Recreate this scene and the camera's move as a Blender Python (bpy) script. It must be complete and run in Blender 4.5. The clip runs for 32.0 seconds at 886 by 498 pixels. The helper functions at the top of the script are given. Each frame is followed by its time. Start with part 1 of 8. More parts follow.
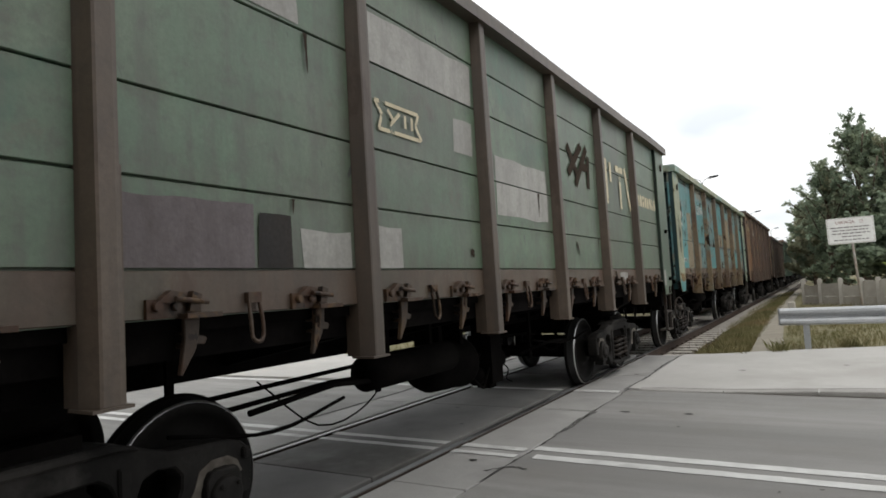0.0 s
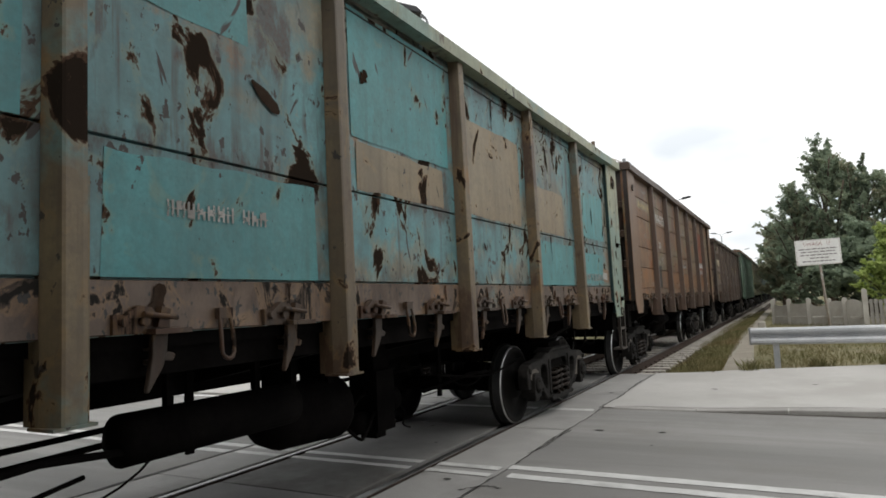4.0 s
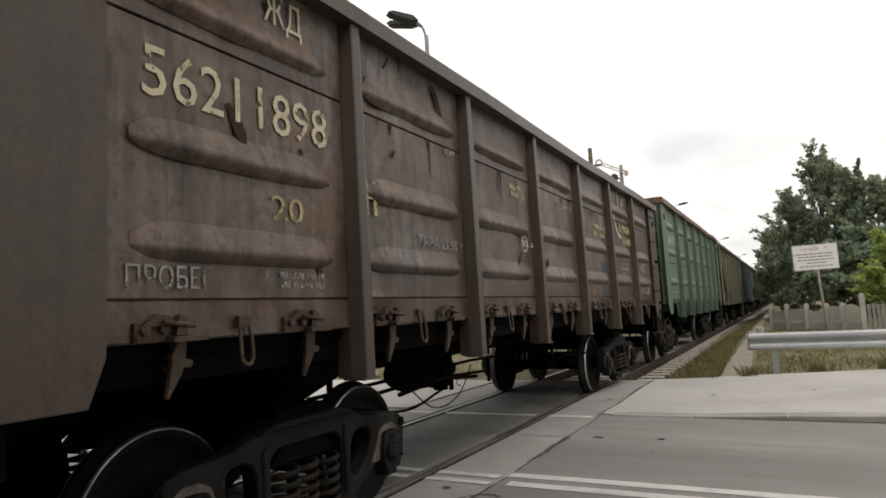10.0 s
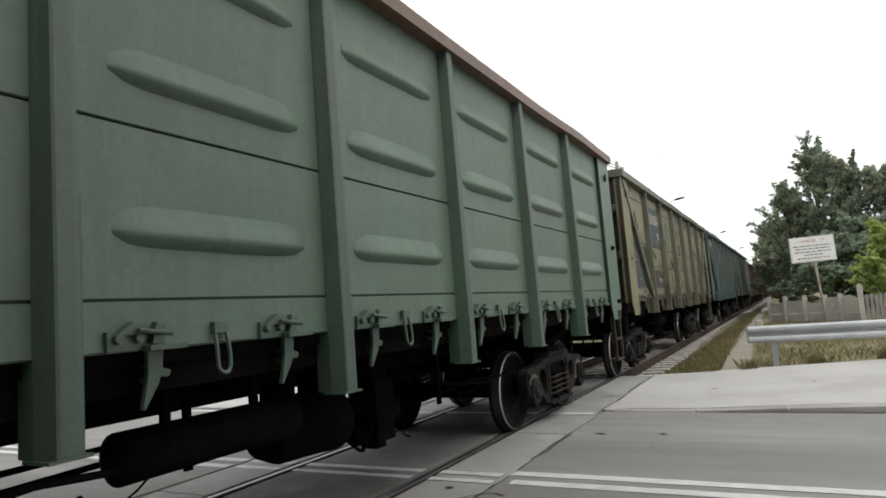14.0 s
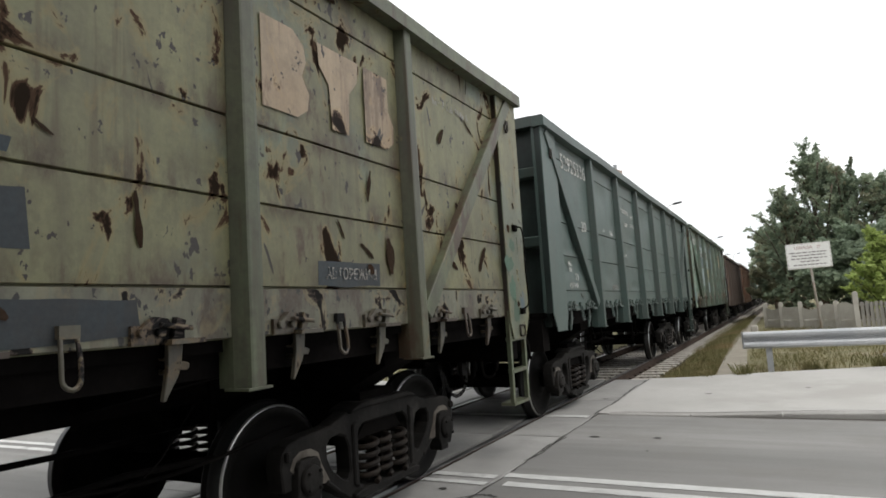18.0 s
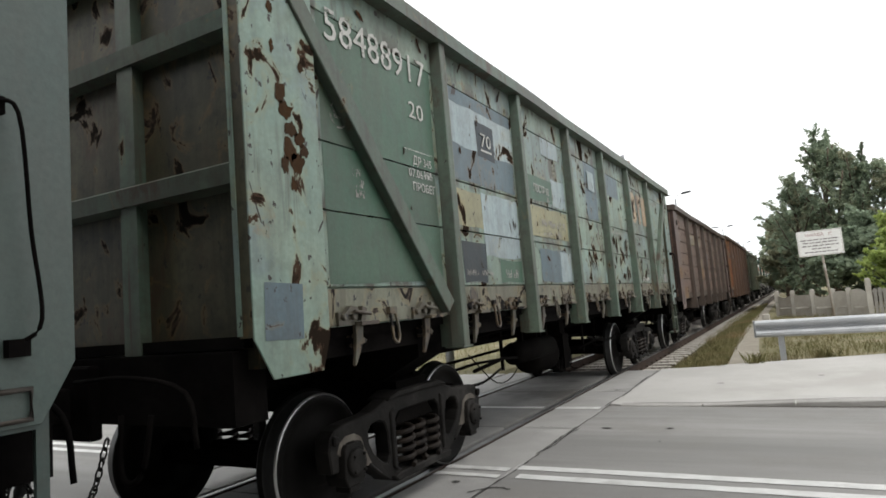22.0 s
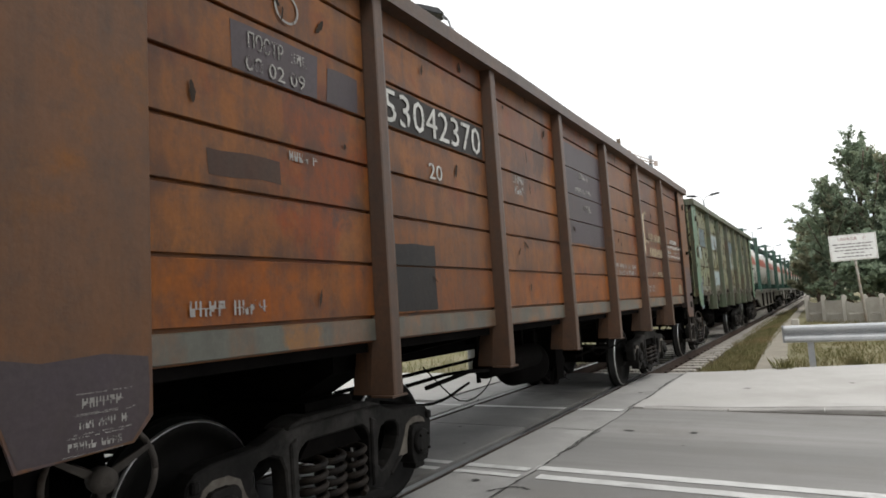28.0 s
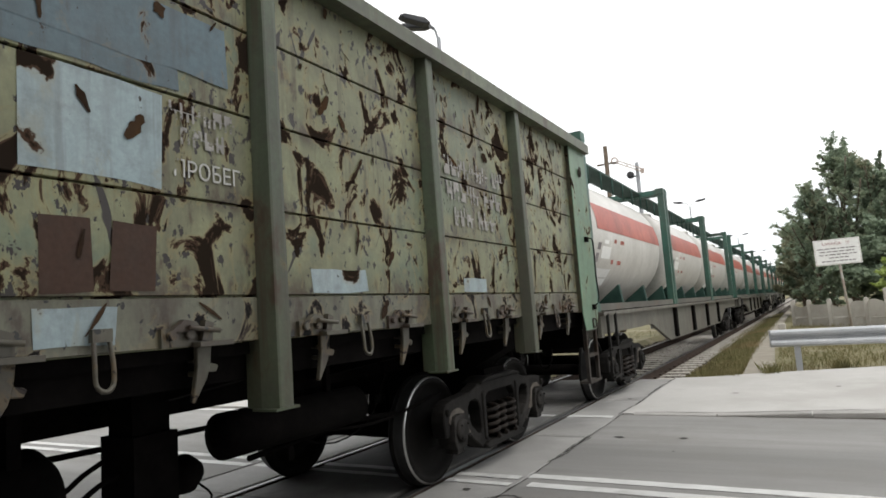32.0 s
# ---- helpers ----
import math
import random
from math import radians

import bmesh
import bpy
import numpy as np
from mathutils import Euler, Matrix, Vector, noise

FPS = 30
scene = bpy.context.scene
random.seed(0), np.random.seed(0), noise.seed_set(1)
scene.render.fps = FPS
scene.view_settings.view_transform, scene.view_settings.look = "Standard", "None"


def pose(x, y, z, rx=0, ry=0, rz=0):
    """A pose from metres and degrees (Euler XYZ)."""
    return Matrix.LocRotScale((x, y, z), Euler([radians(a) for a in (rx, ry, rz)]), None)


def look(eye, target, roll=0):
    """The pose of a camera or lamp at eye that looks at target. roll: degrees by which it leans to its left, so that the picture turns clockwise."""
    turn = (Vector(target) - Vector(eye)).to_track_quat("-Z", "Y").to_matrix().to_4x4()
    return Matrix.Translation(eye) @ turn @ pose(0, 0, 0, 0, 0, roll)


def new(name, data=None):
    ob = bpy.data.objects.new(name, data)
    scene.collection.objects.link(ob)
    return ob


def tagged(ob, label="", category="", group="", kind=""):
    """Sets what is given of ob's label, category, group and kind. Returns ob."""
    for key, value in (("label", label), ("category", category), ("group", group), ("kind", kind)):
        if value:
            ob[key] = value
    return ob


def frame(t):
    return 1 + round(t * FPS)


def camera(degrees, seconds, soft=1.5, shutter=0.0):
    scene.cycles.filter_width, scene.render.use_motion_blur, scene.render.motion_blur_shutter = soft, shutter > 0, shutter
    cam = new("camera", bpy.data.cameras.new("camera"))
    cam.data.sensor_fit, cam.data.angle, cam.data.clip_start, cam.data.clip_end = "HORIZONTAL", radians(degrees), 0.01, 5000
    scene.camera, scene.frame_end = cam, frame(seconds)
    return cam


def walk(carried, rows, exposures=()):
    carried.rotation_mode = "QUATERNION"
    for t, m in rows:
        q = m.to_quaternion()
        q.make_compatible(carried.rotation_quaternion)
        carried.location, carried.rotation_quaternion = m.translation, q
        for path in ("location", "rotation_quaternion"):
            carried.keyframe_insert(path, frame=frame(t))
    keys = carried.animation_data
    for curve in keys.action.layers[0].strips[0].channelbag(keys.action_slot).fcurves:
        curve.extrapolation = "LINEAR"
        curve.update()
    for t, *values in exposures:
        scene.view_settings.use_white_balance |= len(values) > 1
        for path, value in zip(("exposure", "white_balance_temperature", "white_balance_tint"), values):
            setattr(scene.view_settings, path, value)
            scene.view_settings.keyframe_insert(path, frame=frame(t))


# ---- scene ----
# camera: held by hand at one spot beside the crossing; x across the track, y along it, z up from the rail heads
cam = camera(70.0, 32.0, soft=1.7)
EYE = (0.0, 0.0, 1.43)
TURNS = [
    (0, 3.70, 3.17, 30.93), (0.5, 4.34, 2.80, 31.10), (1, 4.84, 2.44, 30.80), (1.5, 4.87, 2.58, 30.26),
    (2, 4.50, 2.69, 30.00), (2.5, 4.70, 2.65, 30.37), (3, 4.85, 2.96, 29.73), (3.5, 4.99, 2.88, 29.19),
    (5.5, 5.45, 2.48, 27.99), (6, 5.33, 2.49, 28.53), (6.5, 5.35, 2.71, 28.80), (7, 5.44, 2.79, 28.43),
    (7.5, 5.57, 2.93, 28.10), (8, 5.43, 2.89, 28.29), (8.5, 5.42, 2.78, 28.46), (9, 5.09, 2.84, 28.43),
    (9.5, 5.26, 3.06, 28.66), (10, 5.80, 3.07, 28.60), (10.5, 5.30, 3.05, 28.31), (11, 4.92, 3.55, 27.58),
    (11.5, 5.01, 3.70, 27.92), (12, 4.56, 3.67, 28.59), (12.5, 5.02, 3.74, 28.84), (13, 5.59, 3.67, 28.82),
    (13.5, 5.69, 4.33, 28.77), (15.5, 6.27, 3.83, 27.85), (16, 5.90, 3.89, 28.04), (16.5, 5.51, 3.54, 28.41),
    (17, 5.55, 3.36, 28.22), (17.5, 5.49, 3.39, 28.28), (18, 5.84, 3.46, 28.19), (18.5, 5.63, 3.31, 28.75),
    (19, 5.54, 3.12, 29.13), (19.5, 5.32, 3.57, 29.17), (20, 5.67, 3.71, 29.27), (20.5, 5.35, 3.76, 29.51),
    (21, 5.06, 3.69, 29.38), (21.5, 5.22, 3.87, 29.01), (22, 5.38, 4.49, 29.06), (22.5, 5.63, 4.36, 29.50),
    (23, 5.47, 4.01, 29.84), (23.5, 6.01, 3.55, 29.40), (24, 6.30, 3.34, 29.52), (24.5, 6.52, 3.20, 29.45),
    (25, 5.68, 3.21, 30.21), (25.5, 5.08, 3.25, 30.73), (27.5, 5.02, 3.51, 30.78), (28, 5.33, 3.32, 31.12),
    (28.5, 5.34, 3.47, 30.86), (29, 5.54, 3.21, 30.67), (29.5, 5.49, 3.14, 30.88), (30, 5.50, 3.24, 30.73),
    (30.5, 5.48, 3.30, 30.30), (31, 5.51, 3.02, 30.02), (31.5, 5.83, 3.88, 30.34), (32, 6.03, 3.97, 30.16),
]
EXPOSURES = [(0.0, 0.39, 6500, 10), (2.0, 0.46, 6500, 10), (3.0, 0.41, 6500, 10), (5.0, 0.32, 6550, 10), (7.0, 0.3, 6650, 11), (9.0, 0.33, 7050, 14), (10.3, 0.27, 6900, 12), (11.0, 0.42, 6700, 12), (12.0, 0.66, 6500, 10), (13.0, 0.53, 6500, 10), (16.0, 0.59, 6500, 10), (18.0, 0.59, 6500, 10), (20.0, 0.79, 6500, 10), (22.0, 0.76, 6500, 10), (23.0, 0.56, 6500, 10), (24.0, 0.58, 6500, 10), (28.0, 0.7, 6500, 10), (32.0, 0.68, 6500, 10)]
walk(cam, [(t, pose(*EYE, 90 + a, b, c)) for t, a, b, c in TURNS], EXPOSURES)

# how far the train's first wagon end has come along the track, every half second
TRAIN_Y = [
    -0.837, -2.627, -4.432, -6.262, -8.120, -10.008, -11.927, -13.874, -15.842, -17.820, -19.799,
    -21.770, -23.724, -25.673, -27.630, -29.602, -31.593, -33.595, -35.600, -37.606, -39.627, -41.682,
    -43.785, -45.920, -48.066, -50.200, -52.316, -54.440, -56.581, -58.733, -60.890, -63.045, -65.193,
    -67.344, -69.515, -71.704, -73.908, -76.121, -78.356, -80.627, -82.904, -85.183, -87.460, -89.733,
    -91.996, -94.256, -96.525, -98.813, -101.119, -103.433, -105.742, -108.060, -110.415, -112.800, -115.198,
    -117.593, -119.974, -122.352, -124.736, -127.127, -129.521, -131.915, -134.308, -136.704, -139.109,
]

# ---- sky and sun ----
world = bpy.data.worlds.new("overcast_sky")
scene.world = world
world.use_nodes = True
wn, wl = world.node_tree.nodes, world.node_tree.links
wn.clear()
w_out = wn.new("ShaderNodeOutputWorld")
w_mix = wn.new("ShaderNodeMixShader")
w_clear = wn.new("ShaderNodeBackground")
w_cloud = wn.new("ShaderNodeBackground")
w_sky = wn.new("ShaderNodeTexSky")
w_sky.sky_type, w_sky.sun_disc = "NISHITA", False
w_sky.sun_elevation, w_sky.sun_rotation = radians(48), radians(115)
w_clear.inputs[1].default_value = 0.12
w_co = wn.new("ShaderNodeTexCoord")
w_map = wn.new("ShaderNodeMapping")
w_map.inputs["Scale"].default_value = (2.4, 2.4, 5.0)
w_noise = wn.new("ShaderNodeTexNoise")
w_noise.inputs["Scale"].default_value, w_noise.inputs["Detail"].default_value = 1.7, 3.5
w_noise.inputs["Roughness"].default_value = 0.55
w_ramp = wn.new("ShaderNodeValToRGB")
w_ramp.color_ramp.elements[0].position, w_ramp.color_ramp.elements[0].color = 0.36, (0.62, 0.67, 0.71, 1)
w_ramp.color_ramp.elements[1].position, w_ramp.color_ramp.elements[1].color = 0.56, (0.98, 0.98, 0.97, 1)
w_sep = wn.new("ShaderNodeSeparateXYZ")
w_up = wn.new("ShaderNodeMapRange")
w_up.inputs["From Min"].default_value, w_up.inputs["From Max"].default_value = 0.16, 0.40
w_high = wn.new("ShaderNodeMix")
w_high.data_type = "RGBA"
w_high.inputs["B"].default_value = (1.06, 1.06, 1.05, 1)
wl.new(w_co.outputs["Generated"], w_map.inputs[0])
wl.new(w_map.outputs[0], w_noise.inputs["Vector"])
wl.new(w_noise.outputs[0], w_ramp.inputs[0])
wl.new(w_co.outputs["Generated"], w_sep.inputs[0])
wl.new(w_sep.outputs["Z"], w_up.inputs["Value"])
wl.new(w_up.outputs[0], w_high.inputs["Factor"])
wl.new(w_ramp.outputs[0], w_high.inputs["A"])
wl.new(w_high.outputs["Result"], w_cloud.inputs[0])
w_cloud.inputs[1].default_value = 1.0
wl.new(w_sky.outputs[0], w_clear.inputs[0])
w_mix.inputs[0].default_value = 0.92
wl.new(w_clear.outputs[0], w_mix.inputs[1])
wl.new(w_cloud.outputs[0], w_mix.inputs[2])
wl.new(w_mix.outputs[0], w_out.inputs[0])

sun_data = bpy.data.lights.new("sun", "SUN")
sun_data.energy, sun_data.angle, sun_data.color = 0.9, radians(24), (1.0, 0.97, 0.92)
sun = new("sun", sun_data)
sun.matrix_world = look((14, -7, 20), (0, 0, 0))

# ---- materials ----
def material(name, rough=0.7, metal=0.0, gloss=0.2):
    m = bpy.data.materials.new(name)
    m.use_nodes = True
    n, l = m.node_tree.nodes, m.node_tree.links
    b = n["Principled BSDF"]
    b.inputs["Roughness"].default_value, b.inputs["Metallic"].default_value = rough, metal
    b.inputs["Specular IOR Level"].default_value = gloss
    return m, n, l, b


def coords(n, l, stretch=(1, 1, 1), spread=True):
    """Object coordinates, shifted by each object's own random number so that repeats differ."""
    co, mp = n.new("ShaderNodeTexCoord"), n.new("ShaderNodeMapping")
    mp.inputs["Scale"].default_value = stretch
    l.new(co.outputs["Object"], mp.inputs["Vector"])
    if spread:
        info, k = n.new("ShaderNodeObjectInfo"), n.new("ShaderNodeMath")
        k.operation = "MULTIPLY"
        k.inputs[1].default_value = 37.0
        l.new(info.outputs["Random"], k.inputs[0])
        cb = n.new("ShaderNodeCombineXYZ")
        for i in range(3):
            l.new(k.outputs[0], cb.inputs[i])
        l.new(cb.outputs[0], mp.inputs["Location"])
    return mp.outputs[0]


def noise_at(n, l, vec, scale, detail=5.0, rough=0.6, lo=0.4, hi=0.6):
    t, r = n.new("ShaderNodeTexNoise"), n.new("ShaderNodeMapRange")
    t.inputs["Scale"].default_value, t.inputs["Detail"].default_value, t.inputs["Roughness"].default_value = scale, detail, rough
    r.inputs["From Min"].default_value, r.inputs["From Max"].default_value = lo, hi
    l.new(vec, t.inputs["Vector"])
    l.new(t.outputs[0], r.inputs["Value"])
    return r.outputs[0]


def blend(n, l, fac, a, b):
    m = n.new("ShaderNodeMix")
    m.data_type = "RGBA"
    for socket, value in ((m.inputs["Factor"], fac), (m.inputs["A"], a), (m.inputs["B"], b)):
        if isinstance(value, (int, float)):
            socket.default_value = value
        elif isinstance(value, tuple):
            socket.default_value = (*value, 1)
        else:
            l.new(value, socket)
    return m.outputs["Result"]


def times(n, l, a, k):
    m = n.new("ShaderNodeMath")
    m.operation = "MULTIPLY"
    for i, v in enumerate((a, k)):
        if isinstance(v, (int, float)):
            m.inputs[i].default_value = v
        else:
            l.new(v, m.inputs[i])
    return m.outputs[0]


def bump(n, l, b, height, strength, distance=0.01):
    k = n.new("ShaderNodeBump")
    k.inputs["Strength"].default_value, k.inputs["Distance"].default_value = strength, distance
    l.new(height, k.inputs["Height"])
    l.new(k.outputs[0], b.inputs["Normal"])


def speckled(name, a, c, scale=6.0, rough=0.8, metal=0.0, fine=60.0, bumps=0.3, third=None, lo=0.38, hi=0.62, stretch=(1, 1, 1), spread=True, gloss=0.2):
    """Two colours mixed at a large and a fine scale, with a little relief."""
    m, n, l, b = material(name, rough, metal, gloss)
    v = coords(n, l, stretch, spread)
    big = noise_at(n, l, v, scale, 5, 0.6, lo, hi)
    small = noise_at(n, l, v, fine, 3, 0.6, 0.3, 0.7)
    col = blend(n, l, big, a, c)
    col = blend(n, l, times(n, l, small, 0.35), col, tuple(x * 0.62 for x in a))
    if third:
        col = blend(n, l, noise_at(n, l, v, scale * 0.37, 6, 0.65, 0.55, 0.66), col, third)
    l.new(col, b.inputs["Base Color"])
    if bumps:
        bump(n, l, b, small, bumps, 0.004)
    return m


def rich(c, k=1.22):
    """A stronger tone of the same colour."""
    if c is None:
        return None
    m = 0.3 * c[0] + 0.6 * c[1] + 0.1 * c[2]
    return tuple(max(0.004, 0.95 * (m + k * (x - m))) for x in c)


def wagon_paint(name, base, fade, second=None, second_at=0.6, rust=(0.10, 0.043, 0.022), rust_at=0.66, rust_scale=3.0, dirt=(0.05, 0.04, 0.033), dirt_k=0.45, chips=0.0, chip_scale=9.0, rough=0.5, second_scale=0.7, blotch=None, blotch_at=0.6, gloss=0.5, spread=True, runs=0.0, seam=0.6, slash=0.0, sheets=0.22):
    """Old wagon paint: faded base, a second coat in large patches, grime, rust stains with a pale rim, rust runs, flaked spots and scrapes; rust also eats in from the plate edges (attribute wear)."""
    m, n, l, b = material(name, rough, 0.0, gloss)
    base, fade, second, blotch = (rich(c) for c in (base, fade, second, blotch))
    v = coords(n, l, (1, 1, 1), spread)
    vs = coords(n, l, (3.2, 3.2, 0.28), spread)
    vw = coords(n, l, (1.0, 1.0, 0.45), spread)
    col = blend(n, l, noise_at(n, l, v, 1.3, 5, 0.62, 0.38, 0.62), base, fade)
    if second:
        col = blend(n, l, noise_at(n, l, v, second_scale, 6, 0.6, second_at, second_at + 0.05), col, second)
    if blotch:
        col = blend(n, l, noise_at(n, l, v, 1.9, 6, 0.66, blotch_at, blotch_at + 0.10), col, blotch)
    own = n.new("ShaderNodeObjectInfo")
    col = blend(n, l, times(n, l, own.outputs["Random"], sheets), col, tuple(0.55 * x for x in base))
    # grime: broad clouds, thin streaks, fine mottling
    cloud = noise_at(n, l, vw, 0.9, 6, 0.68, 0.44, 0.68)
    col = blend(n, l, times(n, l, cloud, min(1.0, dirt_k * 1.3)), col, dirt)
    col = blend(n, l, times(n, l, noise_at(n, l, vs, 2.4, 5, 0.66, 0.45, 0.70), min(1.0, dirt_k * 1.1)), col, dirt)
    col = blend(n, l, times(n, l, noise_at(n, l, v, 9, 6, 0.7, 0.48, 0.66), 0.95 * dirt_k), col, dirt)
    # stains of rust with a soft ochre rim
    stain_t = n.new("ShaderNodeTexNoise")
    stain_t.inputs["Scale"].default_value, stain_t.inputs["Detail"].default_value, stain_t.inputs["Roughness"].default_value = rust_scale * 0.62, 8, 0.66
    l.new(vw, stain_t.inputs["Vector"])
    for lo, hi, colour, k in ((rust_at - 0.10, rust_at + 0.02, tuple(0.55 * p + 0.75 * q for p, q in zip(base, rust)), 0.55), (rust_at - 0.02, rust_at + 0.03, rust, 0.95)):
        r = n.new("ShaderNodeMapRange")
        r.inputs["From Min"].default_value, r.inputs["From Max"].default_value = lo, hi
        l.new(stain_t.outputs[0], r.inputs["Value"])
        col = blend(n, l, times(n, l, r.outputs[0], k), col, colour)
    # ragged rust along plate edges and seams
    wear = n.new("ShaderNodeAttribute")
    wear.attribute_name = "wear"
    ragged = noise_at(n, l, vw, 5.0, 6, 0.68, 0.44, 0.60)
    col = blend(n, l, times(n, l, times(n, l, wear.outputs["Fac"], ragged), seam), col, tuple(0.8 * x for x in rust))
    if runs:
        vr = coords(n, l, (9.0, 9.0, 0.42), spread)
        gate = noise_at(n, l, v, 1.1, 3, 0.5, 0.44, 0.58)
        col = blend(n, l, times(n, l, times(n, l, noise_at(n, l, vr, 1.4, 4, 0.55, 0.56, 0.64), gate), runs), col, rust)
    fine = noise_at(n, l, v, 42, 4, 0.6, 0.3, 0.7)
    col = blend(n, l, times(n, l, fine, 0.38), col, tuple(0.5 * x for x in base))
    dark = (0.40 * rust[0], 0.62 * rust[1], 0.85 * rust[2])
    flakes = None
    if chips:
        # torn flakes: an ochre stain round them, a brown undercoat, bare dark steel in the middle
        vc = coords(n, l, (1.0, 1.0, 0.7), spread)
        torn = n.new("ShaderNodeTexNoise")
        torn.inputs["Scale"].default_value, torn.inputs["Detail"].default_value = chip_scale * 0.46, 7
        torn.inputs["Roughness"].default_value, torn.inputs["Distortion"].default_value = 0.60, 0.9
        l.new(vc, torn.inputs["Vector"])
        halo = n.new("ShaderNodeMapRange")
        halo.inputs["From Min"].default_value, halo.inputs["From Max"].default_value = chips - 0.075, chips - 0.015
        l.new(torn.outputs[0], halo.inputs["Value"])
        col = blend(n, l, times(n, l, halo.outputs[0], 0.55), col, (0.55 * base[0] + 0.10, 0.55 * base[1] + 0.052, 0.45 * base[2] + 0.016))
        for lo, hi, colour in ((chips - 0.020, chips - 0.006, (1.2 * rust[0], 1.6 * rust[1], 2.0 * rust[2])), (chips + 0.004, chips + 0.018, dark)):
            r = n.new("ShaderNodeMapRange")
            r.inputs["From Min"].default_value, r.inputs["From Max"].default_value = lo, hi
            l.new(torn.outputs[0], r.inputs["Value"])
            flakes = flakes or r.outputs[0]
            col = blend(n, l, r.outputs[0], col, colour)
        col = blend(n, l, noise_at(n, l, vc, chip_scale * 1.9, 4, 0.6, chips + 0.025, chips + 0.04), col, dark)
    if slash:
        for angle, scale, at in ((0.55, 1.7, slash + 0.02), (-0.35, 2.1, slash + 0.02)):
            co, rot, mp = n.new("ShaderNodeTexCoord"), n.new("ShaderNodeVectorRotate"), n.new("ShaderNodeMapping")
            rot.rotation_type = "X_AXIS"
            rot.inputs["Angle"].default_value = angle
            mp.inputs["Scale"].default_value = (3.0, 4.6, 0.75)
            mp.inputs["Location"].default_value = (scale * 7, angle * 13, 0)
            l.new(co.outputs["Object"], rot.inputs["Vector"])
            l.new(rot.outputs[0], mp.inputs["Vector"])
            col = blend(n, l, noise_at(n, l, mp.outputs[0], scale, 3, 0.5, at, at + 0.012), col, dark)
    if flakes:
        matt = n.new("ShaderNodeMapRange")
        matt.inputs["To Min"].default_value, matt.inputs["To Max"].default_value = gloss, 0.0
        l.new(flakes, matt.inputs["Value"])
        l.new(matt.outputs[0], b.inputs["Specular IOR Level"])
    l.new(col, b.inputs["Base Color"])
    wavy = noise_at(n, l, v, 2.2, 3, 0.5, 0.2, 0.8)
    bump(n, l, b, blend(n, l, 0.35, wavy, noise_at(n, l, v, 16, 5, 0.65, 0.2, 0.8)), 0.35, 0.010)
    return m


def road_surface():
    """Worn asphalt: streaks and wheel tracks that run along the road, fine grit, a few dark spots."""
    m, n, l, b = material("worn_grey_asphalt", 0.85, 0.0, 0.2)
    v = coords(n, l, spread=False)
    along = coords(n, l, (0.10, 1.0, 1.0), False)
    col = blend(n, l, noise_at(n, l, along, 0.9, 3, 0.5, 0.36, 0.64), (0.20, 0.197, 0.19), (0.30, 0.295, 0.283))
    col = blend(n, l, times(n, l, noise_at(n, l, along, 5.0, 4, 0.6, 0.42, 0.68), 0.5), col, (0.17, 0.166, 0.158))
    col = blend(n, l, times(n, l, noise_at(n, l, v, 0.8, 5, 0.65, 0.48, 0.66), 0.5), col, (0.19, 0.18, 0.165))
    col = blend(n, l, times(n, l, noise_at(n, l, v, 120, 3, 0.6, 0.35, 0.7), 0.45), col, (0.13, 0.128, 0.122))
    col = blend(n, l, noise_at(n, l, v, 6.5, 3, 0.5, 0.735, 0.75), col, (0.07, 0.067, 0.062))
    l.new(col, b.inputs["Base Color"])
    bump(n, l, b, noise_at(n, l, v, 110, 3, 0.6, 0.3, 0.7), 0.4, 0.004)
    return m


M_ASPHALT = road_surface()
M_SLAB = speckled("concrete_crossing_panel", (0.29, 0.285, 0.275), (0.36, 0.355, 0.34), 1.1, 0.85, 0, 70, 0.3, (0.21, 0.205, 0.2))
# panels between the rails: the train's shade is put into a darker concrete
M_SLAB_SHADED = speckled("train_shaded_crossing_panel", (0.15, 0.147, 0.142), (0.22, 0.216, 0.208), 0.9, 0.8, 0, 70, 0.3, (0.09, 0.086, 0.08))
M_WALKWAY = speckled("pale_concrete_pavement", (0.40, 0.39, 0.37), (0.46, 0.45, 0.43), 0.8, 0.88, 0, 80, 0.3, (0.34, 0.33, 0.31))
M_KERB = speckled("weathered_kerb_stone", (0.30, 0.29, 0.275), (0.38, 0.37, 0.35), 2.0, 0.9)
M_DIRT = speckled("dark_gutter_dirt", (0.075, 0.068, 0.058), (0.115, 0.105, 0.09), 5, 0.95)
M_LINE = speckled("worn_white_road_paint", (0.60, 0.60, 0.585), (0.50, 0.50, 0.485), 5, 0.75, 0, 70, 0.2, (0.36, 0.355, 0.345))
M_CRACK = speckled("black_joint_filler", (0.05, 0.048, 0.045), (0.10, 0.097, 0.092), 5, 0.9)
M_RAIL = speckled("rusty_rail_side", (0.045, 0.032, 0.026), (0.075, 0.052, 0.04), 4, 0.75, 0.3)
M_RAILTOP = speckled("polished_rail_head", (0.15, 0.148, 0.145), (0.10, 0.098, 0.095), 3, 0.42, 0.8, 60, 0.05)
M_SLEEPER = speckled("concrete_sleeper", (0.52, 0.49, 0.44), (0.40, 0.375, 0.335), 3, 0.9, 0, 50, 0.3)
M_BALLAST = speckled("brown_ballast_stone", (0.058, 0.047, 0.039), (0.105, 0.088, 0.072), 9, 0.95, 0, 40, 0.9)
M_GRASS = speckled("rough_verge_soil", (0.14, 0.132, 0.07), (0.20, 0.178, 0.105), 0.9, 0.95, 0, 30, 0.8, (0.26, 0.225, 0.16), spread=False)
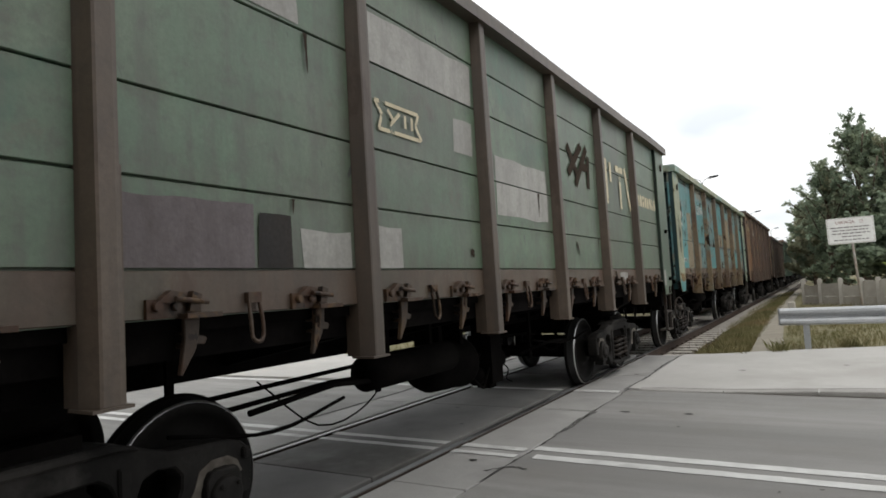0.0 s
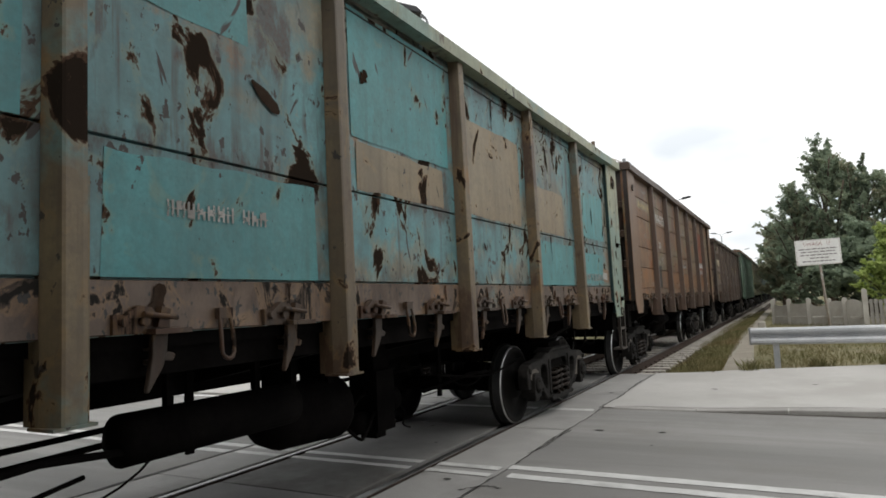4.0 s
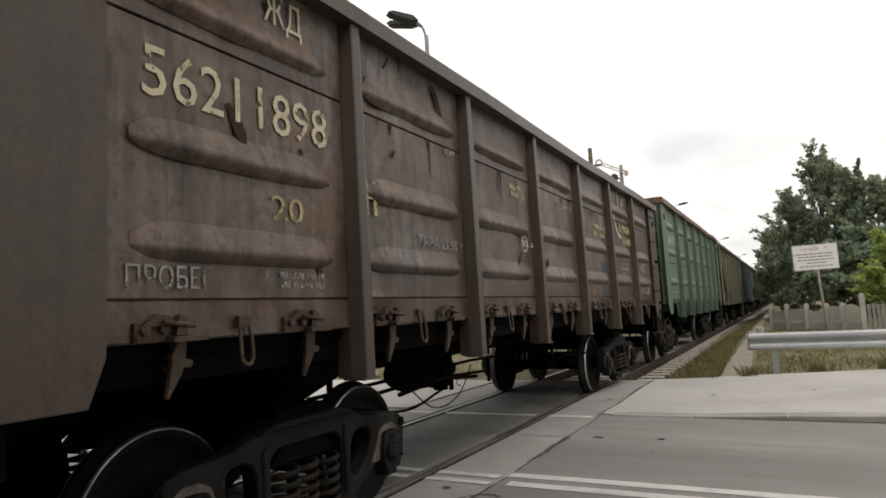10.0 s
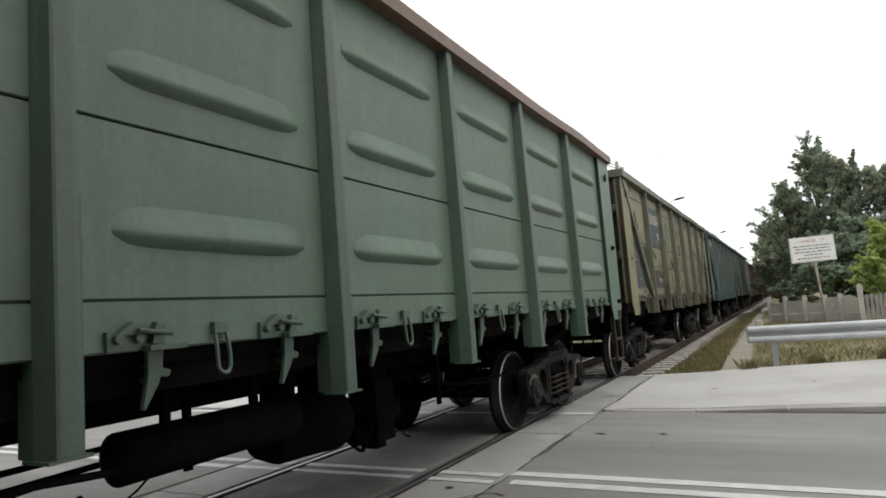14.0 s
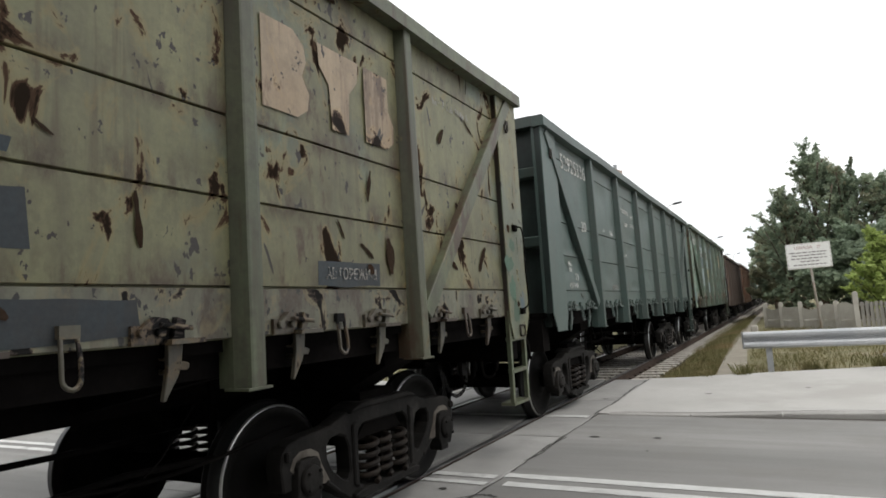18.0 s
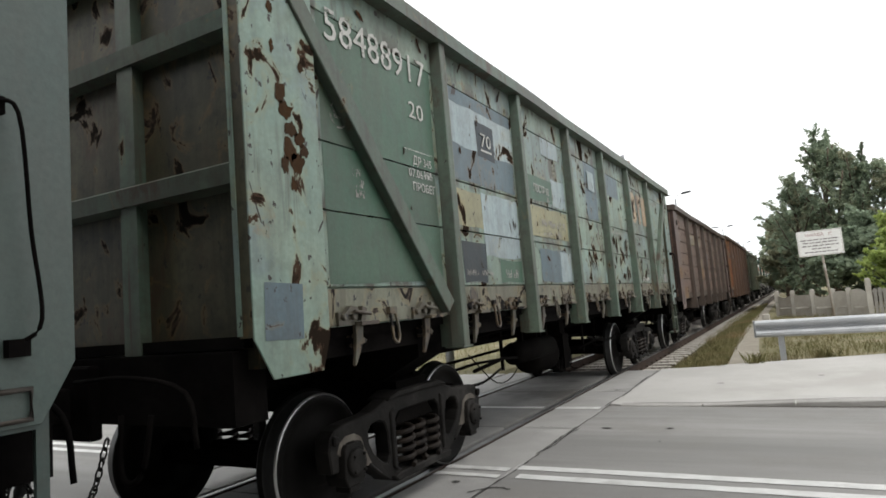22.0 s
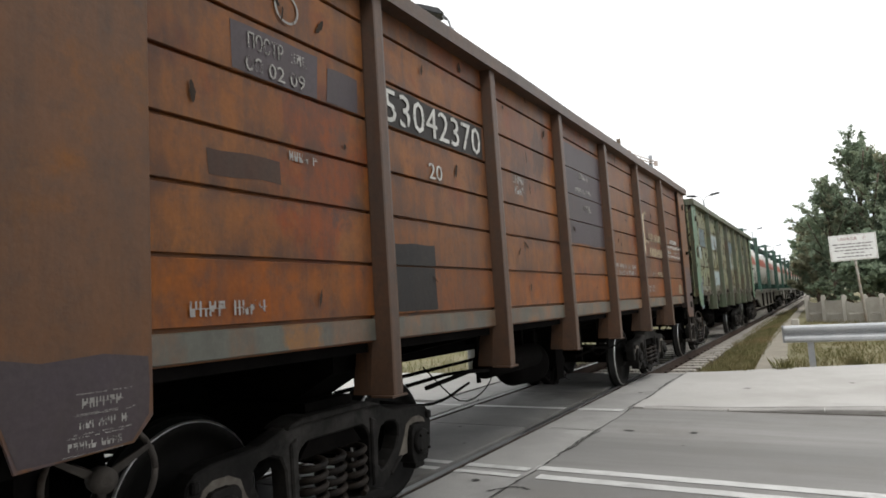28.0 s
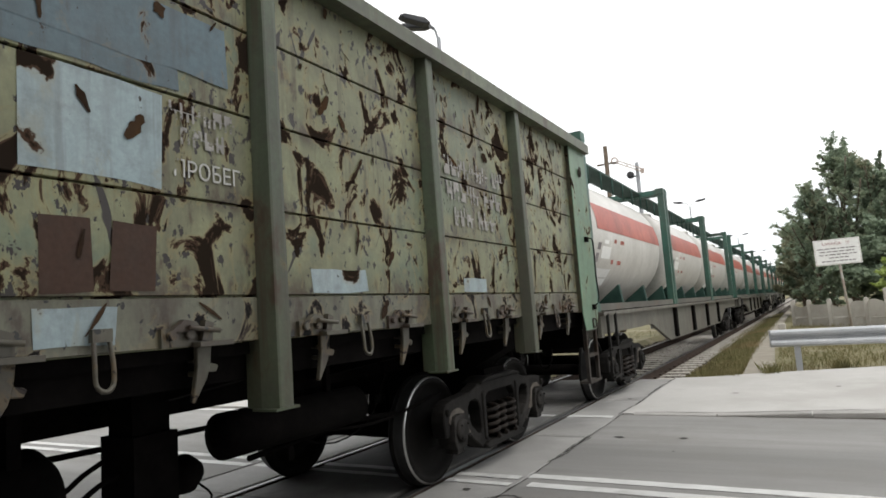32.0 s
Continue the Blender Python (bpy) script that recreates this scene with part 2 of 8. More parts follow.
M_BLADE = speckled("dry_green_grass_blade", (0.13, 0.128, 0.05), (0.21, 0.178, 0.088), 0.9, 0.8, 0, 12, 0, (0.23, 0.165, 0.085), spread=False)
M_SAND = speckled("sandy_footpath", (0.28, 0.255, 0.21), (0.22, 0.198, 0.16), 1.6, 0.95, 0, 40, 0.4)
M_ZINC = speckled("galvanised_guard_rail", (0.40, 0.415, 0.43), (0.48, 0.49, 0.50), 2.2, 0.5, 0.3, 30, 0.08)
M_SIGN = speckled("white_sign_enamel", (0.80, 0.80, 0.78), (0.74, 0.74, 0.72), 3, 0.4, 0, 30, 0)
M_INK = speckled("faded_black_lettering", (0.17, 0.155, 0.155), (0.27, 0.25, 0.25), 6, 0.6, 0, 30, 0)
M_REDINK = speckled("faded_red_lettering", (0.34, 0.19, 0.18), (0.42, 0.27, 0.26), 6, 0.6, 0, 30, 0)
M_POLE = speckled("rusty_sign_pole", (0.46, 0.44, 0.41), (0.34, 0.27, 0.22), 3, 0.7, 0.1)
M_FENCE = speckled("pale_concrete_fence", (0.46, 0.44, 0.395), (0.36, 0.34, 0.30), 1.5, 0.9, 0, 40, 0.2)
M_LAMP = speckled("grey_lamp_column", (0.20, 0.21, 0.22), (0.28, 0.29, 0.30), 2, 0.55, 0.2)
M_DARKLAMP = speckled("dark_lamp_head", (0.035, 0.037, 0.04), (0.06, 0.06, 0.065), 4, 0.5)
M_SIGNAL = speckled("faded_red_signal_arm", (0.42, 0.34, 0.30), (0.50, 0.44, 0.40), 4, 0.6)
M_BARK = speckled("brown_bark", (0.085, 0.065, 0.048), (0.14, 0.11, 0.085), 6, 0.95, 0, 30, 0.8)


def leaf_material(name, a, c, k=0.18):
    m, n, l, b = material(name, 0.6, 0.0, 0.1)
    geo, thin, mix = n.new("ShaderNodeNewGeometry"), n.new("ShaderNodeBsdfTranslucent"), n.new("ShaderNodeMixShader")
    col = blend(n, l, geo.outputs["Random Per Island"], a, c)
    l.new(col, b.inputs["Base Color"])
    l.new(col, thin.inputs["Color"])
    mix.inputs[0].default_value = 0.5
    l.new(b.outputs[0], mix.inputs[1])
    l.new(thin.outputs[0], mix.inputs[2])
    l.new(mix.outputs[0], n["Material Output"].inputs["Surface"])
    return m


M_LEAF = leaf_material("dark_green_leaf", (0.195, 0.25, 0.18), (0.28, 0.335, 0.235))
M_LEAF_BROWN = leaf_material("browning_leaf", (0.26, 0.265, 0.18), (0.33, 0.325, 0.22))
M_LEAF_PALE = leaf_material("grey_green_leaf", (0.28, 0.33, 0.23), (0.36, 0.40, 0.28))
M_LEAF_YOUNG = leaf_material("bright_green_leaf", (0.30, 0.38, 0.12), (0.44, 0.52, 0.19))

def stencil(name, a, c, gone):
    """Stencil paint, rubbed through in places so that the sheet below shows."""
    m = speckled(name, a, c, 6, 0.7, 0, 40, 0)
    n, l = m.node_tree.nodes, m.node_tree.links
    clear, mix = n.new("ShaderNodeBsdfTransparent"), n.new("ShaderNodeMixShader")
    v = coords(n, l)
    rub = noise_at(n, l, v, 9, 7, 0.72, gone, gone + 0.07)
    l.new(rub, mix.inputs[0])
    l.new(n["Principled BSDF"].outputs[0], mix.inputs[1])
    l.new(clear.outputs[0], mix.inputs[2])
    l.new(mix.outputs[0], n["Material Output"].inputs["Surface"])
    return m


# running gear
# oily black, set below its own tone so the colour carries the underfloor shade
M_BLACK = speckled("oily_shaded_black_underframe", (0.0042, 0.0038, 0.0036), (0.009, 0.008, 0.0075), 2.2, 0.9, 0.0, 30, 0.3, gloss=0.02)
M_BOGIE = speckled("grimy_bogie_casting", (0.011, 0.0105, 0.010), (0.023, 0.0215, 0.020), 3.0, 0.7, 0.0, 26, 0.4, (0.046, 0.043, 0.040), gloss=0.08)
M_WHEEL = speckled("dark_wheel_disc", (0.007, 0.0066, 0.0062), (0.013, 0.012, 0.011), 3, 0.65, 0.1, 30, 0.1, gloss=0.08)
M_BRACKET = speckled("rusty_dark_bracket", (0.045, 0.04, 0.036), (0.075, 0.066, 0.058), 3, 0.75, 0.0, 30, 0.3, (0.03, 0.02, 0.014), gloss=0.1)
M_TREAD = speckled("worn_wheel_tread", (0.05, 0.05, 0.05), (0.03, 0.03, 0.03), 3, 0.45, 0.6, 30, 0.03)
M_SPRING = speckled("rusted_spring", (0.012, 0.010, 0.009), (0.028, 0.021, 0.016), 8, 0.6, 0.3)
M_HOSE = speckled("black_rubber_hose", (0.011, 0.011, 0.010), (0.020, 0.019, 0.018), 5, 0.65)
M_WHITE = stencil("worn_white_stencil", (0.56, 0.56, 0.535), (0.40, 0.40, 0.375), 0.555)
M_PALE = stencil("weathered_pale_stencil", (0.34, 0.33, 0.31), (0.22, 0.21, 0.195), 0.51)
M_YELLOW = stencil("faded_yellow_stencil", (0.50, 0.43, 0.24), (0.37, 0.31, 0.17), 0.52)
M_STAIN = stencil("ochre_rust_stain", (0.22, 0.135, 0.05), (0.15, 0.08, 0.03), 0.49)
M_CREAM = stencil("cream_painted_letter", (0.62, 0.56, 0.40), (0.50, 0.44, 0.31), 0.55)
M_TANINK = stencil("rubbed_tan_letter_paint", (0.36, 0.295, 0.20), (0.25, 0.20, 0.135), 0.54)
M_TANK = wagon_paint("off_white_tank_shell", (0.58, 0.57, 0.54), (0.68, 0.665, 0.635), rust_at=0.80, dirt=(0.36, 0.34, 0.31), dirt_k=0.35, rough=0.4)
M_TANKBAND = wagon_paint("faded_red_tank_band", (0.40, 0.125, 0.10), (0.46, 0.165, 0.13), rust_at=0.8, dirt_k=0.3)
M_TANKGREEN = wagon_paint("green_container_frame", (0.035, 0.105, 0.08), (0.055, 0.13, 0.10), rust_at=0.7)
M_FLAT = wagon_paint("grey_flat_wagon", (0.125, 0.123, 0.105), (0.165, 0.162, 0.14), rust_at=0.64, dirt_k=0.7)
M_TANKDARK = speckled("dark_green_walkway_paint", (0.02, 0.05, 0.04), (0.035, 0.075, 0.06), 4, 0.6)
M_BEHIND = speckled("dull_render", (0.10, 0.095, 0.09), (0.14, 0.135, 0.125), 0.8, 0.9)
M_RIM = speckled("bright_wheel_rim_edge", (0.55, 0.55, 0.54), (0.34, 0.335, 0.33), 3, 0.35, 0.9, 30, 0.03)
M_WORN = speckled("worn_ochre_metal", (0.15, 0.135, 0.115), (0.06, 0.05, 0.042), 7, 0.6, 0.1, 30, 0.2)
M_SLAT = speckled("grey_weathered_slats", (0.25, 0.24, 0.22), (0.33, 0.31, 0.28), 2, 0.9)

# ---- building tools ----
def box(bm, x0, x1, y0, y1, z0, z1):
    vs = [bm.verts.new((x, y, z)) for x in (x0, x1) for y in (y0, y1) for z in (z0, z1)]
    for f in ((0, 1, 3, 2), (4, 6, 7, 5), (0, 4, 5, 1), (2, 3, 7, 6), (0, 2, 6, 4), (1, 5, 7, 3)):
        bm.faces.new([vs[i] for i in f])
    return vs


def prism(bm, outline, a, b, axis="x"):
    """A flat outline (two coordinates) pushed from a to b along the axis."""
    def at(p, d):
        return {"x": (d, p[0], p[1]), "y": (p[0], d, p[1]), "z": (p[0], p[1], d)}[axis]
    r0 = [bm.verts.new(at(p, a)) for p in outline]
    r1 = [bm.verts.new(at(p, b)) for p in outline]
    k = len(outline)
    bm.faces.new(r0)
    bm.faces.new(r1[::-1])
    for i in range(k):
        bm.faces.new((r0[i], r0[(i + 1) % k], r1[(i + 1) % k], r1[i]))


def lathe(bm, profile, segs=32, axis="x", centre=(0, 0, 0), mats=None):
    """Turns a profile of (along, radius) round the axis."""
    rings = []
    for d, r in profile:
        ring = []
        for i in range(segs):
            a = 2 * math.pi * i / segs
            u, w = r * math.cos(a), r * math.sin(a)
            p = {"x": (d, u, w), "y": (u, d, w), "z": (u, w, d)}[axis]
            ring.append(bm.verts.new((p[0] + centre[0], p[1] + centre[1], p[2] + centre[2])))
        rings.append(ring)
    for j in range(len(rings) - 1):
        for i in range(segs):
            f = bm.faces.new((rings[j][i], rings[j][(i + 1) % segs], rings[j + 1][(i + 1) % segs], rings[j + 1][i]))
            f.smooth = True
            if mats:
                f.material_index = mats[j]
    for ring in (rings[0], rings[-1]):
        bm.faces.new(ring)


def tube(bm, points, r, segs=7):
    """A round bar along a line of points."""
    pts = [Vector(p) for p in points]
    rings = []
    for i, p in enumerate(pts):
        d = (pts[min(i + 1, len(pts) - 1)] - pts[max(i - 1, 0)]).normalized()
        side = d.cross(Vector((0, 0, 1)) if abs(d.z) < 0.9 else Vector((1, 0, 0))).normalized()
        up = side.cross(d)
        rings.append([bm.verts.new(p + r * (math.cos(a) * side + math.sin(a) * up)) for a in (2 * math.pi * k / segs for k in range(segs))])
    for j in range(len(rings) - 1):
        for k in range(segs):
            f = bm.faces.new((rings[j][k], rings[j][(k + 1) % segs], rings[j + 1][(k + 1) % segs], rings[j + 1][k]))
            f.smooth = True
    bm.faces.new(rings[0])
    bm.faces.new(rings[-1][::-1])


def bent(points, steps=6):
    """A smooth line through a few points."""
    p = [Vector(q) for q in points]
    p = [2 * p[0] - p[1]] + p + [2 * p[-1] - p[-2]]
    out = []
    for i in range(1, len(p) - 2):
        for s in range(steps):
            t = s / steps
            out.append(0.5 * (2 * p[i] + (p[i + 1] - p[i - 1]) * t + (2 * p[i - 1] - 5 * p[i] + 4 * p[i + 1] - p[i + 2]) * t * t + (3 * p[i] - p[i - 1] - 3 * p[i + 1] + p[i + 2]) * t ** 3))
    out.append(p[-2])
    return out


def mesh_of(name, bm, mats, soften=0.0):
    bmesh.ops.recalc_face_normals(bm, faces=bm.faces)
    if soften:
        bmesh.ops.bevel(bm, geom=[e for e in bm.edges if e.is_manifold and e.calc_face_angle(0) > 0.5], offset=soften, segments=1, affect="EDGES", clamp_overlap=True)
    me = bpy.data.meshes.new(name)
    bm.to_mesh(me)
    bm.free()
    for m in mats if isinstance(mats, (list, tuple)) else (mats,):
        me.materials.append(m)
    return me


def part(name, bm, mats, parent, label="", soften=0.0):
    """Links a bmesh, or a mesh made before, as one part of a thing."""
    me = bm if isinstance(bm, bpy.types.Mesh) else mesh_of(name, bm, mats, soften)
    ob = new(name, me)
    ob.parent = parent
    return tagged(ob, label)


def thing(name, label, category, group="", kind="", at=(0, 0, 0)):
    ob = new(name)
    ob.location = at
    return tagged(ob, label, category, group, kind)


def solid(name, bm, mats, label, category="", kind="", soften=0.0, group=""):
    return tagged(new(name, mesh_of(name, bm, mats, soften)), label, category, group, kind)


def letters(body, size, squeeze=0.75, thick=0.004):
    """Words in the built-in font as a flat mesh in the plane that faces +x: it runs along +y and stands up +z from its lower left corner."""
    cu = bpy.data.curves.new("words", "FONT")
    cu.body, cu.size, cu.extrude, cu.resolution_u = body, size, thick / 2, 2
    ob = bpy.data.objects.new("words", cu)
    me = bpy.data.meshes.new_from_object(ob)
    bpy.data.objects.remove(ob)
    me.transform(Matrix(((0, 0, 1, 0), (squeeze, 0, 0, 0), (0, 1, 0, 0), (0, 0, 0, 1))))
    return me

# ---- the crossing: ground, road, track ----
TRACK = -3.81           # middle of the track
NEAR, FAR_RAIL = TRACK + 0.78, TRACK - 0.78
ROAD_Y0, ROAD_Y1, WALK_Y1 = 1.9, 8.36, 12.3


def bed(x):
    """Height of the ground: a shallow trough for the track, level verges beside it."""
    d = abs(x - TRACK)
    return -0.07 if d > 2.15 else (-0.36 if d < 1.75 else -0.36 + 0.29 * (d - 1.75) / 0.4)


bm = bmesh.new()
xs = [-1500, -300, -80, -30, -12, -8] + [TRACK + d for d in (-2.6, -2.15, -1.95, -1.75, 0, 1.75, 1.95, 2.15, 2.6)] + [0, 1.5, 3.5, 6, 10, 20, 60, 300, 1500]
ys = [-1500, -200, -40, -6, 4, 11.9, 12.4, 13, 14, 16, 19, 23, 28, 34, 42, 55, 80, 130, 300, 1500]
grid = []
for iy, y in enumerate(ys):
    row = []
    for x in xs:
        z = bed(x)
        if abs(x - TRACK) > 2.6 and 12.6 < y < 60 and abs(x) < 15:
            z += 0.05 * noise.noise((x * 0.7, y * 0.5, 3.1)) - 0.01
        row.append(bm.verts.new((x, y, z)))
    grid.append(row)
for j in range(len(ys) - 1):
    for i in range(len(xs) - 1):
        bm.faces.new((grid[j][i], grid[j][i + 1], grid[j + 1][i + 1], grid[j + 1][i]))
solid("ground", bm, M_GRASS, "rough grassy ground beside the railway", "ground", "structure")

# road deck of the crossing, in two halves beside the track, and the pavements along it
def deck(name, x0, x1, y0, y1, top, mat, label, category):
    b = bmesh.new()
    box(b, x0, x1, y0, y1, -0.34, top)
    return solid(name, b, mat, label, category, "structure")


SL0, SL1 = TRACK - 1.52, TRACK + 1.52   # edges of the concrete crossing panels
deck("road_near", SL1 + 0.012, 60, ROAD_Y0, ROAD_Y1 - 0.02, 0.0, M_ASPHALT, "worn grey asphalt road leading up to the crossing", "road")
deck("road_far", -60, SL0 - 0.012, ROAD_Y0, ROAD_Y1 - 0.02, 0.0, M_ASPHALT, "worn grey asphalt road beyond the track", "road")
b = bmesh.new()
prism(b, [(SL1 + 0.012, ROAD_Y1 + 0.02), (60, ROAD_Y1 + 1.6), (60, 21.0), (3.0, 14.35), (1.3, 13.75), (-1.0, 12.75), (-1.75, 12.32), (SL1 + 0.012, 12.2)], -0.34, 0.018, "z")
solid("pavement_near", b, M_WALKWAY, "pale concrete pavement along the road", "pavement", "structure")
b = bmesh.new()
box(b, -60, SL0 - 0.012, ROAD_Y1 + 0.1, 12.0, -0.34, 0.015)
solid("pavement_far", b, M_WALKWAY, "pale concrete pavement beyond the track", "pavement", "structure")
deck("pavement_standing", SL1 + 0.012, 60, -6, ROAD_Y0 - 0.02, 0.012, M_WALKWAY, "pale concrete pavement on this side of the road", "pavement")
deck("pavement_far_standing", -60, SL0 - 0.012, -6, ROAD_Y0 - 0.02, 0.012, M_WALKWAY, "pale pavement on the far side of the track", "pavement")

# kerb between road and pavement: flush at the track, rising to the side
kerb = thing("kerb", "weathered concrete kerb sinking to road level at the track", "kerb", kind="structure")
for i in range(22):
    x0 = SL1 + 0.16 + i * 1.0
    b = bmesh.new()
    y_at = [ROAD_Y1 + 0.02 + 0.020 * max(0, x - SL1) for x in (x0, x0 + 0.985)]
    z_at = [0.020 + 0.055 * min(1.0, max(0.0, (x + 1.1) / 1.5)) for x in (x0, x0 + 0.985)]
    v = []
    for k in (0, 1):
        x = (x0, x0 + 0.985)[k]
        for dy, z in ((-0.06, -0.3), (-0.06, z_at[k] - 0.012), (-0.045, z_at[k]), (0.09, z_at[k]), (0.09, -0.3)):
            v.append(b.verts.new((x, y_at[k] + dy, z)))
    for q in range(5):
        b.faces.new((v[q], v[(q + 1) % 5], v[5 + (q + 1) % 5], v[5 + q]))
    b.faces.new(v[:5])
    b.faces.new(v[5:][::-1])
    part("kerb_stone", b, M_KERB, kerb)

b = bmesh.new()
lo, hi = [], []
for i in range(60):
    x = SL1 + 0.3 + 0.25 * i
    z = 0.024 + 0.055 * min(1.0, max(0.0, (x + 1.1) / 1.5))
    y = ROAD_Y1 + 0.10 + 0.020 * max(0, x - SL1)
    k = 0.010 + 0.006 * noise.noise((x * 2.1, 0.4, 0))
    lo.append(b.verts.new((x, y - k, z)))
    hi.append(b.verts.new((x, y + k, z)))
for i in range(59):
    b.faces.new((lo[i], lo[i + 1], hi[i + 1], hi[i]))
part("kerb_joint", b, M_CRACK, kerb, "dark open joint behind the kerb")
b = bmesh.new()
lo, hi = [], []
for i in range(60):
    x = -1.3 + 0.25 * i
    y = ROAD_Y1 - 0.045 + 0.020 * max(0, x - SL1)
    k = (0.05 + 0.02 * noise.noise((x * 1.3, 2.4, 0))) * min(1.0, i / 6 + 0.05)
    lo.append(b.verts.new((x, y - k, 0.0045)))
    hi.append(b.verts.new((x, y, 0.006)))
for i in range(59):
    b.faces.new((lo[i], lo[i + 1], hi[i + 1], hi[i]))
part("gutter_dirt", b, M_DIRT, kerb, "dark damp dirt along the foot of the kerb")

# black joint along the pavement's edge and the cracks across the road
def crack(name, pts, w, label, z=0.004):
    b = bmesh.new()
    rnd = random.Random(len(pts) * 7 + int(abs(pts[0][0]) * 100))
    line = bent([(x, y, 0) for x, y in pts], 14)
    left, right = [], []
    for i, p in enumerate(line):
        d = (line[min(i + 1, len(line) - 1)] - line[max(i - 1, 0)]).normalized()
        s = Vector((-d.y, d.x, 0))
        k = w * rnd.uniform(0.3, 1.25) * (0.35 if i in (0, len(line) - 1) else 1)
        o = p + s * rnd.uniform(-0.35, 0.35) * w
        left.append(b.verts.new(o + s * k / 2 + Vector((0, 0, z))))
        right.append(b.verts.new(o - s * k / 2 + Vector((0, 0, z))))
    for i in range(len(line) - 1):
        b.faces.new((left[i], left[i + 1], right[i + 1], right[i]))
    return solid(name, b, M_CRACK, label, "crack", "structure")


crack("crack_joint", [(SL1, 4.2), (SL1 + 0.02, 5.4), (SL1 - 0.01, 6.4), (SL1 + 0.015, 7.6), (SL1, 8.3)], 0.022, "cracked filler in the joint beside the crossing panels")
crack("crack_joint_outer", [(SL1 - 0.01, 8.2), (SL1 + 0.03, 9.4), (SL1 - 0.02, 10.6), (SL1 + 0.01, 12.15)], 0.030, "open joint between crossing panel and pavement", 0.024)
crack("crack_joint_far", [(SL0, 1.9), (SL0 + 0.01, 5), (SL0, 8.3), (SL0, 12)], 0.05, "dark joint along the far crossing panels", 0.006)
crack("crack_mouth", [(SL1 - 0.1, 4.45), (SL1 + 0.05, 4.62), (SL1 + 0.2, 4.60)], 0.035, "short dark crack in the asphalt")
crack("crack_middle", [(SL1 - 0.02, 5.75), (SL1 + 0.04, 6.05), (SL1 + 0.02, 6.5), (SL1 + 0.05, 6.9)], 0.026, "ragged dark crack in the asphalt")
crack("crack_slab", [(NEAR + 0.15, 6.9), (NEAR + 0.4, 6.92), (SL1, 6.9)], 0.012, "thin joint across the crossing panel", 0.006)
crack("crack_field", [(FAR_RAIL - 0.1, 8.1), (TRACK - 0.9, 8.7), (SL0, 8.72)], 0.03, "dark joint across the far panel", 0.006)

# little stones, holes and spots on the road
for k, (x, y, r) in enumerate(((-1.95, 6.95, 0.035), (-1.3, 7.0, 0.03), (-2.5, 9.7, 0.03), (-1.1, 10.2, 0.035), (0.2, 10.9, 0.03), (-3.9, 6.7, 0.02), (-3.4, 5.9, 0.018), (-2.62, 4.7, 0.03), (-6.4, 6.2, 0.03))):
    b = bmesh.new()
    rnd = random.Random(k)
    ring = [b.verts.new((x + r * 1.6 * rnd.uniform(0.6, 1.2) * math.cos(a), y + r * rnd.uniform(0.6, 1.2) * math.sin(a), 0.0225 if y > 8.4 and x > SL1 else 0.0065)) for a in (i * math.pi / 5 for i in range(10))]
    b.faces.new(ring)
    solid("tar_spot", b, M_CRACK, "small dark tar spot on the road", "stain", "structure")

# white lines
def stripe(x0, x1, y0, y1, z=0.005, skew=0.0):
    b = bmesh.new()
    rnd = random.Random(int(x0 * 50 + y0 * 99))
    k = max(2, int((x1 - x0) / 0.12))
    lo, hi = [], []
    for i in range(k + 1):
        x = x0 + (x1 - x0) * i / k
        lo.append(b.verts.new((x, y0 + skew * (x - x0) + rnd.uniform(-0.006, 0.006), z)))
        hi.append(b.verts.new((x, y1 + skew * (x - x0) + rnd.uniform(-0.006, 0.006), z)))
    for i in range(k):
        b.faces.new((lo[i], lo[i + 1], hi[i + 1], hi[i]))
    return b


marking = thing("road_marking", "worn white double line across the crossing", "road marking", kind="structure")
for x0, x1, y0, y1 in ((-2.27, 30, 5.16, 5.29), (-2.18, 30, 4.90, 5.03), (-2.94, -2.33, 5.09, 5.20), (-2.94, -2.33, 4.88, 4.97), (-4.5, -3.12, 5.10, 5.20), (-4.5, -3.12, 4.88, 4.97), (-5.28, -4.68, 5.10, 5.20), (-5.28, -4.68, 4.88, 4.97), (-30, -5.36, 5.10, 5.22), (-30, -5.36, 4.84, 4.96), (-2.94, -2.35, 8.10, 8.24), (-4.5, -3.12, 8.12, 8.24), (-5.28, -4.68, 8.12, 8.24), (-30, -5.36, 8.1, 8.24)):
    part("stripe", stripe(x0, x1, y0, y1), M_LINE, marking)

# rails: flat-bottomed section along the whole way
def rail(name, x, label):
    b = bmesh.new()
    sec = [(-0.066, -0.18), (0.066, -0.18), (0.066, -0.165), (0.012, -0.145), (0.012, -0.05), (0.036, -0.035), (0.036, -0.008), (0.028, 0.0), (-0.028, 0.0), (-0.036, -0.008), (-0.036, -0.035), (-0.012, -0.05), (-0.012, -0.145), (-0.066, -0.165)]
    prism(b, [(x + p, q) for p, q in sec], -60, 420, "y")
    b.faces.ensure_lookup_table()
    for f in b.faces:
        if f.calc_center_median().z > -0.012:
            f.material_index = 1
    return solid(name, b, [M_RAIL, M_RAILTOP], label, "rail", "structure")


rail("rail_near", NEAR, "rusty steel rail with a polished running head")
rail("rail_far", FAR_RAIL, "rusty steel rail with a polished running head")

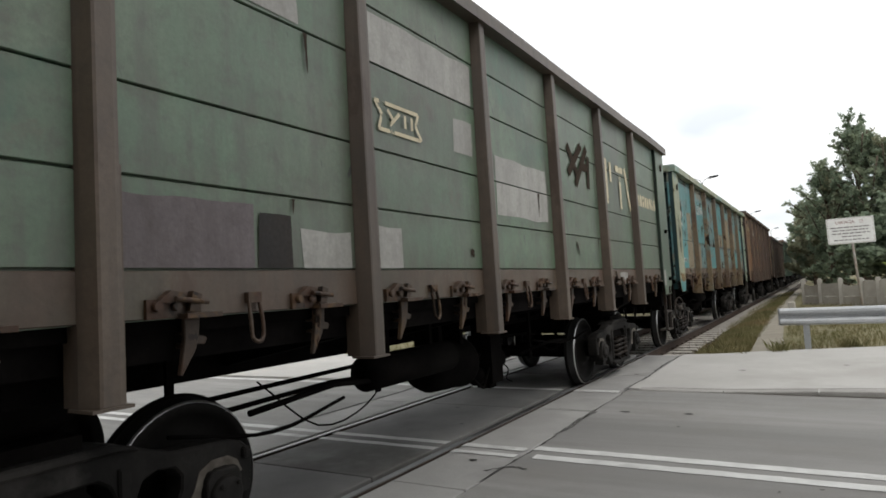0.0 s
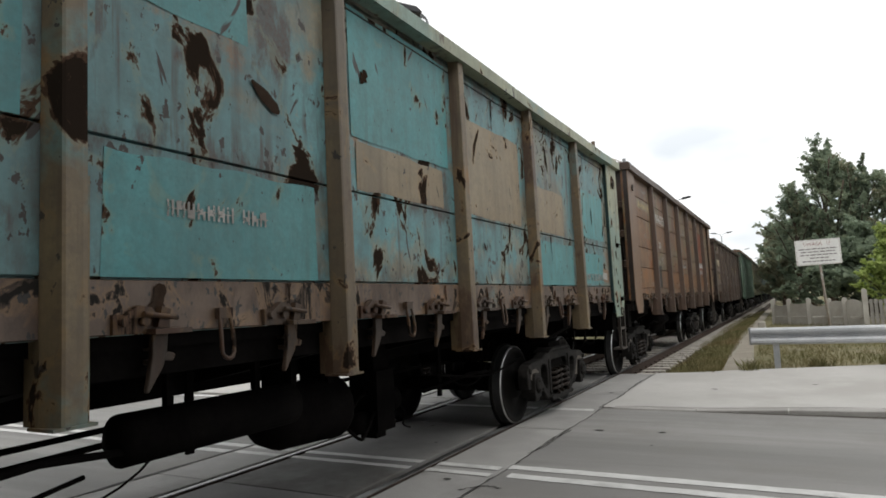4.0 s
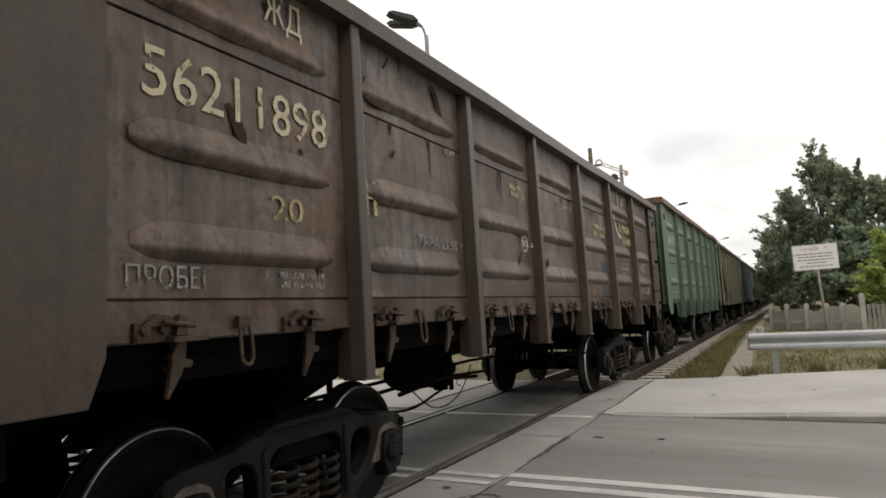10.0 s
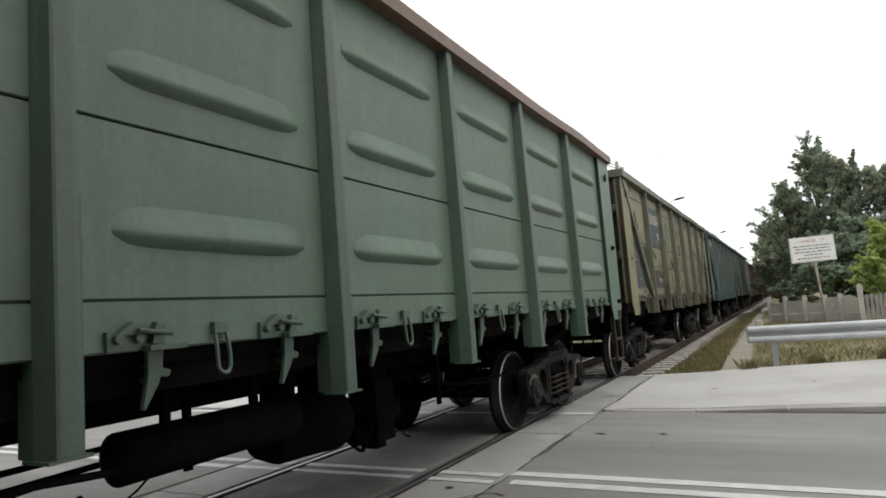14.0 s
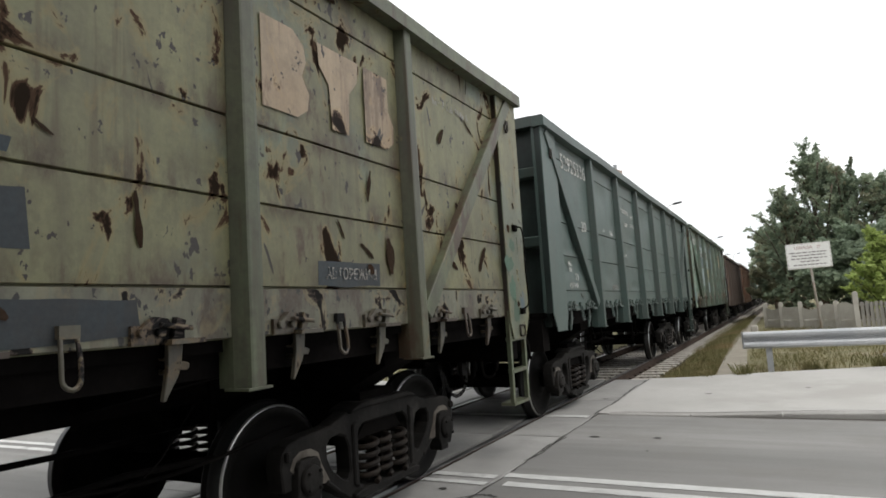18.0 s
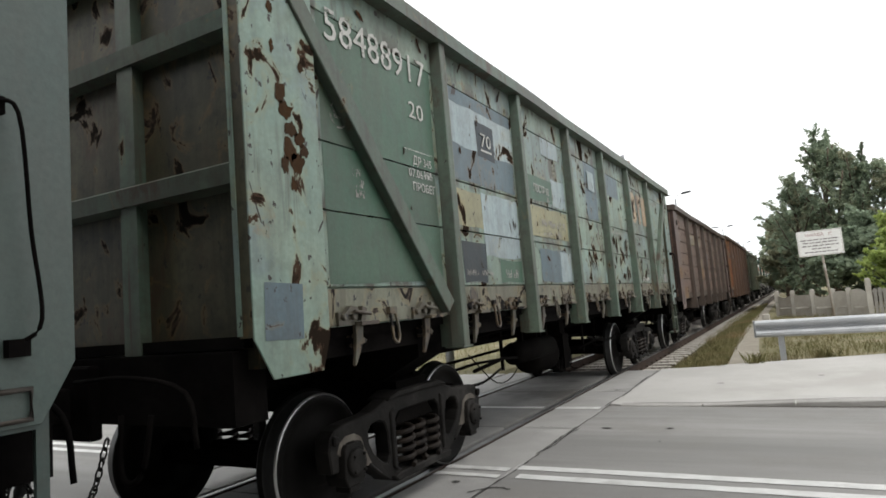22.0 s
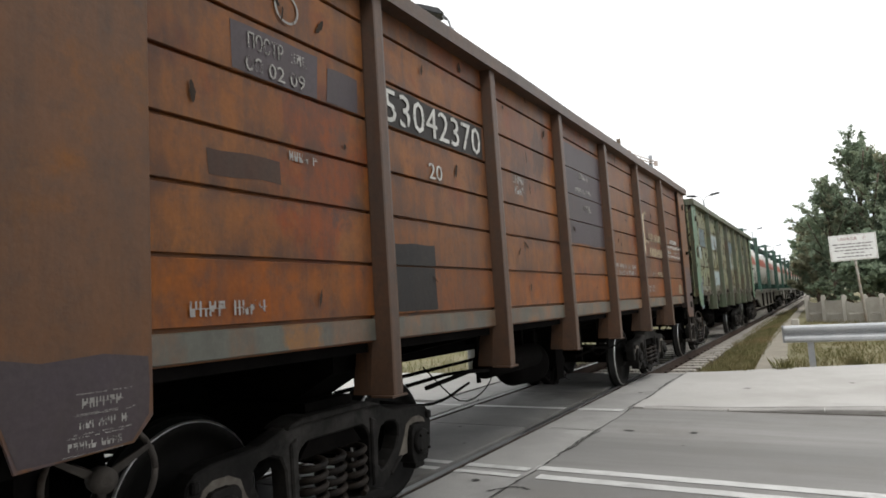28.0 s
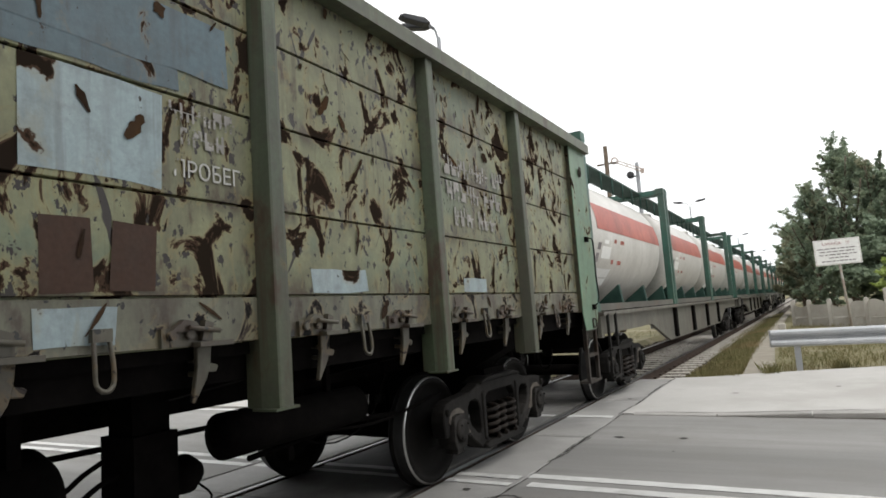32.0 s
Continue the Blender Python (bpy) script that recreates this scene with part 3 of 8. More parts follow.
# concrete panels of the crossing
panels = thing("crossing_deck", "concrete level crossing panels laid flush with the rails", "crossing", kind="structure")
for x0, x1 in ((NEAR + 0.085, SL1 - 0.012), (FAR_RAIL + 0.105, NEAR - 0.105), (SL0 + 0.012, FAR_RAIL - 0.085)):
    for y0, y1 in ((-6, -2.5), (-2.5, 1.0), (1.0, 4.0), (4.0, 6.9), (6.9, 9.6), (9.6, 12.2)):
        b = bmesh.new()
        box(b, x0, x1, y0 + 0.006, y1 - 0.006, -0.3, -0.002 if x0 > NEAR - 1 else 0.0)
        part("panel", b, M_SLAB_SHADED if abs(x0 + x1 - 2 * TRACK) < 0.1 else M_SLAB, panels, soften=0.008)
strips = thing("rail_seal", "black rubber strip beside the rails", "seal", kind="structure")
for x in (NEAR + 0.062, FAR_RAIL - 0.062):
    b = bmesh.new()
    box(b, x - 0.02, x + 0.02, -6, 12.2, -0.2, -0.022)
    part("seal_strip", b, M_CRACK, strips)

# sleepers: the nearer ones singly, the rest in one piece
b = bmesh.new()
sec = [(-0.13, -0.36), (0.13, -0.36), (0.11, -0.165), (-0.11, -0.165)]
prism(b, [(y, z) for y, z in sec], -1.35, 1.35, "x")
sleeper_mesh = mesh_of("sleeper", b, M_SLEEPER)
track = thing("track", "railway track of pale concrete sleepers in brown ballast", "track", kind="structure")
SLEEPERS = [12.55 + 0.56 * i for i in range(130)]
for y in SLEEPERS[:90]:
    ob = part("sleeper", sleeper_mesh, None, track)
    ob.location = (TRACK + 0.02 * noise.noise((y * 3, 0, 0)), y, 0)
    ob.rotation_euler = (0, 0, 0.006 * noise.noise((y * 5, 2, 0)))
b = bmesh.new()
for i in range(400):
    y = SLEEPERS[90] + 0.56 * i
    box(b, TRACK - 1.35, TRACK + 1.35, y - 0.11, y + 0.11, -0.36, -0.165)
tagged(part("far_sleepers", b, M_SLEEPER, track), kind="stuff")
rnd = random.Random(5)
clips = bmesh.new()
for y in SLEEPERS[:60]:
    for x in (NEAR, FAR_RAIL):
        for s in (-1, 1):
            box(clips, x + s * 0.055 - 0.03 if s > 0 else x - 0.085, x + 0.085 if s > 0 else x - 0.025, y - 0.05, y + 0.05, -0.166, -0.135)
tagged(part("rail_clips", clips, M_RAIL, track), kind="stuff")


def pebbles(name, count, where, size, mat, label, seed, parent=None):
    """Loose angular stones as one heap."""
    r = random.Random(seed)
    shape = [(1, 0, -0.2), (-0.3, 0.9, -0.1), (-0.6, -0.8, -0.2), (0.1, 0.1, 0.9), (0.2, -0.1, -0.8)]
    faces = [(0, 1, 3), (1, 2, 3), (2, 0, 3), (1, 0, 4), (2, 1, 4), (0, 2, 4)]
    vs, fs = [], []
    for _ in range(count):
        x, y, z = where(r)
        s, a = r.uniform(*size), r.uniform(0, 6.28)
        q, base = Matrix.Rotation(a, 3, "Z") @ Matrix.Rotation(r.uniform(-0.8, 0.8), 3, "X"), len(vs)
        vs += [tuple(Vector((x, y, z)) + s * (q @ Vector(p))) for p in shape]
        fs += [tuple(base + i for i in f) for f in faces]
    me = bpy.data.meshes.new(name)
    me.from_pydata(vs, [], fs)
    me.materials.append(mat)
    ob = new(name, me)
    if parent:
        ob.parent = parent
    return tagged(ob, label, "ballast", "", "stuff")


def ballast_at(r):
    x = TRACK + r.uniform(-1.75, 1.75)
    while True:
        y = 12.2 + 48 * r.random() ** 1.6
        if abs((y - 12.55 + 0.28) % 0.56 - 0.28) > 0.10 or abs(x - TRACK) > 1.36:
            return x, y, (-0.205 if abs(x - TRACK) < 1.5 else -0.215) + r.uniform(-0.012, 0.012)


b = bmesh.new()
prism(b, [(TRACK - 2.0, -0.36), (TRACK + 2.0, -0.36), (TRACK + 1.6, -0.205), (TRACK - 1.6, -0.205)], 12.2, 420, "y")
solid("ballast_bed", b, M_BALLAST, "brown stone ballast bed under the sleepers", "ballast", "structure")
pebbles("ballast", 16000, ballast_at, (0.02, 0.042), M_BALLAST, "loose brown ballast stones between the sleepers", 4)

# sandy footpath beside the track
b = bmesh.new()
edge = [(-1.22, -0.62, 12.5), (-1.28, -0.72, 14), (-1.35, -0.85, 16), (-1.45, -0.98, 19), (-1.55, -1.1, 23), (-1.62, -1.2, 28), (-1.66, -1.28, 40), (-1.7, -1.3, 70)]
rows_l = [b.verts.new((a + 0.05 * noise.noise((y, 1, 1)), y, 0.0 if y < 13 else -0.022)) for a, c, y in edge]
rows_r = [b.verts.new((c + 0.05 * noise.noise((y, 5, 1)), y, 0.0 if y < 13 else -0.022)) for a, c, y in edge]
for i in range(len(edge) - 1):
    b.faces.new((rows_l[i], rows_r[i], rows_r[i + 1], rows_l[i + 1]))
solid("footpath", b, M_SAND, "trodden sandy footpath beside the track", "path", "structure")


def blades(name, count, where, height, mat, label, seed):
    """Grass as thin leaning blades in one mesh."""
    r = random.Random(seed)
    vs, fs = [], []
    for _ in range(count):
        x, y, z = where(r)
        h, a, w = r.uniform(*height), r.uniform(0, 6.28), r.uniform(0.004, 0.010)
        dx, dy, lean = math.cos(a), math.sin(a), r.uniform(0.1, 0.6) * h
        k = len(vs)
        vs += [(x - w * dy, y + w * dx, z), (x + w * dy, y - w * dx, z), (x + 0.5 * lean * dx, y + 0.5 * lean * dy, z + 0.65 * h), (x + lean * dx, y + lean * dy, z + h)]
        fs += [(k, k + 1, k + 2), (k + 2, k + 3, k)]
    me = bpy.data.meshes.new(name)
    me.from_pydata(vs, [], fs)
    me.materials.append(mat)
    return tagged(new(name, me), label, "grass", "", "stuff")


def verge_strip(r):
    y = 12.35 + 38 * r.random() ** 1.7
    lo, hi = TRACK + 1.42 - 0.3 * min(1.0, max(0.0, (y - 17) / 10)) + 0.12 * noise.noise((y * 0.8, 4.2, 0)), -1.28 - 0.012 * (y - 12)
    x = lo + (max(hi, lo + 0.3) - lo) * r.random() ** 0.8
    return x, y, -0.21 + 0.12 * min(1.0, max(0.0, (x - TRACK - 1.5) / 0.5))


def verge_right(r):
    while True:
        y = 12.7 + 18 * r.random() ** 1.4
        x = r.uniform(-0.75 - 0.02 * (y - 12.7), 9)
        if y > 12.95 + 0.43 * max(0, x + 0.9) * (1 if x < 3 else 0.6) and noise.noise((x * 1.3, y * 0.9, 0.4)) > -0.35 + 0.4 * r.random() - 0.2:
            return x, y, -0.10


blades("grass_strip", 22000, verge_strip, (0.03, 0.16), M_BLADE, "dry green grass between track and footpath", 8)
blades("grass_verge", 24000, verge_right, (0.03, 0.2), M_BLADE, "rough green grass round the guard rail", 9)
b_far = lambda r: (r.uniform(-14, TRACK - 2.3), 12.1 + 20 * r.random() ** 1.5, -0.09)
blades("grass_beyond", 4000, b_far, (0.06, 0.25), M_BLADE, "rough green grass beyond the track", 10)
for k, (x, y) in enumerate(((-0.78, 12.72), (-0.72, 12.95), (0.35, 13.6), (1.5, 14.4))):
    blades("weed", 90, lambda r, x=x, y=y: (x + r.gauss(0, 0.07), y + r.gauss(0, 0.07), -0.06), (0.1, 0.3), M_BLADE, "tuft of dry weeds at the pavement's edge", 30 + k)["category"] = "weed"

# ---- guard rail ----
guard = thing("guard_rail", "galvanised steel guard rail with a corrugated beam", "guard rail", at=(0, 0, 0))
prof = [(0.02, 0.435), (-0.03, 0.445), (-0.06, 0.475), (-0.06, 0.515), (-0.03, 0.55), (0.02, 0.572), (0.02, 0.608), (-0.03, 0.63), (-0.06, 0.665), (-0.06, 0.705), (-0.03, 0.735), (0.02, 0.745)]
gx0, gx1, gy0, slope = -0.72, 14.0, 13.25, 0.075
b = bmesh.new()
xs_g = [gx0 + (gx1 - gx0) * i / 14 for i in range(15)]
rings = []
for x in xs_g:
    y = gy0 + slope * (x - gx0)
    rings.append([b.verts.new((x, y + d - 0.05, z)) for d, z in prof] + [b.verts.new((x, y + d - 0.046, z)) for d, z in prof[::-1]])
k = len(rings[0])
for i in range(len(rings) - 1):
    for q in range(k):
        b.faces.new((rings[i][q], rings[i][(q + 1) % k], rings[i + 1][(q + 1) % k], rings[i + 1][q]))
b.faces.new(rings[0])
b.faces.new(rings[-1][::-1])
part("beam", b, M_ZINC, guard)
b = bmesh.new()
prism(b, [(gx0 - 0.035, gy0 - 0.02), (gx0 - 0.02, gy0 - 0.055), (gx0 + 0.02, gy0 - 0.06), (gx0 + 0.02, gy0 - 0.045), (gx0 - 0.01, gy0 - 0.04), (gx0 - 0.02, gy0 - 0.02)], 0.435, 0.745, "z")
part("end_piece", b, M_ZINC, guard, "rounded dented end piece")
for i in range(6):
    x = gx0 + 0.40 + 2.0 * i
    y = gy0 + slope * (x - gx0)
    b = bmesh.new()
    prism(b, [(x - 0.05, y), (x + 0.05, y), (x + 0.05, y + 0.012), (x - 0.038, y + 0.012), (x - 0.038, y + 0.1), (x + 0.05, y + 0.1), (x + 0.05, y + 0.112), (x - 0.05, y + 0.112)], -0.2, 0.72, "z")
    part("guard_post", b, M_ZINC, guard)
    b = bmesh.new()
    lathe(b, [(y - 0.075, 0.016), (y - 0.062, 0.016)], 8, "y", (x, 0, 0.59))
    part("bolt", b, M_ZINC, guard)

# ---- notice board ----
SX, SY = 0.78, 20.3
notice = thing("notice_board", "white enamelled warning sign on a leaning thin post", "sign", at=(SX, SY, 0.01))
notice.rotation_euler = (0, radians(-0.8), radians(8))
b = bmesh.new()
tube(b, [(0.105, 0, -0.12), (0.02, 0, 2.06), (0.0, 0, 2.72)], 0.032, 10)
part("post", b, M_POLE, notice)
b = bmesh.new()
box(b, -0.55, 0.55, -0.05, -0.034, 2.06, 2.76)
part("board", b, M_SIGN, notice, soften=0.004)
b = bmesh.new()
for x0, x1, z0, z1 in ((-0.53, 0.53, 2.735, 2.742), (-0.53, 0.53, 2.078, 2.085), (-0.53, -0.523, 2.078, 2.742), (0.523, 0.53, 2.078, 2.742)):
    box(b, x0, x1, -0.053, -0.0505, z0, z1)
part("border", b, M_POLE, notice)
for text, at in (("UWAGA", -0.34), ("!!!", 0.22)):
    word = letters(text, 0.125, 0.95)
    word.transform(Matrix.Rotation(radians(-90), 4, "Z"))
    word.materials.append(M_REDINK)
    ob = part("lettering", word, None, notice)
    ob.location = (at, -0.053, 2.60)
for z, x0, x1 in ((2.49, -0.47, 0.46), (2.41, -0.42, 0.40), (2.325, -0.44, 0.44), (2.24, -0.22, 0.24), (2.15, -0.40, 0.42)):
    b = bmesh.new()
    x, rnd = x0, random.Random(int(z * 1000))
    while x < x1:
        w = rnd.uniform(0.05, 0.15)
        box(b, x, min(x + w, x1), -0.0535, -0.0505, z, z + 0.028)
        x += w + 0.025
    part("text_line", b, M_INK, notice)
for z in (2.2, 2.62):
    b = bmesh.new()
    box(b, -0.05, 0.05, -0.034, 0.04, z, z + 0.03)
    part("clamp", b, M_POLE, notice)

# ---- concrete fence ----
fence = thing("concrete_fence", "low pale concrete fence with arched panels", "fence")
F_POSTS = [(-0.73, 31.6), (-0.11, 30.8), (0.60, 29.9), (1.28, 29.2), (1.76, 28.5), (2.34, 27.7)]
for i, (x, y) in enumerate(F_POSTS):
    b = bmesh.new()
    top = (1.04, 1.05, 1.04, 1.02, 1.03, 1.34)[i]
    prism(b, [(x - 0.09, -0.2), (x + 0.09, -0.2), (x + 0.09, top - 0.07), (x + 0.06, top - 0.015), (x, top), (x - 0.06, top - 0.015), (x - 0.09, top - 0.07)], y - 0.08, y + 0.08, "y")
    part("fence_post", b, M_FENCE, fence, soften=0.01)
    if i < 5:
        x1, y1 = F_POSTS[i + 1]
        dip = (-0.12, -0.05, -0.16, 0.05, 0.14)[i]
        b = bmesh.new()
        n_seg = 12
        lo, hi, lo2, hi2 = [], [], [], []
        for s in range(n_seg + 1):
            t = s / n_seg
            px, py = x + (x1 - x) * t, y + (y1 - y) * t
            z = 0.86 + dip * math.sin(math.pi * t) - (0.1 * t if i == 4 else 0)
            for lst, dy, zz in ((lo, -0.035, -0.2), (hi, -0.035, z), (lo2, 0.035, -0.2), (hi2, 0.035, z)):
                lst.append(b.verts.new((px, py + dy, zz)))
        for s in range(n_seg):
            for p, q in ((lo, hi), (hi, hi2), (hi2, lo2)):
                b.faces.new((p[s], p[s + 1], q[s + 1], q[s]))
        part("fence_panel", b, M_FENCE, fence)
        b = bmesh.new()
        box(b, min(x, x1) + 0.09, max(x, x1) - 0.09, (y + y1) / 2 - 0.3, (y + y1) / 2 - 0.24, 0.28, 0.33)
        part("moulding", b, M_FENCE, fence)
slat_fence = thing("slatted_fence", "grey weathered slatted fence beside a concrete post", "fence")
for i in range(26):
    x = 2.52 + 0.14 * i
    y = 27.6 - 0.05 * i
    b = bmesh.new()
    box(b, x - 0.056, x + 0.056, y - 0.012, y + 0.012, -0.1, 0.94 + 0.015 * math.sin(i * 2.1))
    part("slat", b, M_SLAT, slat_fence)
for z in (0.25, 0.8):
    b = bmesh.new()
    prism(b, [(2.4, 27.64), (6.1, 26.32), (6.1, 26.37), (2.4, 27.69)], z, z + 0.07, "z")
    part("rail", b, M_SLAT, slat_fence)

# white marker stone by the track
b = bmesh.new()
box(b, -1.12, -0.88, 25.2, 25.36, -0.1, 0.34)
solid("marker_stone", b, M_FENCE, "small white concrete marker stone in the grass", "marker", soften=0.03)
b = bmesh.new()
lathe(b, [(-0.1, 0.3), (0.02, 0.32), (0.1, 0.22), (0.13, 0.0001)], 14, "z", (2.05, 16.2, 0))
solid("manhole_cover", b, M_KERB, "low concrete shaft cover in the grass", "manhole", soften=0.0)

# ---- trees ----
def sprays(r, top, base, reach, count, leaf, limbs, up=0.5):
    """Limbs that leave the trunk and fork into twigs, each twig with its leaves; returns limb lines, vertices and faces, and the limb of each leaf."""
    lines, vs, fs, owner = [], [], [], []
    for k in range(limbs):
        h = (k + r.random()) / limbs
        z0 = base + (top - base) * (0.05 + 0.80 * h)
        turn = k * 2.4 + r.uniform(-0.5, 0.5)
        out = reach * (1.0 - 0.72 * h ** 1.3) * r.uniform(0.50, 1.25)
        rise = (top - z0) * r.uniform(0.25, 0.75) * (up + 0.5 * h) + r.uniform(-0.25, 0.3)
        tip = Vector((out * math.cos(turn), out * math.sin(turn), min(z0 + rise, top)))
        start = Vector((0, 0, z0))
        sag = Vector((0, 0, -0.10 * out))
        lines.append([start, start.lerp(tip, 0.5) - sag, tip])
        twigs = []
        for q in range(13):
            f = 0.25 + 0.75 * (q + r.random()) / 13
            root = start.lerp(tip, f) - sag * (1 - abs(2 * f - 1))
            twig = Vector((r.gauss(0, 1), r.gauss(0, 1), r.gauss(0.9, 0.6))).normalized() * reach * r.uniform(0.12, 0.42)
            twigs.append((root, twig))
        for _ in range(count // limbs):
            root, twig = r.choice(twigs)
            f = r.random() ** 0.7
            p = root + twig * f + Vector((r.gauss(0, 1), r.gauss(0, 1), r.gauss(0, 0.8))) * reach * 0.055 * (1.2 - 0.8 * f)
            e = Euler((r.uniform(-1.2, 1.2), r.uniform(-1.2, 1.2), r.uniform(0, 6.28))).to_matrix()
            w, hh = leaf * r.uniform(0.5, 1.0), leaf * r.uniform(0.8, 1.7)
            i = len(vs)
            vs += [tuple(p + e @ Vector(c)) for c in ((0, -hh, 0), (w, 0, 0.12 * w), (0, hh, 0), (-w, 0, 0.12 * w))]
            fs.append((i, i + 1, i + 2, i + 3))
            owner.append(k)
    return lines, vs, fs, owner


def tree(name, x, y, height, reach, count, mats, label, seed, leaf=0.07, low=0.06, limbs=26, up=0.5, twigs=0):
    r = random.Random(seed)
    root = thing(name, label, "tree", "trees by the track", at=(x, y, -0.1))
    lines, vs, fs, owner = sprays(r, height, low * height, reach, count, leaf, limbs, up)
    me = bpy.data.meshes.new("crown")
    me.from_pydata(vs, [], fs)
    for m in mats:
        me.materials.append(m)
    if len(mats) > 1:
        tone = [min(len(mats) - 1, int(r.random() ** 1.5 * len(mats))) for _ in range(limbs)]
        me.polygons.foreach_set("material_index", [tone[k] if r.random() < 0.8 else 0 for k in owner])
    new("crown", me).parent = root
    b = bmesh.new()
    lathe(b, [(0, 0.030 * height), (0.12 * height, 0.021 * height), (0.5 * height, 0.012 * height), (0.93 * height, 0.003 * height)], 9, "z")
    part("trunk", b, M_BARK, root)
    for line in lines:
        b = bmesh.new()
        tube(b, bent(line, 3), 0.0045 * height, 5)
        part("limb", b, M_BARK, root)
    for k in range(twigs):
        a = 2.9 + 0.25 * k
        b = bmesh.new()
        z = height * (0.44 + 0.05 * k)
        tube(b, bent([(reach * 0.5 * math.cos(a), reach * 0.5 * math.sin(a), z), (reach * 0.9 * math.cos(a), reach * 0.9 * math.sin(a), z + 0.3), (reach * 1.2 * math.cos(a), reach * 1.2 * math.sin(a), z + 0.12)], 4), 0.014, 5)
        part("dry_twig", b, M_BARK, root)
    return root


LEAVES = [M_LEAF, M_LEAF_PALE, M_LEAF, M_LEAF_BROWN]
tree("tree", 2.05, 41, 9.7, 1.75, 17000, LEAVES, "tall dark green tree with an open top behind the fence", 3, 0.062, 0.08, 30, 0.9)
tree("tree", 0.55, 41.6, 7.5, 1.9, 13000, LEAVES, "dark green tree with loose side branches behind the fence", 8, 0.062, 0.05, 22, 0.65)
tree("tree", 3.4, 40.4, 8.3, 1.9, 18500, LEAVES, "tall dark green tree behind the fence", 9, 0.062, 0.06, 26, 0.8)
tree("tree", 5.3, 40, 7.6, 2.3, 21000, LEAVES, "broad dark green tree behind the fence", 14, 0.062, 0.04, 26, 0.7)
tree("tree", 8.2, 42, 6.6, 2.8, 24000, LEAVES, "broad dark green tree behind the fence", 25, 0.09, 0.05, 26)
tree("tree", -0.35, 43.5, 5.6, 1.5, 11000, [M_LEAF_BROWN, M_LEAF], "browning bushy tree close to the track", 36, 0.08, 0.02, 20, 0.5, 3)
tree("tree", 4.05, 41.5, 9.3, 0.42, 4500, [M_LEAF], "slender dark conifer among the trees", 47, 0.075, 0.1, 40, 0.1)
for x, y, h, w, seed in ((1.6, 36.0, 3.9, 1.9, 59), (3.2, 36.5, 4.6, 1.9, 62), (4.6, 35.5, 4.2, 2.2, 60), (-0.2, 46.0, 3.6, 1.5, 61), (6.4, 36.0, 4.2, 2.2, 63)):
    tree("bush", x, y, h, w, 9000, [M_LEAF], "dark shaded undergrowth behind the fence", seed, 0.10, 0.0, 24, 0.5)["category"] = "bush"
tree("bush", 3.45, 29.8, 3.7, 1.15, 12000, [M_LEAF_YOUNG], "bright green young bush behind the fence", 58, 0.06, 0.02, 26)["category"] = "bush"
for k, (x, y, h) in enumerate(((-0.3, 56, 6.5), (0.2, 66, 8.0), (1.6, 60, 8.5), (-0.4, 80, 8.5), (1.5, 78, 9.5), (-0.2, 100, 10), (2.8, 62, 8), (0.4, 130, 11), (-0.9, 165, 12), (-1.4, 215, 13), (-2.2, 280, 14), (-9.5, 300, 14), (-5, 390, 16), (10, 60, 8), (15, 52, 8))):
    tree("tree", x, y, h, 0.32 * h, 4200, LEAVES, "distant dark green tree along the railway", 70 + k, 0.026 * h, 0.02, 18)

# ---- lamps and signals beyond the train ----
def street_lamp(x, y, top, heads, label, reach=1.15):
    """A column with lamp heads, each pointing to its own angle."""
    root = thing("street_lamp", label, "street lamp", "platform lamps", at=(x, y, -0.1))
    b = bmesh.new()
    lathe(b, [(0, 0.10), (1.2, 0.095), (1.25, 0.07), (top, 0.05)], 12, "z")
    part("column", b, M_LAMP, root)
    for angle in heads:
        b = bmesh.new()
        tube(b, bent([(0, 0, top - 0.1), (0.3 * reach, 0, top + 0.18), (0.6 * reach, 0, top + 0.26), (reach, 0, top + 0.34)], 4), 0.025, 7)
        arm = part("arm", b, M_LAMP, root)
        b = bmesh.new()
        x0 = reach
        prism(b, [(x0 - 0.05, top + 0.30), (x0 + 0.12, top + 0.27), (x0 + 0.62, top + 0.36), (x0 + 0.72, top + 0.43), (x0 + 0.6, top + 0.48), (x0 + 0.1, top + 0.43)], -0.12, 0.12, "y")
        head = part("lamp_head", b, M_DARKLAMP, root, soften=0.02)
        for ob in (arm, head):
            ob.rotation_euler = (0, 0, radians(angle))
    return root


street_lamp(-7.0, 12.75, 8.15, (195, 230), "grey street lamp with two dark hooded heads", 0.25)
for y, top, reach in ((49.5, 8.3, 0.45), (86, 8.6, 0.55), (123, 8.6, 0.6), (160, 8.6, 0.6)):
    street_lamp(-7.0, y, top, (8, 188), "grey double-armed platform lamp", reach)

sem = thing("semaphore_signal", "old mechanical semaphore with a raised pale arm on a grey mast", "signal", at=(-7.6, 35.8, -0.1))
b = bmesh.new()
lathe(b, [(0, 0.16), (9.3, 0.10)], 10, "z")
part("mast", b, M_LAMP, sem)
b = bmesh.new()
for up in (0.0, 0.16):
    prism(b, [(-1.05, 9.40 + up), (-1.05, 9.47 + up), (0.36, 8.72 + up), (0.36, 8.65 + up)], -0.16, -0.12, "y")
box(b, 0.20, 0.40, -0.17, -0.11, 8.62, 8.90)
for x in (-1.0, -0.5):
    box(b, x - 0.03, x + 0.03, -0.15, -0.13, 9.42 - 0.51 * (x + 1.05), 9.6 - 0.51 * (x + 1.05))
part("arm", b, M_SIGNAL, sem)
b = bmesh.new()
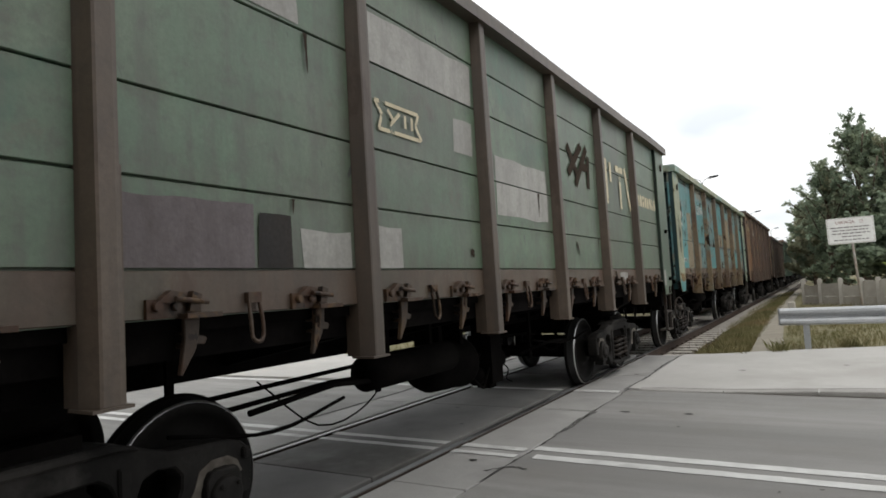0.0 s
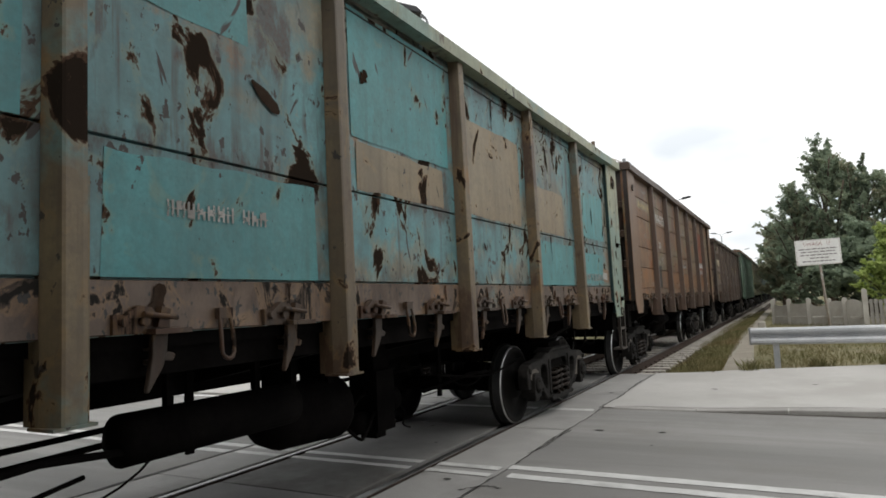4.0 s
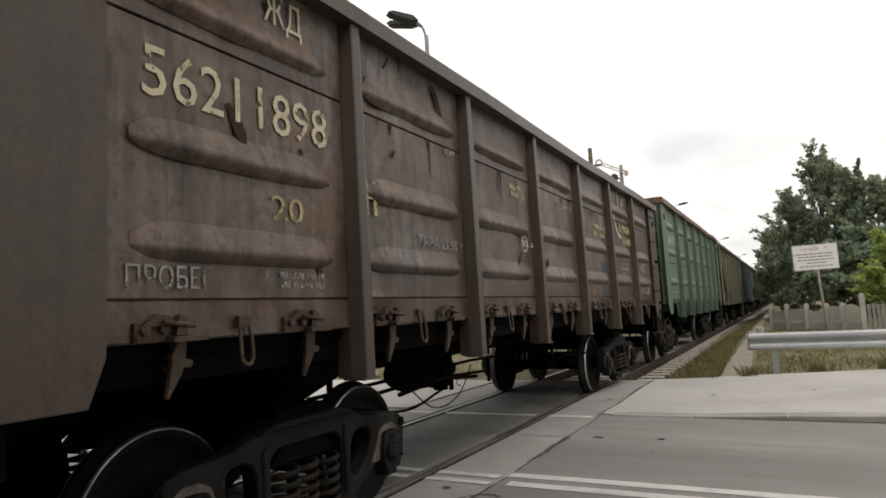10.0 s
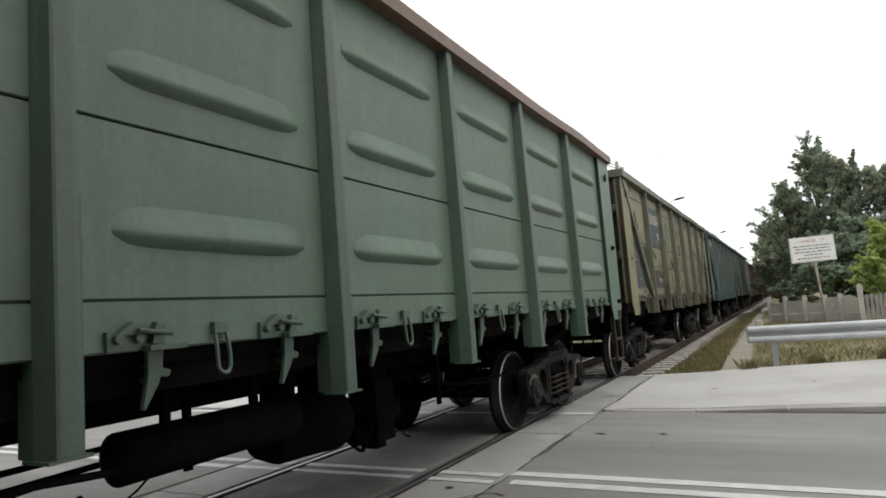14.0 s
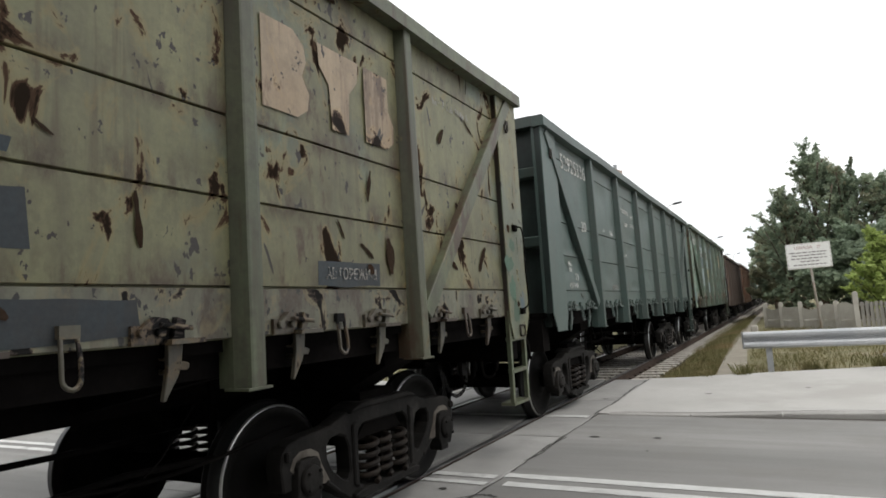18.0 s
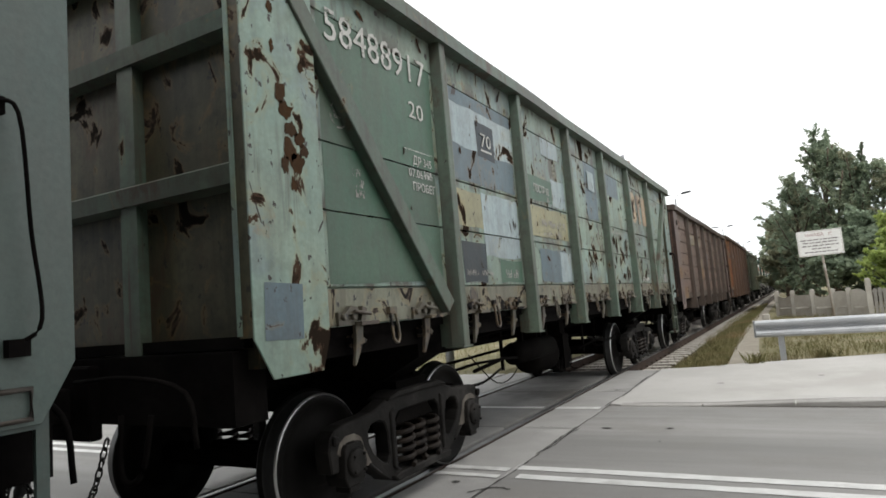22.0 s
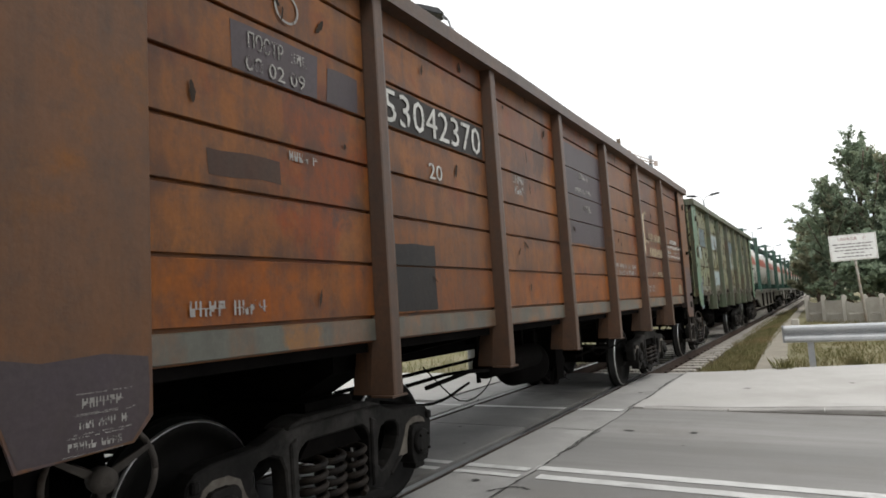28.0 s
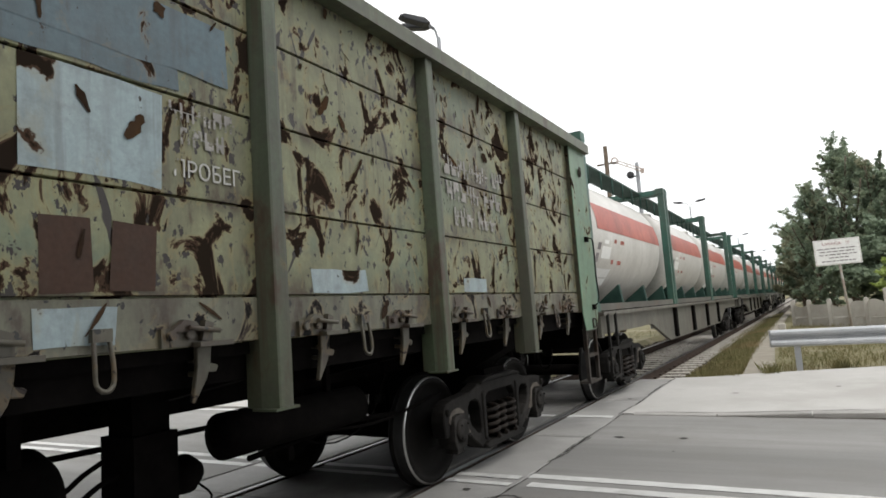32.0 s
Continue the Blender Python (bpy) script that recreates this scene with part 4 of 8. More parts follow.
tube(b, [(-1.18 + 0.17 * math.cos(a), -0.14, 9.60 + 0.17 * math.sin(a)) for a in (i * math.pi / 9 for i in range(19))], 0.05, 6)
part("disc_ring", b, M_SIGNAL, sem)
b = bmesh.new()
lathe(b, [(-0.3, 0.05), (-0.28, 0.20), (-0.05, 0.20), (0.0, 0.05)], 12, "y", (-0.36, 0, 8.62))
part("signal_lamp", b, M_DARKLAMP, sem)
b = bmesh.new()
box(b, -0.36, 0.0, -0.12, -0.06, 8.5, 8.56)
part("bracket", b, M_LAMP, sem)
wood = thing("wooden_pole", "old grey wooden line pole", "pole", at=(-8.6, 33.2, -0.1))
b = bmesh.new()
lathe(b, [(0, 0.16), (9.9, 0.11)], 10, "z")
part("shaft", b, M_BARK, wood)
b = bmesh.new()
box(b, -0.5, 0.5, -0.05, 0.05, 8.9, 8.98)
part("crossarm", b, M_BARK, wood)

# ---- unseen plain blocks behind the standing place, added to shade the near wagons ----
b = bmesh.new()
prism(b, [(0.9, -17), (17, -17), (17, 0.9), (2.5, 0.9), (2.5, -2.3), (0.9, -2.3)], -0.2, 8.8, "z")
solid("wall_behind", b, M_BEHIND, "unseen plain wall added behind the crossing to block sky light", "wall", "structure")

# second added block, out of view, cuts the sky behind on the far side
b = bmesh.new()
box(b, -22, -7.4, -30, -4.0, -0.2, 8.5)
solid("wall_across", b, M_BEHIND, "unseen plain wall added across the track to block sky light", "wall", "structure")

# ---- the train ----
LEADS = [0.00, 13.36, 26.75, 40.60, 54.09, 67.46, 80.79, 94.18, 107.56, 120.92, 134.31]   # each wagon's leading end behind the first one's
PITCH = 13.38
LEAD, BODY = 0.06, 12.58                        # leading and trailing end of a wagon's body
POSTS = [2.212 + 1.633 * i for i in range(6)]


def bays_of(front, back):
    edges = [front] + [e for p in POSTS for e in (p - 0.075, p + 0.075)] + [BODY - back]
    return [(edges[2 * i], edges[2 * i + 1]) for i in range(7)]


BAYS = bays_of(0.50, 0.45)
FACE = 1.46                                     # outer face of the side sheets
PLATE = FACE + 0.055                            # outer face of the corner plates
BOGIES = (2.165, 10.475)
R_WHEEL, AXLE = 0.46, 0.89                      # wheel radius, half the wheelbase of a bogie
WHEELSETS, CARRIED = [], []
MESHES, LAID = {}, {}


def shared(key, make):
    if key not in MESHES:
        MESHES[key] = make()
    return MESHES[key]


def wheel_mesh():
    b = bmesh.new()
    prof = [(0.70, 0.02), (0.70, 0.14), (0.75, 0.16), (0.775, 0.375), (0.715, 0.39), (0.715, 0.48), (0.735, 0.487), (0.752, 0.469), (0.768, 0.46), (0.838, 0.454), (0.85, 0.440), (0.85, 0.392), (0.818, 0.376), (0.80, 0.30), (0.81, 0.17), (0.872, 0.145), (0.872, 0.02)]
    lathe(b, prof, 44, "x", mats=[0, 0, 0, 0, 0, 0, 0, 1, 1, 2, 0, 0, 0, 0, 0, 0])
    return mesh_of("wheel", b, [M_WHEEL, M_TREAD, M_RIM])


def axle_mesh():
    b = bmesh.new()
    lathe(b, [(-1.05, 0.065), (-0.88, 0.075), (-0.7, 0.09), (0, 0.082), (0.7, 0.09), (0.88, 0.075), (1.05, 0.065)], 14, "x")
    return mesh_of("wheelset", b, M_BLACK)


def pierced(bm, outer, holes, x0, x1):
    """A thick plate in the y, z plane with rounded windows cut through it."""
    edges = []
    for loop in (outer, *holes):
        vs = [bm.verts.new((x0, y, z)) for y, z in loop]
        edges += [bm.edges.new((vs[i], vs[(i + 1) % len(vs)])) for i in range(len(vs))]
    made = bmesh.ops.triangle_fill(bm, edges=edges, use_beauty=True, use_dissolve=False)
    faces = [f for f in made["geom"] if isinstance(f, bmesh.types.BMFace)]
    up = bmesh.ops.extrude_face_region(bm, geom=faces)
    bmesh.ops.translate(bm, vec=(x1 - x0, 0, 0), verts=[v for v in up["geom"] if isinstance(v, bmesh.types.BMVert)])


def both_ways(half):
    """A loop from its half on the +y side."""
    return half + [(-y, z) for y, z in half[::-1]]


def side_frame_mesh():
    """Cast bogie side frame: one heavy casting with teardrop windows, a spring window and jaws over the axle boxes."""
    b = bmesh.new()
    x0, x1 = 0.965, 1.095
    outer = both_ways([(0.38, 0.215), (0.45, 0.225), (0.54, 0.28), (0.70, 0.39), (0.765, 0.40), (0.772, 0.50), (0.80, 0.565), (0.85, 0.595), (0.93, 0.595), (0.98, 0.565), (1.005, 0.50), (1.01, 0.42), (1.085, 0.42), (1.105, 0.56), (1.09, 0.645), (1.04, 0.69), (0.95, 0.715), (0.62, 0.735), (0.44, 0.795), (0.32, 0.83)])
    tear = [(0.425, 0.40), (0.455, 0.35), (0.50, 0.36), (0.62, 0.455), (0.665, 0.54), (0.67, 0.61), (0.63, 0.655), (0.54, 0.665), (0.47, 0.64), (0.435, 0.56)]
    middle = both_ways([(0.27, 0.265), (0.315, 0.285), (0.335, 0.34), (0.335, 0.60), (0.31, 0.655), (0.26, 0.69)])
    pierced(b, outer, [tear, [(-y, z) for y, z in tear[::-1]], middle], x0, x1)
    # raised rims, spring seat and stop lugs
    prism(b, both_ways([(0.40, 0.205), (0.43, 0.245), (0.36, 0.262)]), x0 - 0.06, x1 + 0.045)
    prism(b, both_ways([(0.30, 0.842), (0.42, 0.808), (0.44, 0.785), (0.33, 0.80)]), x0 - 0.05, x1 + 0.035)
    for q in (-1, 1):
        prism(b, [(q * 0.345, 0.27), (q * 0.395, 0.30), (q * 0.405, 0.70), (q * 0.345, 0.73)], x0 + 0.01, x1 + 0.018)
        prism(b, [(q * 0.56, 0.285), (q * 0.70, 0.385), (q * 0.685, 0.41), (q * 0.55, 0.31)], x0 + 0.01, x1 + 0.014)
        box(b, x0, x1 + 0.03, *sorted((q * 1.03, q * 1.075)), 0.60, 0.66)
    return mesh_of("side_frame", b, M_BOGIE, 0.010)


def wear_mesh(q):
    """Bare worn metal round one jaw of a side frame."""
    b = bmesh.new()
    prism(b, [(q * y, z) for y, z in ((0.765, 0.40), (0.772, 0.50), (0.80, 0.565), (0.85, 0.595), (0.93, 0.595), (0.98, 0.565), (1.0, 0.52), (1.03, 0.545), (1.0, 0.605), (0.94, 0.638), (0.84, 0.638), (0.765, 0.60), (0.735, 0.52), (0.66, 0.40), (0.70, 0.392))], 1.088, 1.0985)
    return mesh_of("wear_edge", b, M_WORN)


def axle_box_mesh():
    b = bmesh.new()
    prism(b, [(-0.105, 0.55), (-0.08, 0.588), (0.08, 0.588), (0.105, 0.55), (0.112, 0.38), (0.085, 0.315), (-0.085, 0.315), (-0.112, 0.38)], 0.96, 1.135)
    box(b, 1.0, 1.12, -0.06, 0.06, 0.27, 0.318)
    lathe(b, [(1.13, 0.098), (1.165, 0.09), (1.17, 0.05)], 16, "x", (0, 0, 0.46))
    for a in range(4):
        y, z = 0.072 * math.cos(a * 1.57 + 0.78), 0.46 + 0.072 * math.sin(a * 1.57 + 0.78)
        lathe(b, [(1.165, 0.014), (1.185, 0.014)], 6, "x", (0, y, z))
    return mesh_of("axle_box", b, M_BOGIE, 0.006)


def spring_mesh():
    b = bmesh.new()
    turns, n = 4.6, 60
    tube(b, [(0.085 * math.cos(2 * math.pi * turns * i / n), 0.085 * math.sin(2 * math.pi * turns * i / n), 0.275 + 0.30 * i / n) for i in range(n + 1)], 0.021, 6)
    return mesh_of("spring", b, M_SPRING)


def bogie(root, yc, near_only=True):
    b = bmesh.new()
    box(b, -1.05, 1.05, yc - 0.22, yc + 0.22, 0.66, 0.90)
    box(b, -0.30, 0.30, yc - 0.28, yc + 0.28, 0.88, 0.98)
    for s in (-1, 1):
        prism(b, [(yc - 0.29, 0.585), (yc - 0.20, 0.69), (yc + 0.20, 0.69), (yc + 0.29, 0.585)], s * 0.98 - 0.08, s * 0.98 + 0.08)
        for d in (-1, 1):
            box(b, -0.8, 0.8, yc + d * 0.44 - 0.03, yc + d * 0.44 + 0.03, 0.36, 0.46)
            prism(b, [(yc + d * 0.38, 0.30), (yc + d * 0.44, 0.30), (yc + d * 0.46, 0.62), (yc + d * 0.42, 0.62)], s * 0.77 - 0.04, s * 0.77 + 0.04)
    bolster = part("bogie_bolster", b, M_BLACK, root, "black bogie bolster with brake beams")
    for s in (1, -1):
        fr = part("side_frame", shared("side_frame", side_frame_mesh), None, root, "grimy cast bogie side frame")
        fr.matrix_basis = pose(0, yc, 0) if s > 0 else pose(0, yc, 0, 0, 0, 180)
        for y in (-AXLE, AXLE):
            q = part("axle_box", shared("axle_box", axle_box_mesh), None, fr)
            q.location = (0, y, 0)
        for q in (-1, 1):
            part("wear_edge", shared(("wear_edge", q), lambda q=q: wear_mesh(q)), None, fr, "bare worn metal edge")
        for y in (-0.19, 0.0, 0.19):
            q = part("spring", shared("spring", spring_mesh), None, fr, "rusty coil spring")
            q.location = (1.055 if y else 1.04, y, 0)
    for y in (-AXLE, AXLE):
        ws = part("wheelset", shared("axle", axle_mesh), None, root, "wheelset with dark discs and bright treads")
        ws.location = (0, yc + y, R_WHEEL)
        for s in (0, 180):
            w = part("wheel", shared("wheel", wheel_mesh), None, ws)
            w.rotation_euler = (0, 0, radians(s))
        WHEELSETS.append(ws)


def coupler_mesh():
    b = bmesh.new()
    box(b, -0.10, 0.10, -0.32, 0.35, 0.94, 1.14)
    prism(b, [(-0.20, -0.28), (-0.24, -0.42), (-0.08, -0.50), (0.02, -0.40), (0.12, -0.45), (0.24, -0.40), (0.22, -0.26)], 0.88, 1.20, "z")
    box(b, -0.28, 0.28, -0.06, 0.02, 0.84, 1.26)
    return mesh_of("coupler", b, M_BLACK, 0.012)


def hose_mesh():
    b = bmesh.new()
    tube(b, bent([(-0.27, 0.04, 0.98), (-0.26, -0.06, 0.84), (-0.25, -0.16, 0.56), (-0.25, -0.28, 0.36), (-0.25, -0.42, 0.28), (-0.25, -0.52, 0.28)], 5), 0.036, 8)
    lathe(b, [(-0.62, 0.03), (-0.60, 0.05), (-0.52, 0.055), (-0.46, 0.04)], 10, "y", (-0.25, 0, 0.28))
    return mesh_of("air_hose", b, M_HOSE)


def chain_mesh():
    """A slack chain of oval links, every other one turned on its side."""
    b = bmesh.new()
    line = bent([(0.42, -0.05, 0.86), (0.41, -0.14, 0.58), (0.36, -0.24, 0.47), (0.30, -0.33, 0.52), (0.26, -0.40, 0.74)], 6)
    for i, (p, q) in enumerate(zip(line, line[1:])):
        along = (q - p).normalized()
        side = along.cross(Vector((1, 0, 0))).normalized() if i % 2 else along.cross(Vector((0, 1, 0.3))).normalized()
        tube(b, [(p + q) / 2 + along * 0.034 * math.cos(k * math.pi / 4) + side * 0.017 * math.sin(k * math.pi / 4) for k in range(9)], 0.0065, 4)
    return mesh_of("release_chain", b, M_HOSE)


def lever_mesh():
    b = bmesh.new()
    tube(b, bent([(0.25, -0.12, 1.18), (0.8, -0.16, 1.2), (1.18, -0.14, 1.12), (1.25, -0.14, 0.86)], 4), 0.014, 6)
    tube(b, bent([(0.62, -0.10, 1.0), (0.64, -0.12, 0.72), (0.72, -0.12, 0.66), (0.80, -0.1, 0.74), (0.84, -0.08, 1.0)], 4), 0.016, 6)
    return mesh_of("uncoupling_lever", b, M_BLACK)


def handwheel_mesh():
    b = bmesh.new()
    tube(b, [(0, 0.205 * math.cos(a), 0.205 * math.sin(a)) for a in (i * math.pi / 15 for i in range(31))], 0.013, 7)
    for k in range(3):
        a = k * 2.094 + 0.5
        d = Vector((0, math.cos(a), math.sin(a)))
        e = Vector((0, -d.z, d.y)) * 0.016
        vs = [b.verts.new(p) for p in (d * 0.03 + e, d * 0.20 + e * 0.6, d * 0.20 - e * 0.6, d * 0.03 - e)]
        ws = [b.verts.new(v.co + Vector((0.014, 0, 0))) for v in vs]
        b.faces.new(vs)
        b.faces.new(ws[::-1])
        for i in range(4):
            b.faces.new((vs[i], vs[(i + 1) % 4], ws[(i + 1) % 4], ws[i]))
    lathe(b, [(-0.03, 0.05), (0.04, 0.05), (0.05, 0.02)], 12, "x")
    lathe(b, [(-0.35, 0.02), (0.0, 0.02)], 8, "x")
    return mesh_of("handwheel", b, M_BRACKET)


def ladder_mesh(mat, y0, y1, bottom):
    """Hanging step: two flat bars with turned-in feet, a deep tread and two rungs."""
    b = bmesh.new()
    for y in (y0, y1):
        box(b, 1.455, 1.495, y - 0.010, y + 0.010, bottom, 1.42)
        box(b, 1.485, 1.497, y - 0.022, y + 0.022, bottom, 1.42)
        lathe(b, [(1.495, 0.016), (1.508, 0.016)], 6, "x", (0, y, 1.36))
    box(b, 1.36, 1.505, y0 - 0.02, y1 + 0.02, bottom, bottom + 0.025)
    for z in (bottom + 0.30, bottom + 0.60):
        box(b, 1.44, 1.50, y0, y1, z, z + 0.035)
    return mesh_of("step_ladder", b, mat)


def latch_mesh(mat):
    """Hatch hinge and pawl: a bolted bracket with a curved hook."""
    b = bmesh.new()
    box(b, 1.38, 1.445, -0.13, 0.13, 1.375, 1.455)
    for y in (-0.09, 0.0, 0.09):
        lathe(b, [(1.44, 0.022), (1.47, 0.020)], 7, "x", (0, y, 1.425))
    prism(b, [(-0.10, 1.44), (-0.03, 1.49), (0.03, 1.48), (0.06, 1.44)], 1.43, 1.465)
    prism(b, [(0.05, 1.40), (0.09, 1.40), (0.115, 1.47), (0.07, 1.485)], 1.44, 1.475)
    tube(b, [(1.48, -0.02, 1.455), (1.48, 0.14, 1.435)], 0.012, 6)
    box(b, 1.42, 1.50, 0.02, 0.20, 1.37, 1.392)
    return mesh_of("hatch_latch", b, mat)


def wedge_mesh(mat):
    """Hanging bracket plate of the hatch torsion bar."""
    b = bmesh.new()
    prism(b, [(-0.005, 1.37), (0.075, 1.37), (0.068, 1.29), (0.05, 1.23), (-0.02, 1.125), (-0.032, 1.13), (-0.018, 1.20), (-0.005, 1.28)], 1.385, 1.412)
    prism(b, [(0.04, 1.30), (0.04, 1.255), (0.10, 1.25), (0.115, 1.275), (0.10, 1.285)], 1.39, 1.408)
    # slotted arm that runs inwards
    for z in (1.235, 1.295):
        prism(b, [(0.98, z + 0.02), (1.39, z), (1.39, z + 0.022), (0.98, z + 0.045)], 0.012, 0.035, "y")
    return mesh_of("hatch_bracket", b, mat, 0.004)


def loop_mesh(mat):
    b = bmesh.new()
    tube(b, bent([(1.44, -0.03, 1.45), (1.46, -0.036, 1.34), (1.465, -0.033, 1.26), (1.47, 0, 1.235), (1.465, 0.033, 1.26), (1.46, 0.036, 1.34), (1.44, 0.03, 1.45)], 4), 0.010, 6)
    box(b, 1.425, 1.455, -0.04, 0.04, 1.42, 1.47)
    return mesh_of("hatch_loop", b, mat)


def rib_mesh(mat, half, yc, zc):
    """A long pressed swage: rounded ridge with tapering ends and a deep lower slope."""
    b = bmesh.new()
    n = 16
    rows = []
    for i in range(n + 1):
        t = 2 * i / n - 1
        e = max(0.0, 1 - abs(t) ** 9)
        rows.append([b.verts.new((FACE + dx * e + 0.001, yc + t * half, zc + dz * (0.35 + 0.65 * e))) for dx, dz in ((0, 0.11), (0.008, 0.085), (0.026, 0.04), (0.042, 0.0), (0.044, -0.018), (0.036, -0.036), (0.012, -0.062), (0, -0.072))])
    for i in range(n):
        for k in range(7):
            b.faces.new((rows[i][k], rows[i][k + 1], rows[i + 1][k + 1], rows[i + 1][k])).smooth = True
    return mesh_of("pressed_rib", b, mat)


def post_mesh(mat, zt, low, flare=0.0):
    """Side post: a hollow hat section with flanges, running below the floor."""
    b = bmesh.new()
    w, f = 0.050, 0.072
    levels = [(low, flare), (low + 0.22, flare * 0.7), (1.36, flare * 0.3), (1.72, 0.0), (zt - 0.13, 0.0)]
    rings = []
    for z, d in levels:
        depth = 1.557 - 0.02 * max(0, (z - 1.3) / 2.4)
        rings.append([b.verts.new(p) for p in ((FACE - 0.09 - d, -f, z), (FACE + 0.006 - d * 0.6, -f, z), (FACE + 0.012 - d * 0.6, -w - 0.02, z), (depth, -w + 0.004, z), (depth + 0.004, -w + 0.016, z), (depth + 0.004, w - 0.02, z), (depth, w, z), (FACE + 0.012 - d * 0.6, w + 0.015, z), (FACE + 0.006 - d * 0.6, f, z), (FACE - 0.09 - d, f, z))])
    k = len(rings[0])
    for j in range(len(rings) - 1):
        for i in range(k):
            b.faces.new((rings[j][i], rings[j][(i + 1) % k], rings[j + 1][(i + 1) % k], rings[j + 1][i]))
    b.faces.new(rings[0])
    b.faces.new(rings[-1][::-1])
    box(b, FACE - 0.05, FACE + 0.11, -w - 0.03, w + 0.03, low - 0.012, low)
    box(b, FACE + 0.004, FACE + 0.07, w + 0.008, w + 0.022, low + 0.002, 1.98)
    return mesh_of("side_post", b, mat, 0.0)


def wagon_paintwork(root, spots, seams, bays_only=True):
    """Painted areas on the side, cut at the seams and posts so that they lie on the sheets. spots: name, material, y0, y1, z0, z1."""
    done = LAID.setdefault(root.name, [])
    for name, mat, y0, y1, z0, z1 in spots:
        coat = FACE + 0.003 + 0.0012 * max([q[4] + 1 for q in done if q[0] < y1 and y0 < q[1] and q[2] < z1 and z0 < q[3]], default=0)
        done.append((y0, y1, z0, z1, round((coat - FACE - 0.003) / 0.0012)))
        rnd = random.Random(int(y0 * 1000 + z0 * 77))
        for a0, a1 in BAYS:
            p0, p1 = max(y0, a0 + 0.02), min(y1, a1 - 0.02)
            if p1 - p0 < 0.03:
                continue
            for s0, s1 in zip(seams, seams[1:]):
                q0, q1 = max(z0, s0 + 0.006), min(z1, s1 - 0.006)
                if q1 - q0 < 0.02:
                    continue
                b = bmesh.new()
                m = max(2, int((p1 - p0) / 0.06))
                lo = [b.verts.new((coat, p0 + (p1 - p0) * i / m, q0 + (0.006 + 0.02 * noise.noise(((p0 + (p1 - p0) * i / m) * 3.5, z0 * 9, 1)) if q0 == z0 else 0))) for i in range(m + 1)]
                hi = [b.verts.new((coat, p0 + (p1 - p0) * i / m + (rnd.uniform(-0.02, 0.02) if i in (0, m) else 0), q1 - (0.006 + 0.02 * noise.noise(((p0 + (p1 - p0) * i / m) * 3.5, z1 * 9, 2)) if q1 == z1 else 0))) for i in range(m + 1)]
                for i in range(m):
                    b.faces.new((lo[i], lo[i + 1], hi[i + 1], hi[i]))
                part(name, b, mat, root)


def writing(root, body, mat, y0, y1, z0, height, label="", x=FACE + 0.009):
    me = letters(body, height * 1.38, 1.0, 0.003)
    ys = [v.co.y for v in me.vertices]
    k = (y1 - y0) / (max(ys) - min(ys))
    me.transform(Matrix.Diagonal((1, k, 1, 1)))
    me.materials.append(mat)
    ob = part("lettering", me, None, root, label)
    ob.location = (x, y0 - min(ys) * k, z0)
    return ob


def bars(root, mat, y0, y1, z0, z1, lines=1, seed=1, x=FACE + 0.009):
    """Writing that cannot be read: for each word a row of plain upright bars held together by a thin cross bar."""
    rnd = random.Random(seed)
    h = (z1 - z0) / lines
    for i in range(lines):
        y = y0 + (rnd.uniform(0, 0.15) * (y1 - y0) if i else 0)
        end = y1 - (rnd.uniform(0, 0.2) * (y1 - y0) if i else 0)
        base, tall = z1 - (i + 0.85) * h, 0.75 * h
        while y < end - 0.12 * h:
            b = bmesh.new()
            last = None
            for k in range(rnd.randrange(3, 9)):
                if y > end - 0.25 * h:
                    break
                for wide, tops in ((0.12, ((0.0, 1.0),)), (rnd.uniform(0.12, 0.22), ((0.47, 0.53), (0.47, 1.0), (0.0, 0.53), (0.30, 0.70))), (0.12, ((0.0, 1.0), (0.0, 0.53), (0.47, 1.0))), (0.14, ((0.485, 0.515),))):
                    lo, hi = rnd.choice(tops)
                    mid = last or [b.verts.new((x, y, base + q * tall)) for q in (0.47, 0.53)]
                    y = y + wide * h
                    far = [b.verts.new((x, y, base + q * tall)) for q in (0.47, 0.53)]
                    b.faces.new((mid[0], far[0], far[1], mid[1]))
                    if lo < 0.4:
                        b.faces.new((mid[0], far[0], b.verts.new((x, y, base + lo * tall)), b.verts.new((x, y - wide * h, base + lo * tall))))
                    if hi > 0.6:
                        b.faces.new((mid[1], far[1], b.verts.new((x, y, base + hi * tall)), b.verts.new((x, y - wide * h, base + hi * tall))))
                    last = far
            part("stencil", b, mat, root)
            y += 0.45 * h


def name_blocks(root, mat, y0, y1, z0, z1, count, seed):
    """A painted company name as plain blocks, one for each letter's place."""
    rnd = random.Random(seed)
    step = (y1 - y0) / count
    for i in range(count):
        a, c = y0 + i * step, y0 + (i + rnd.uniform(0.66, 0.80)) * step
        cut = rnd.choice((0.0, 0.12, 0.2)) * (z1 - z0)
        b = bmesh.new()
        b.faces.new([b.verts.new((FACE + 0.009, y, z)) for y, z in ((a, z0), (c - 0.2 * step * rnd.random(), z0), (c, z0 + 0.3 * (z1 - z0)), (c, z1 - cut), (c - 0.3 * step, z1), (a + rnd.uniform(0, 0.15) * step, z1))])
        part("painted_block", b, mat, root)


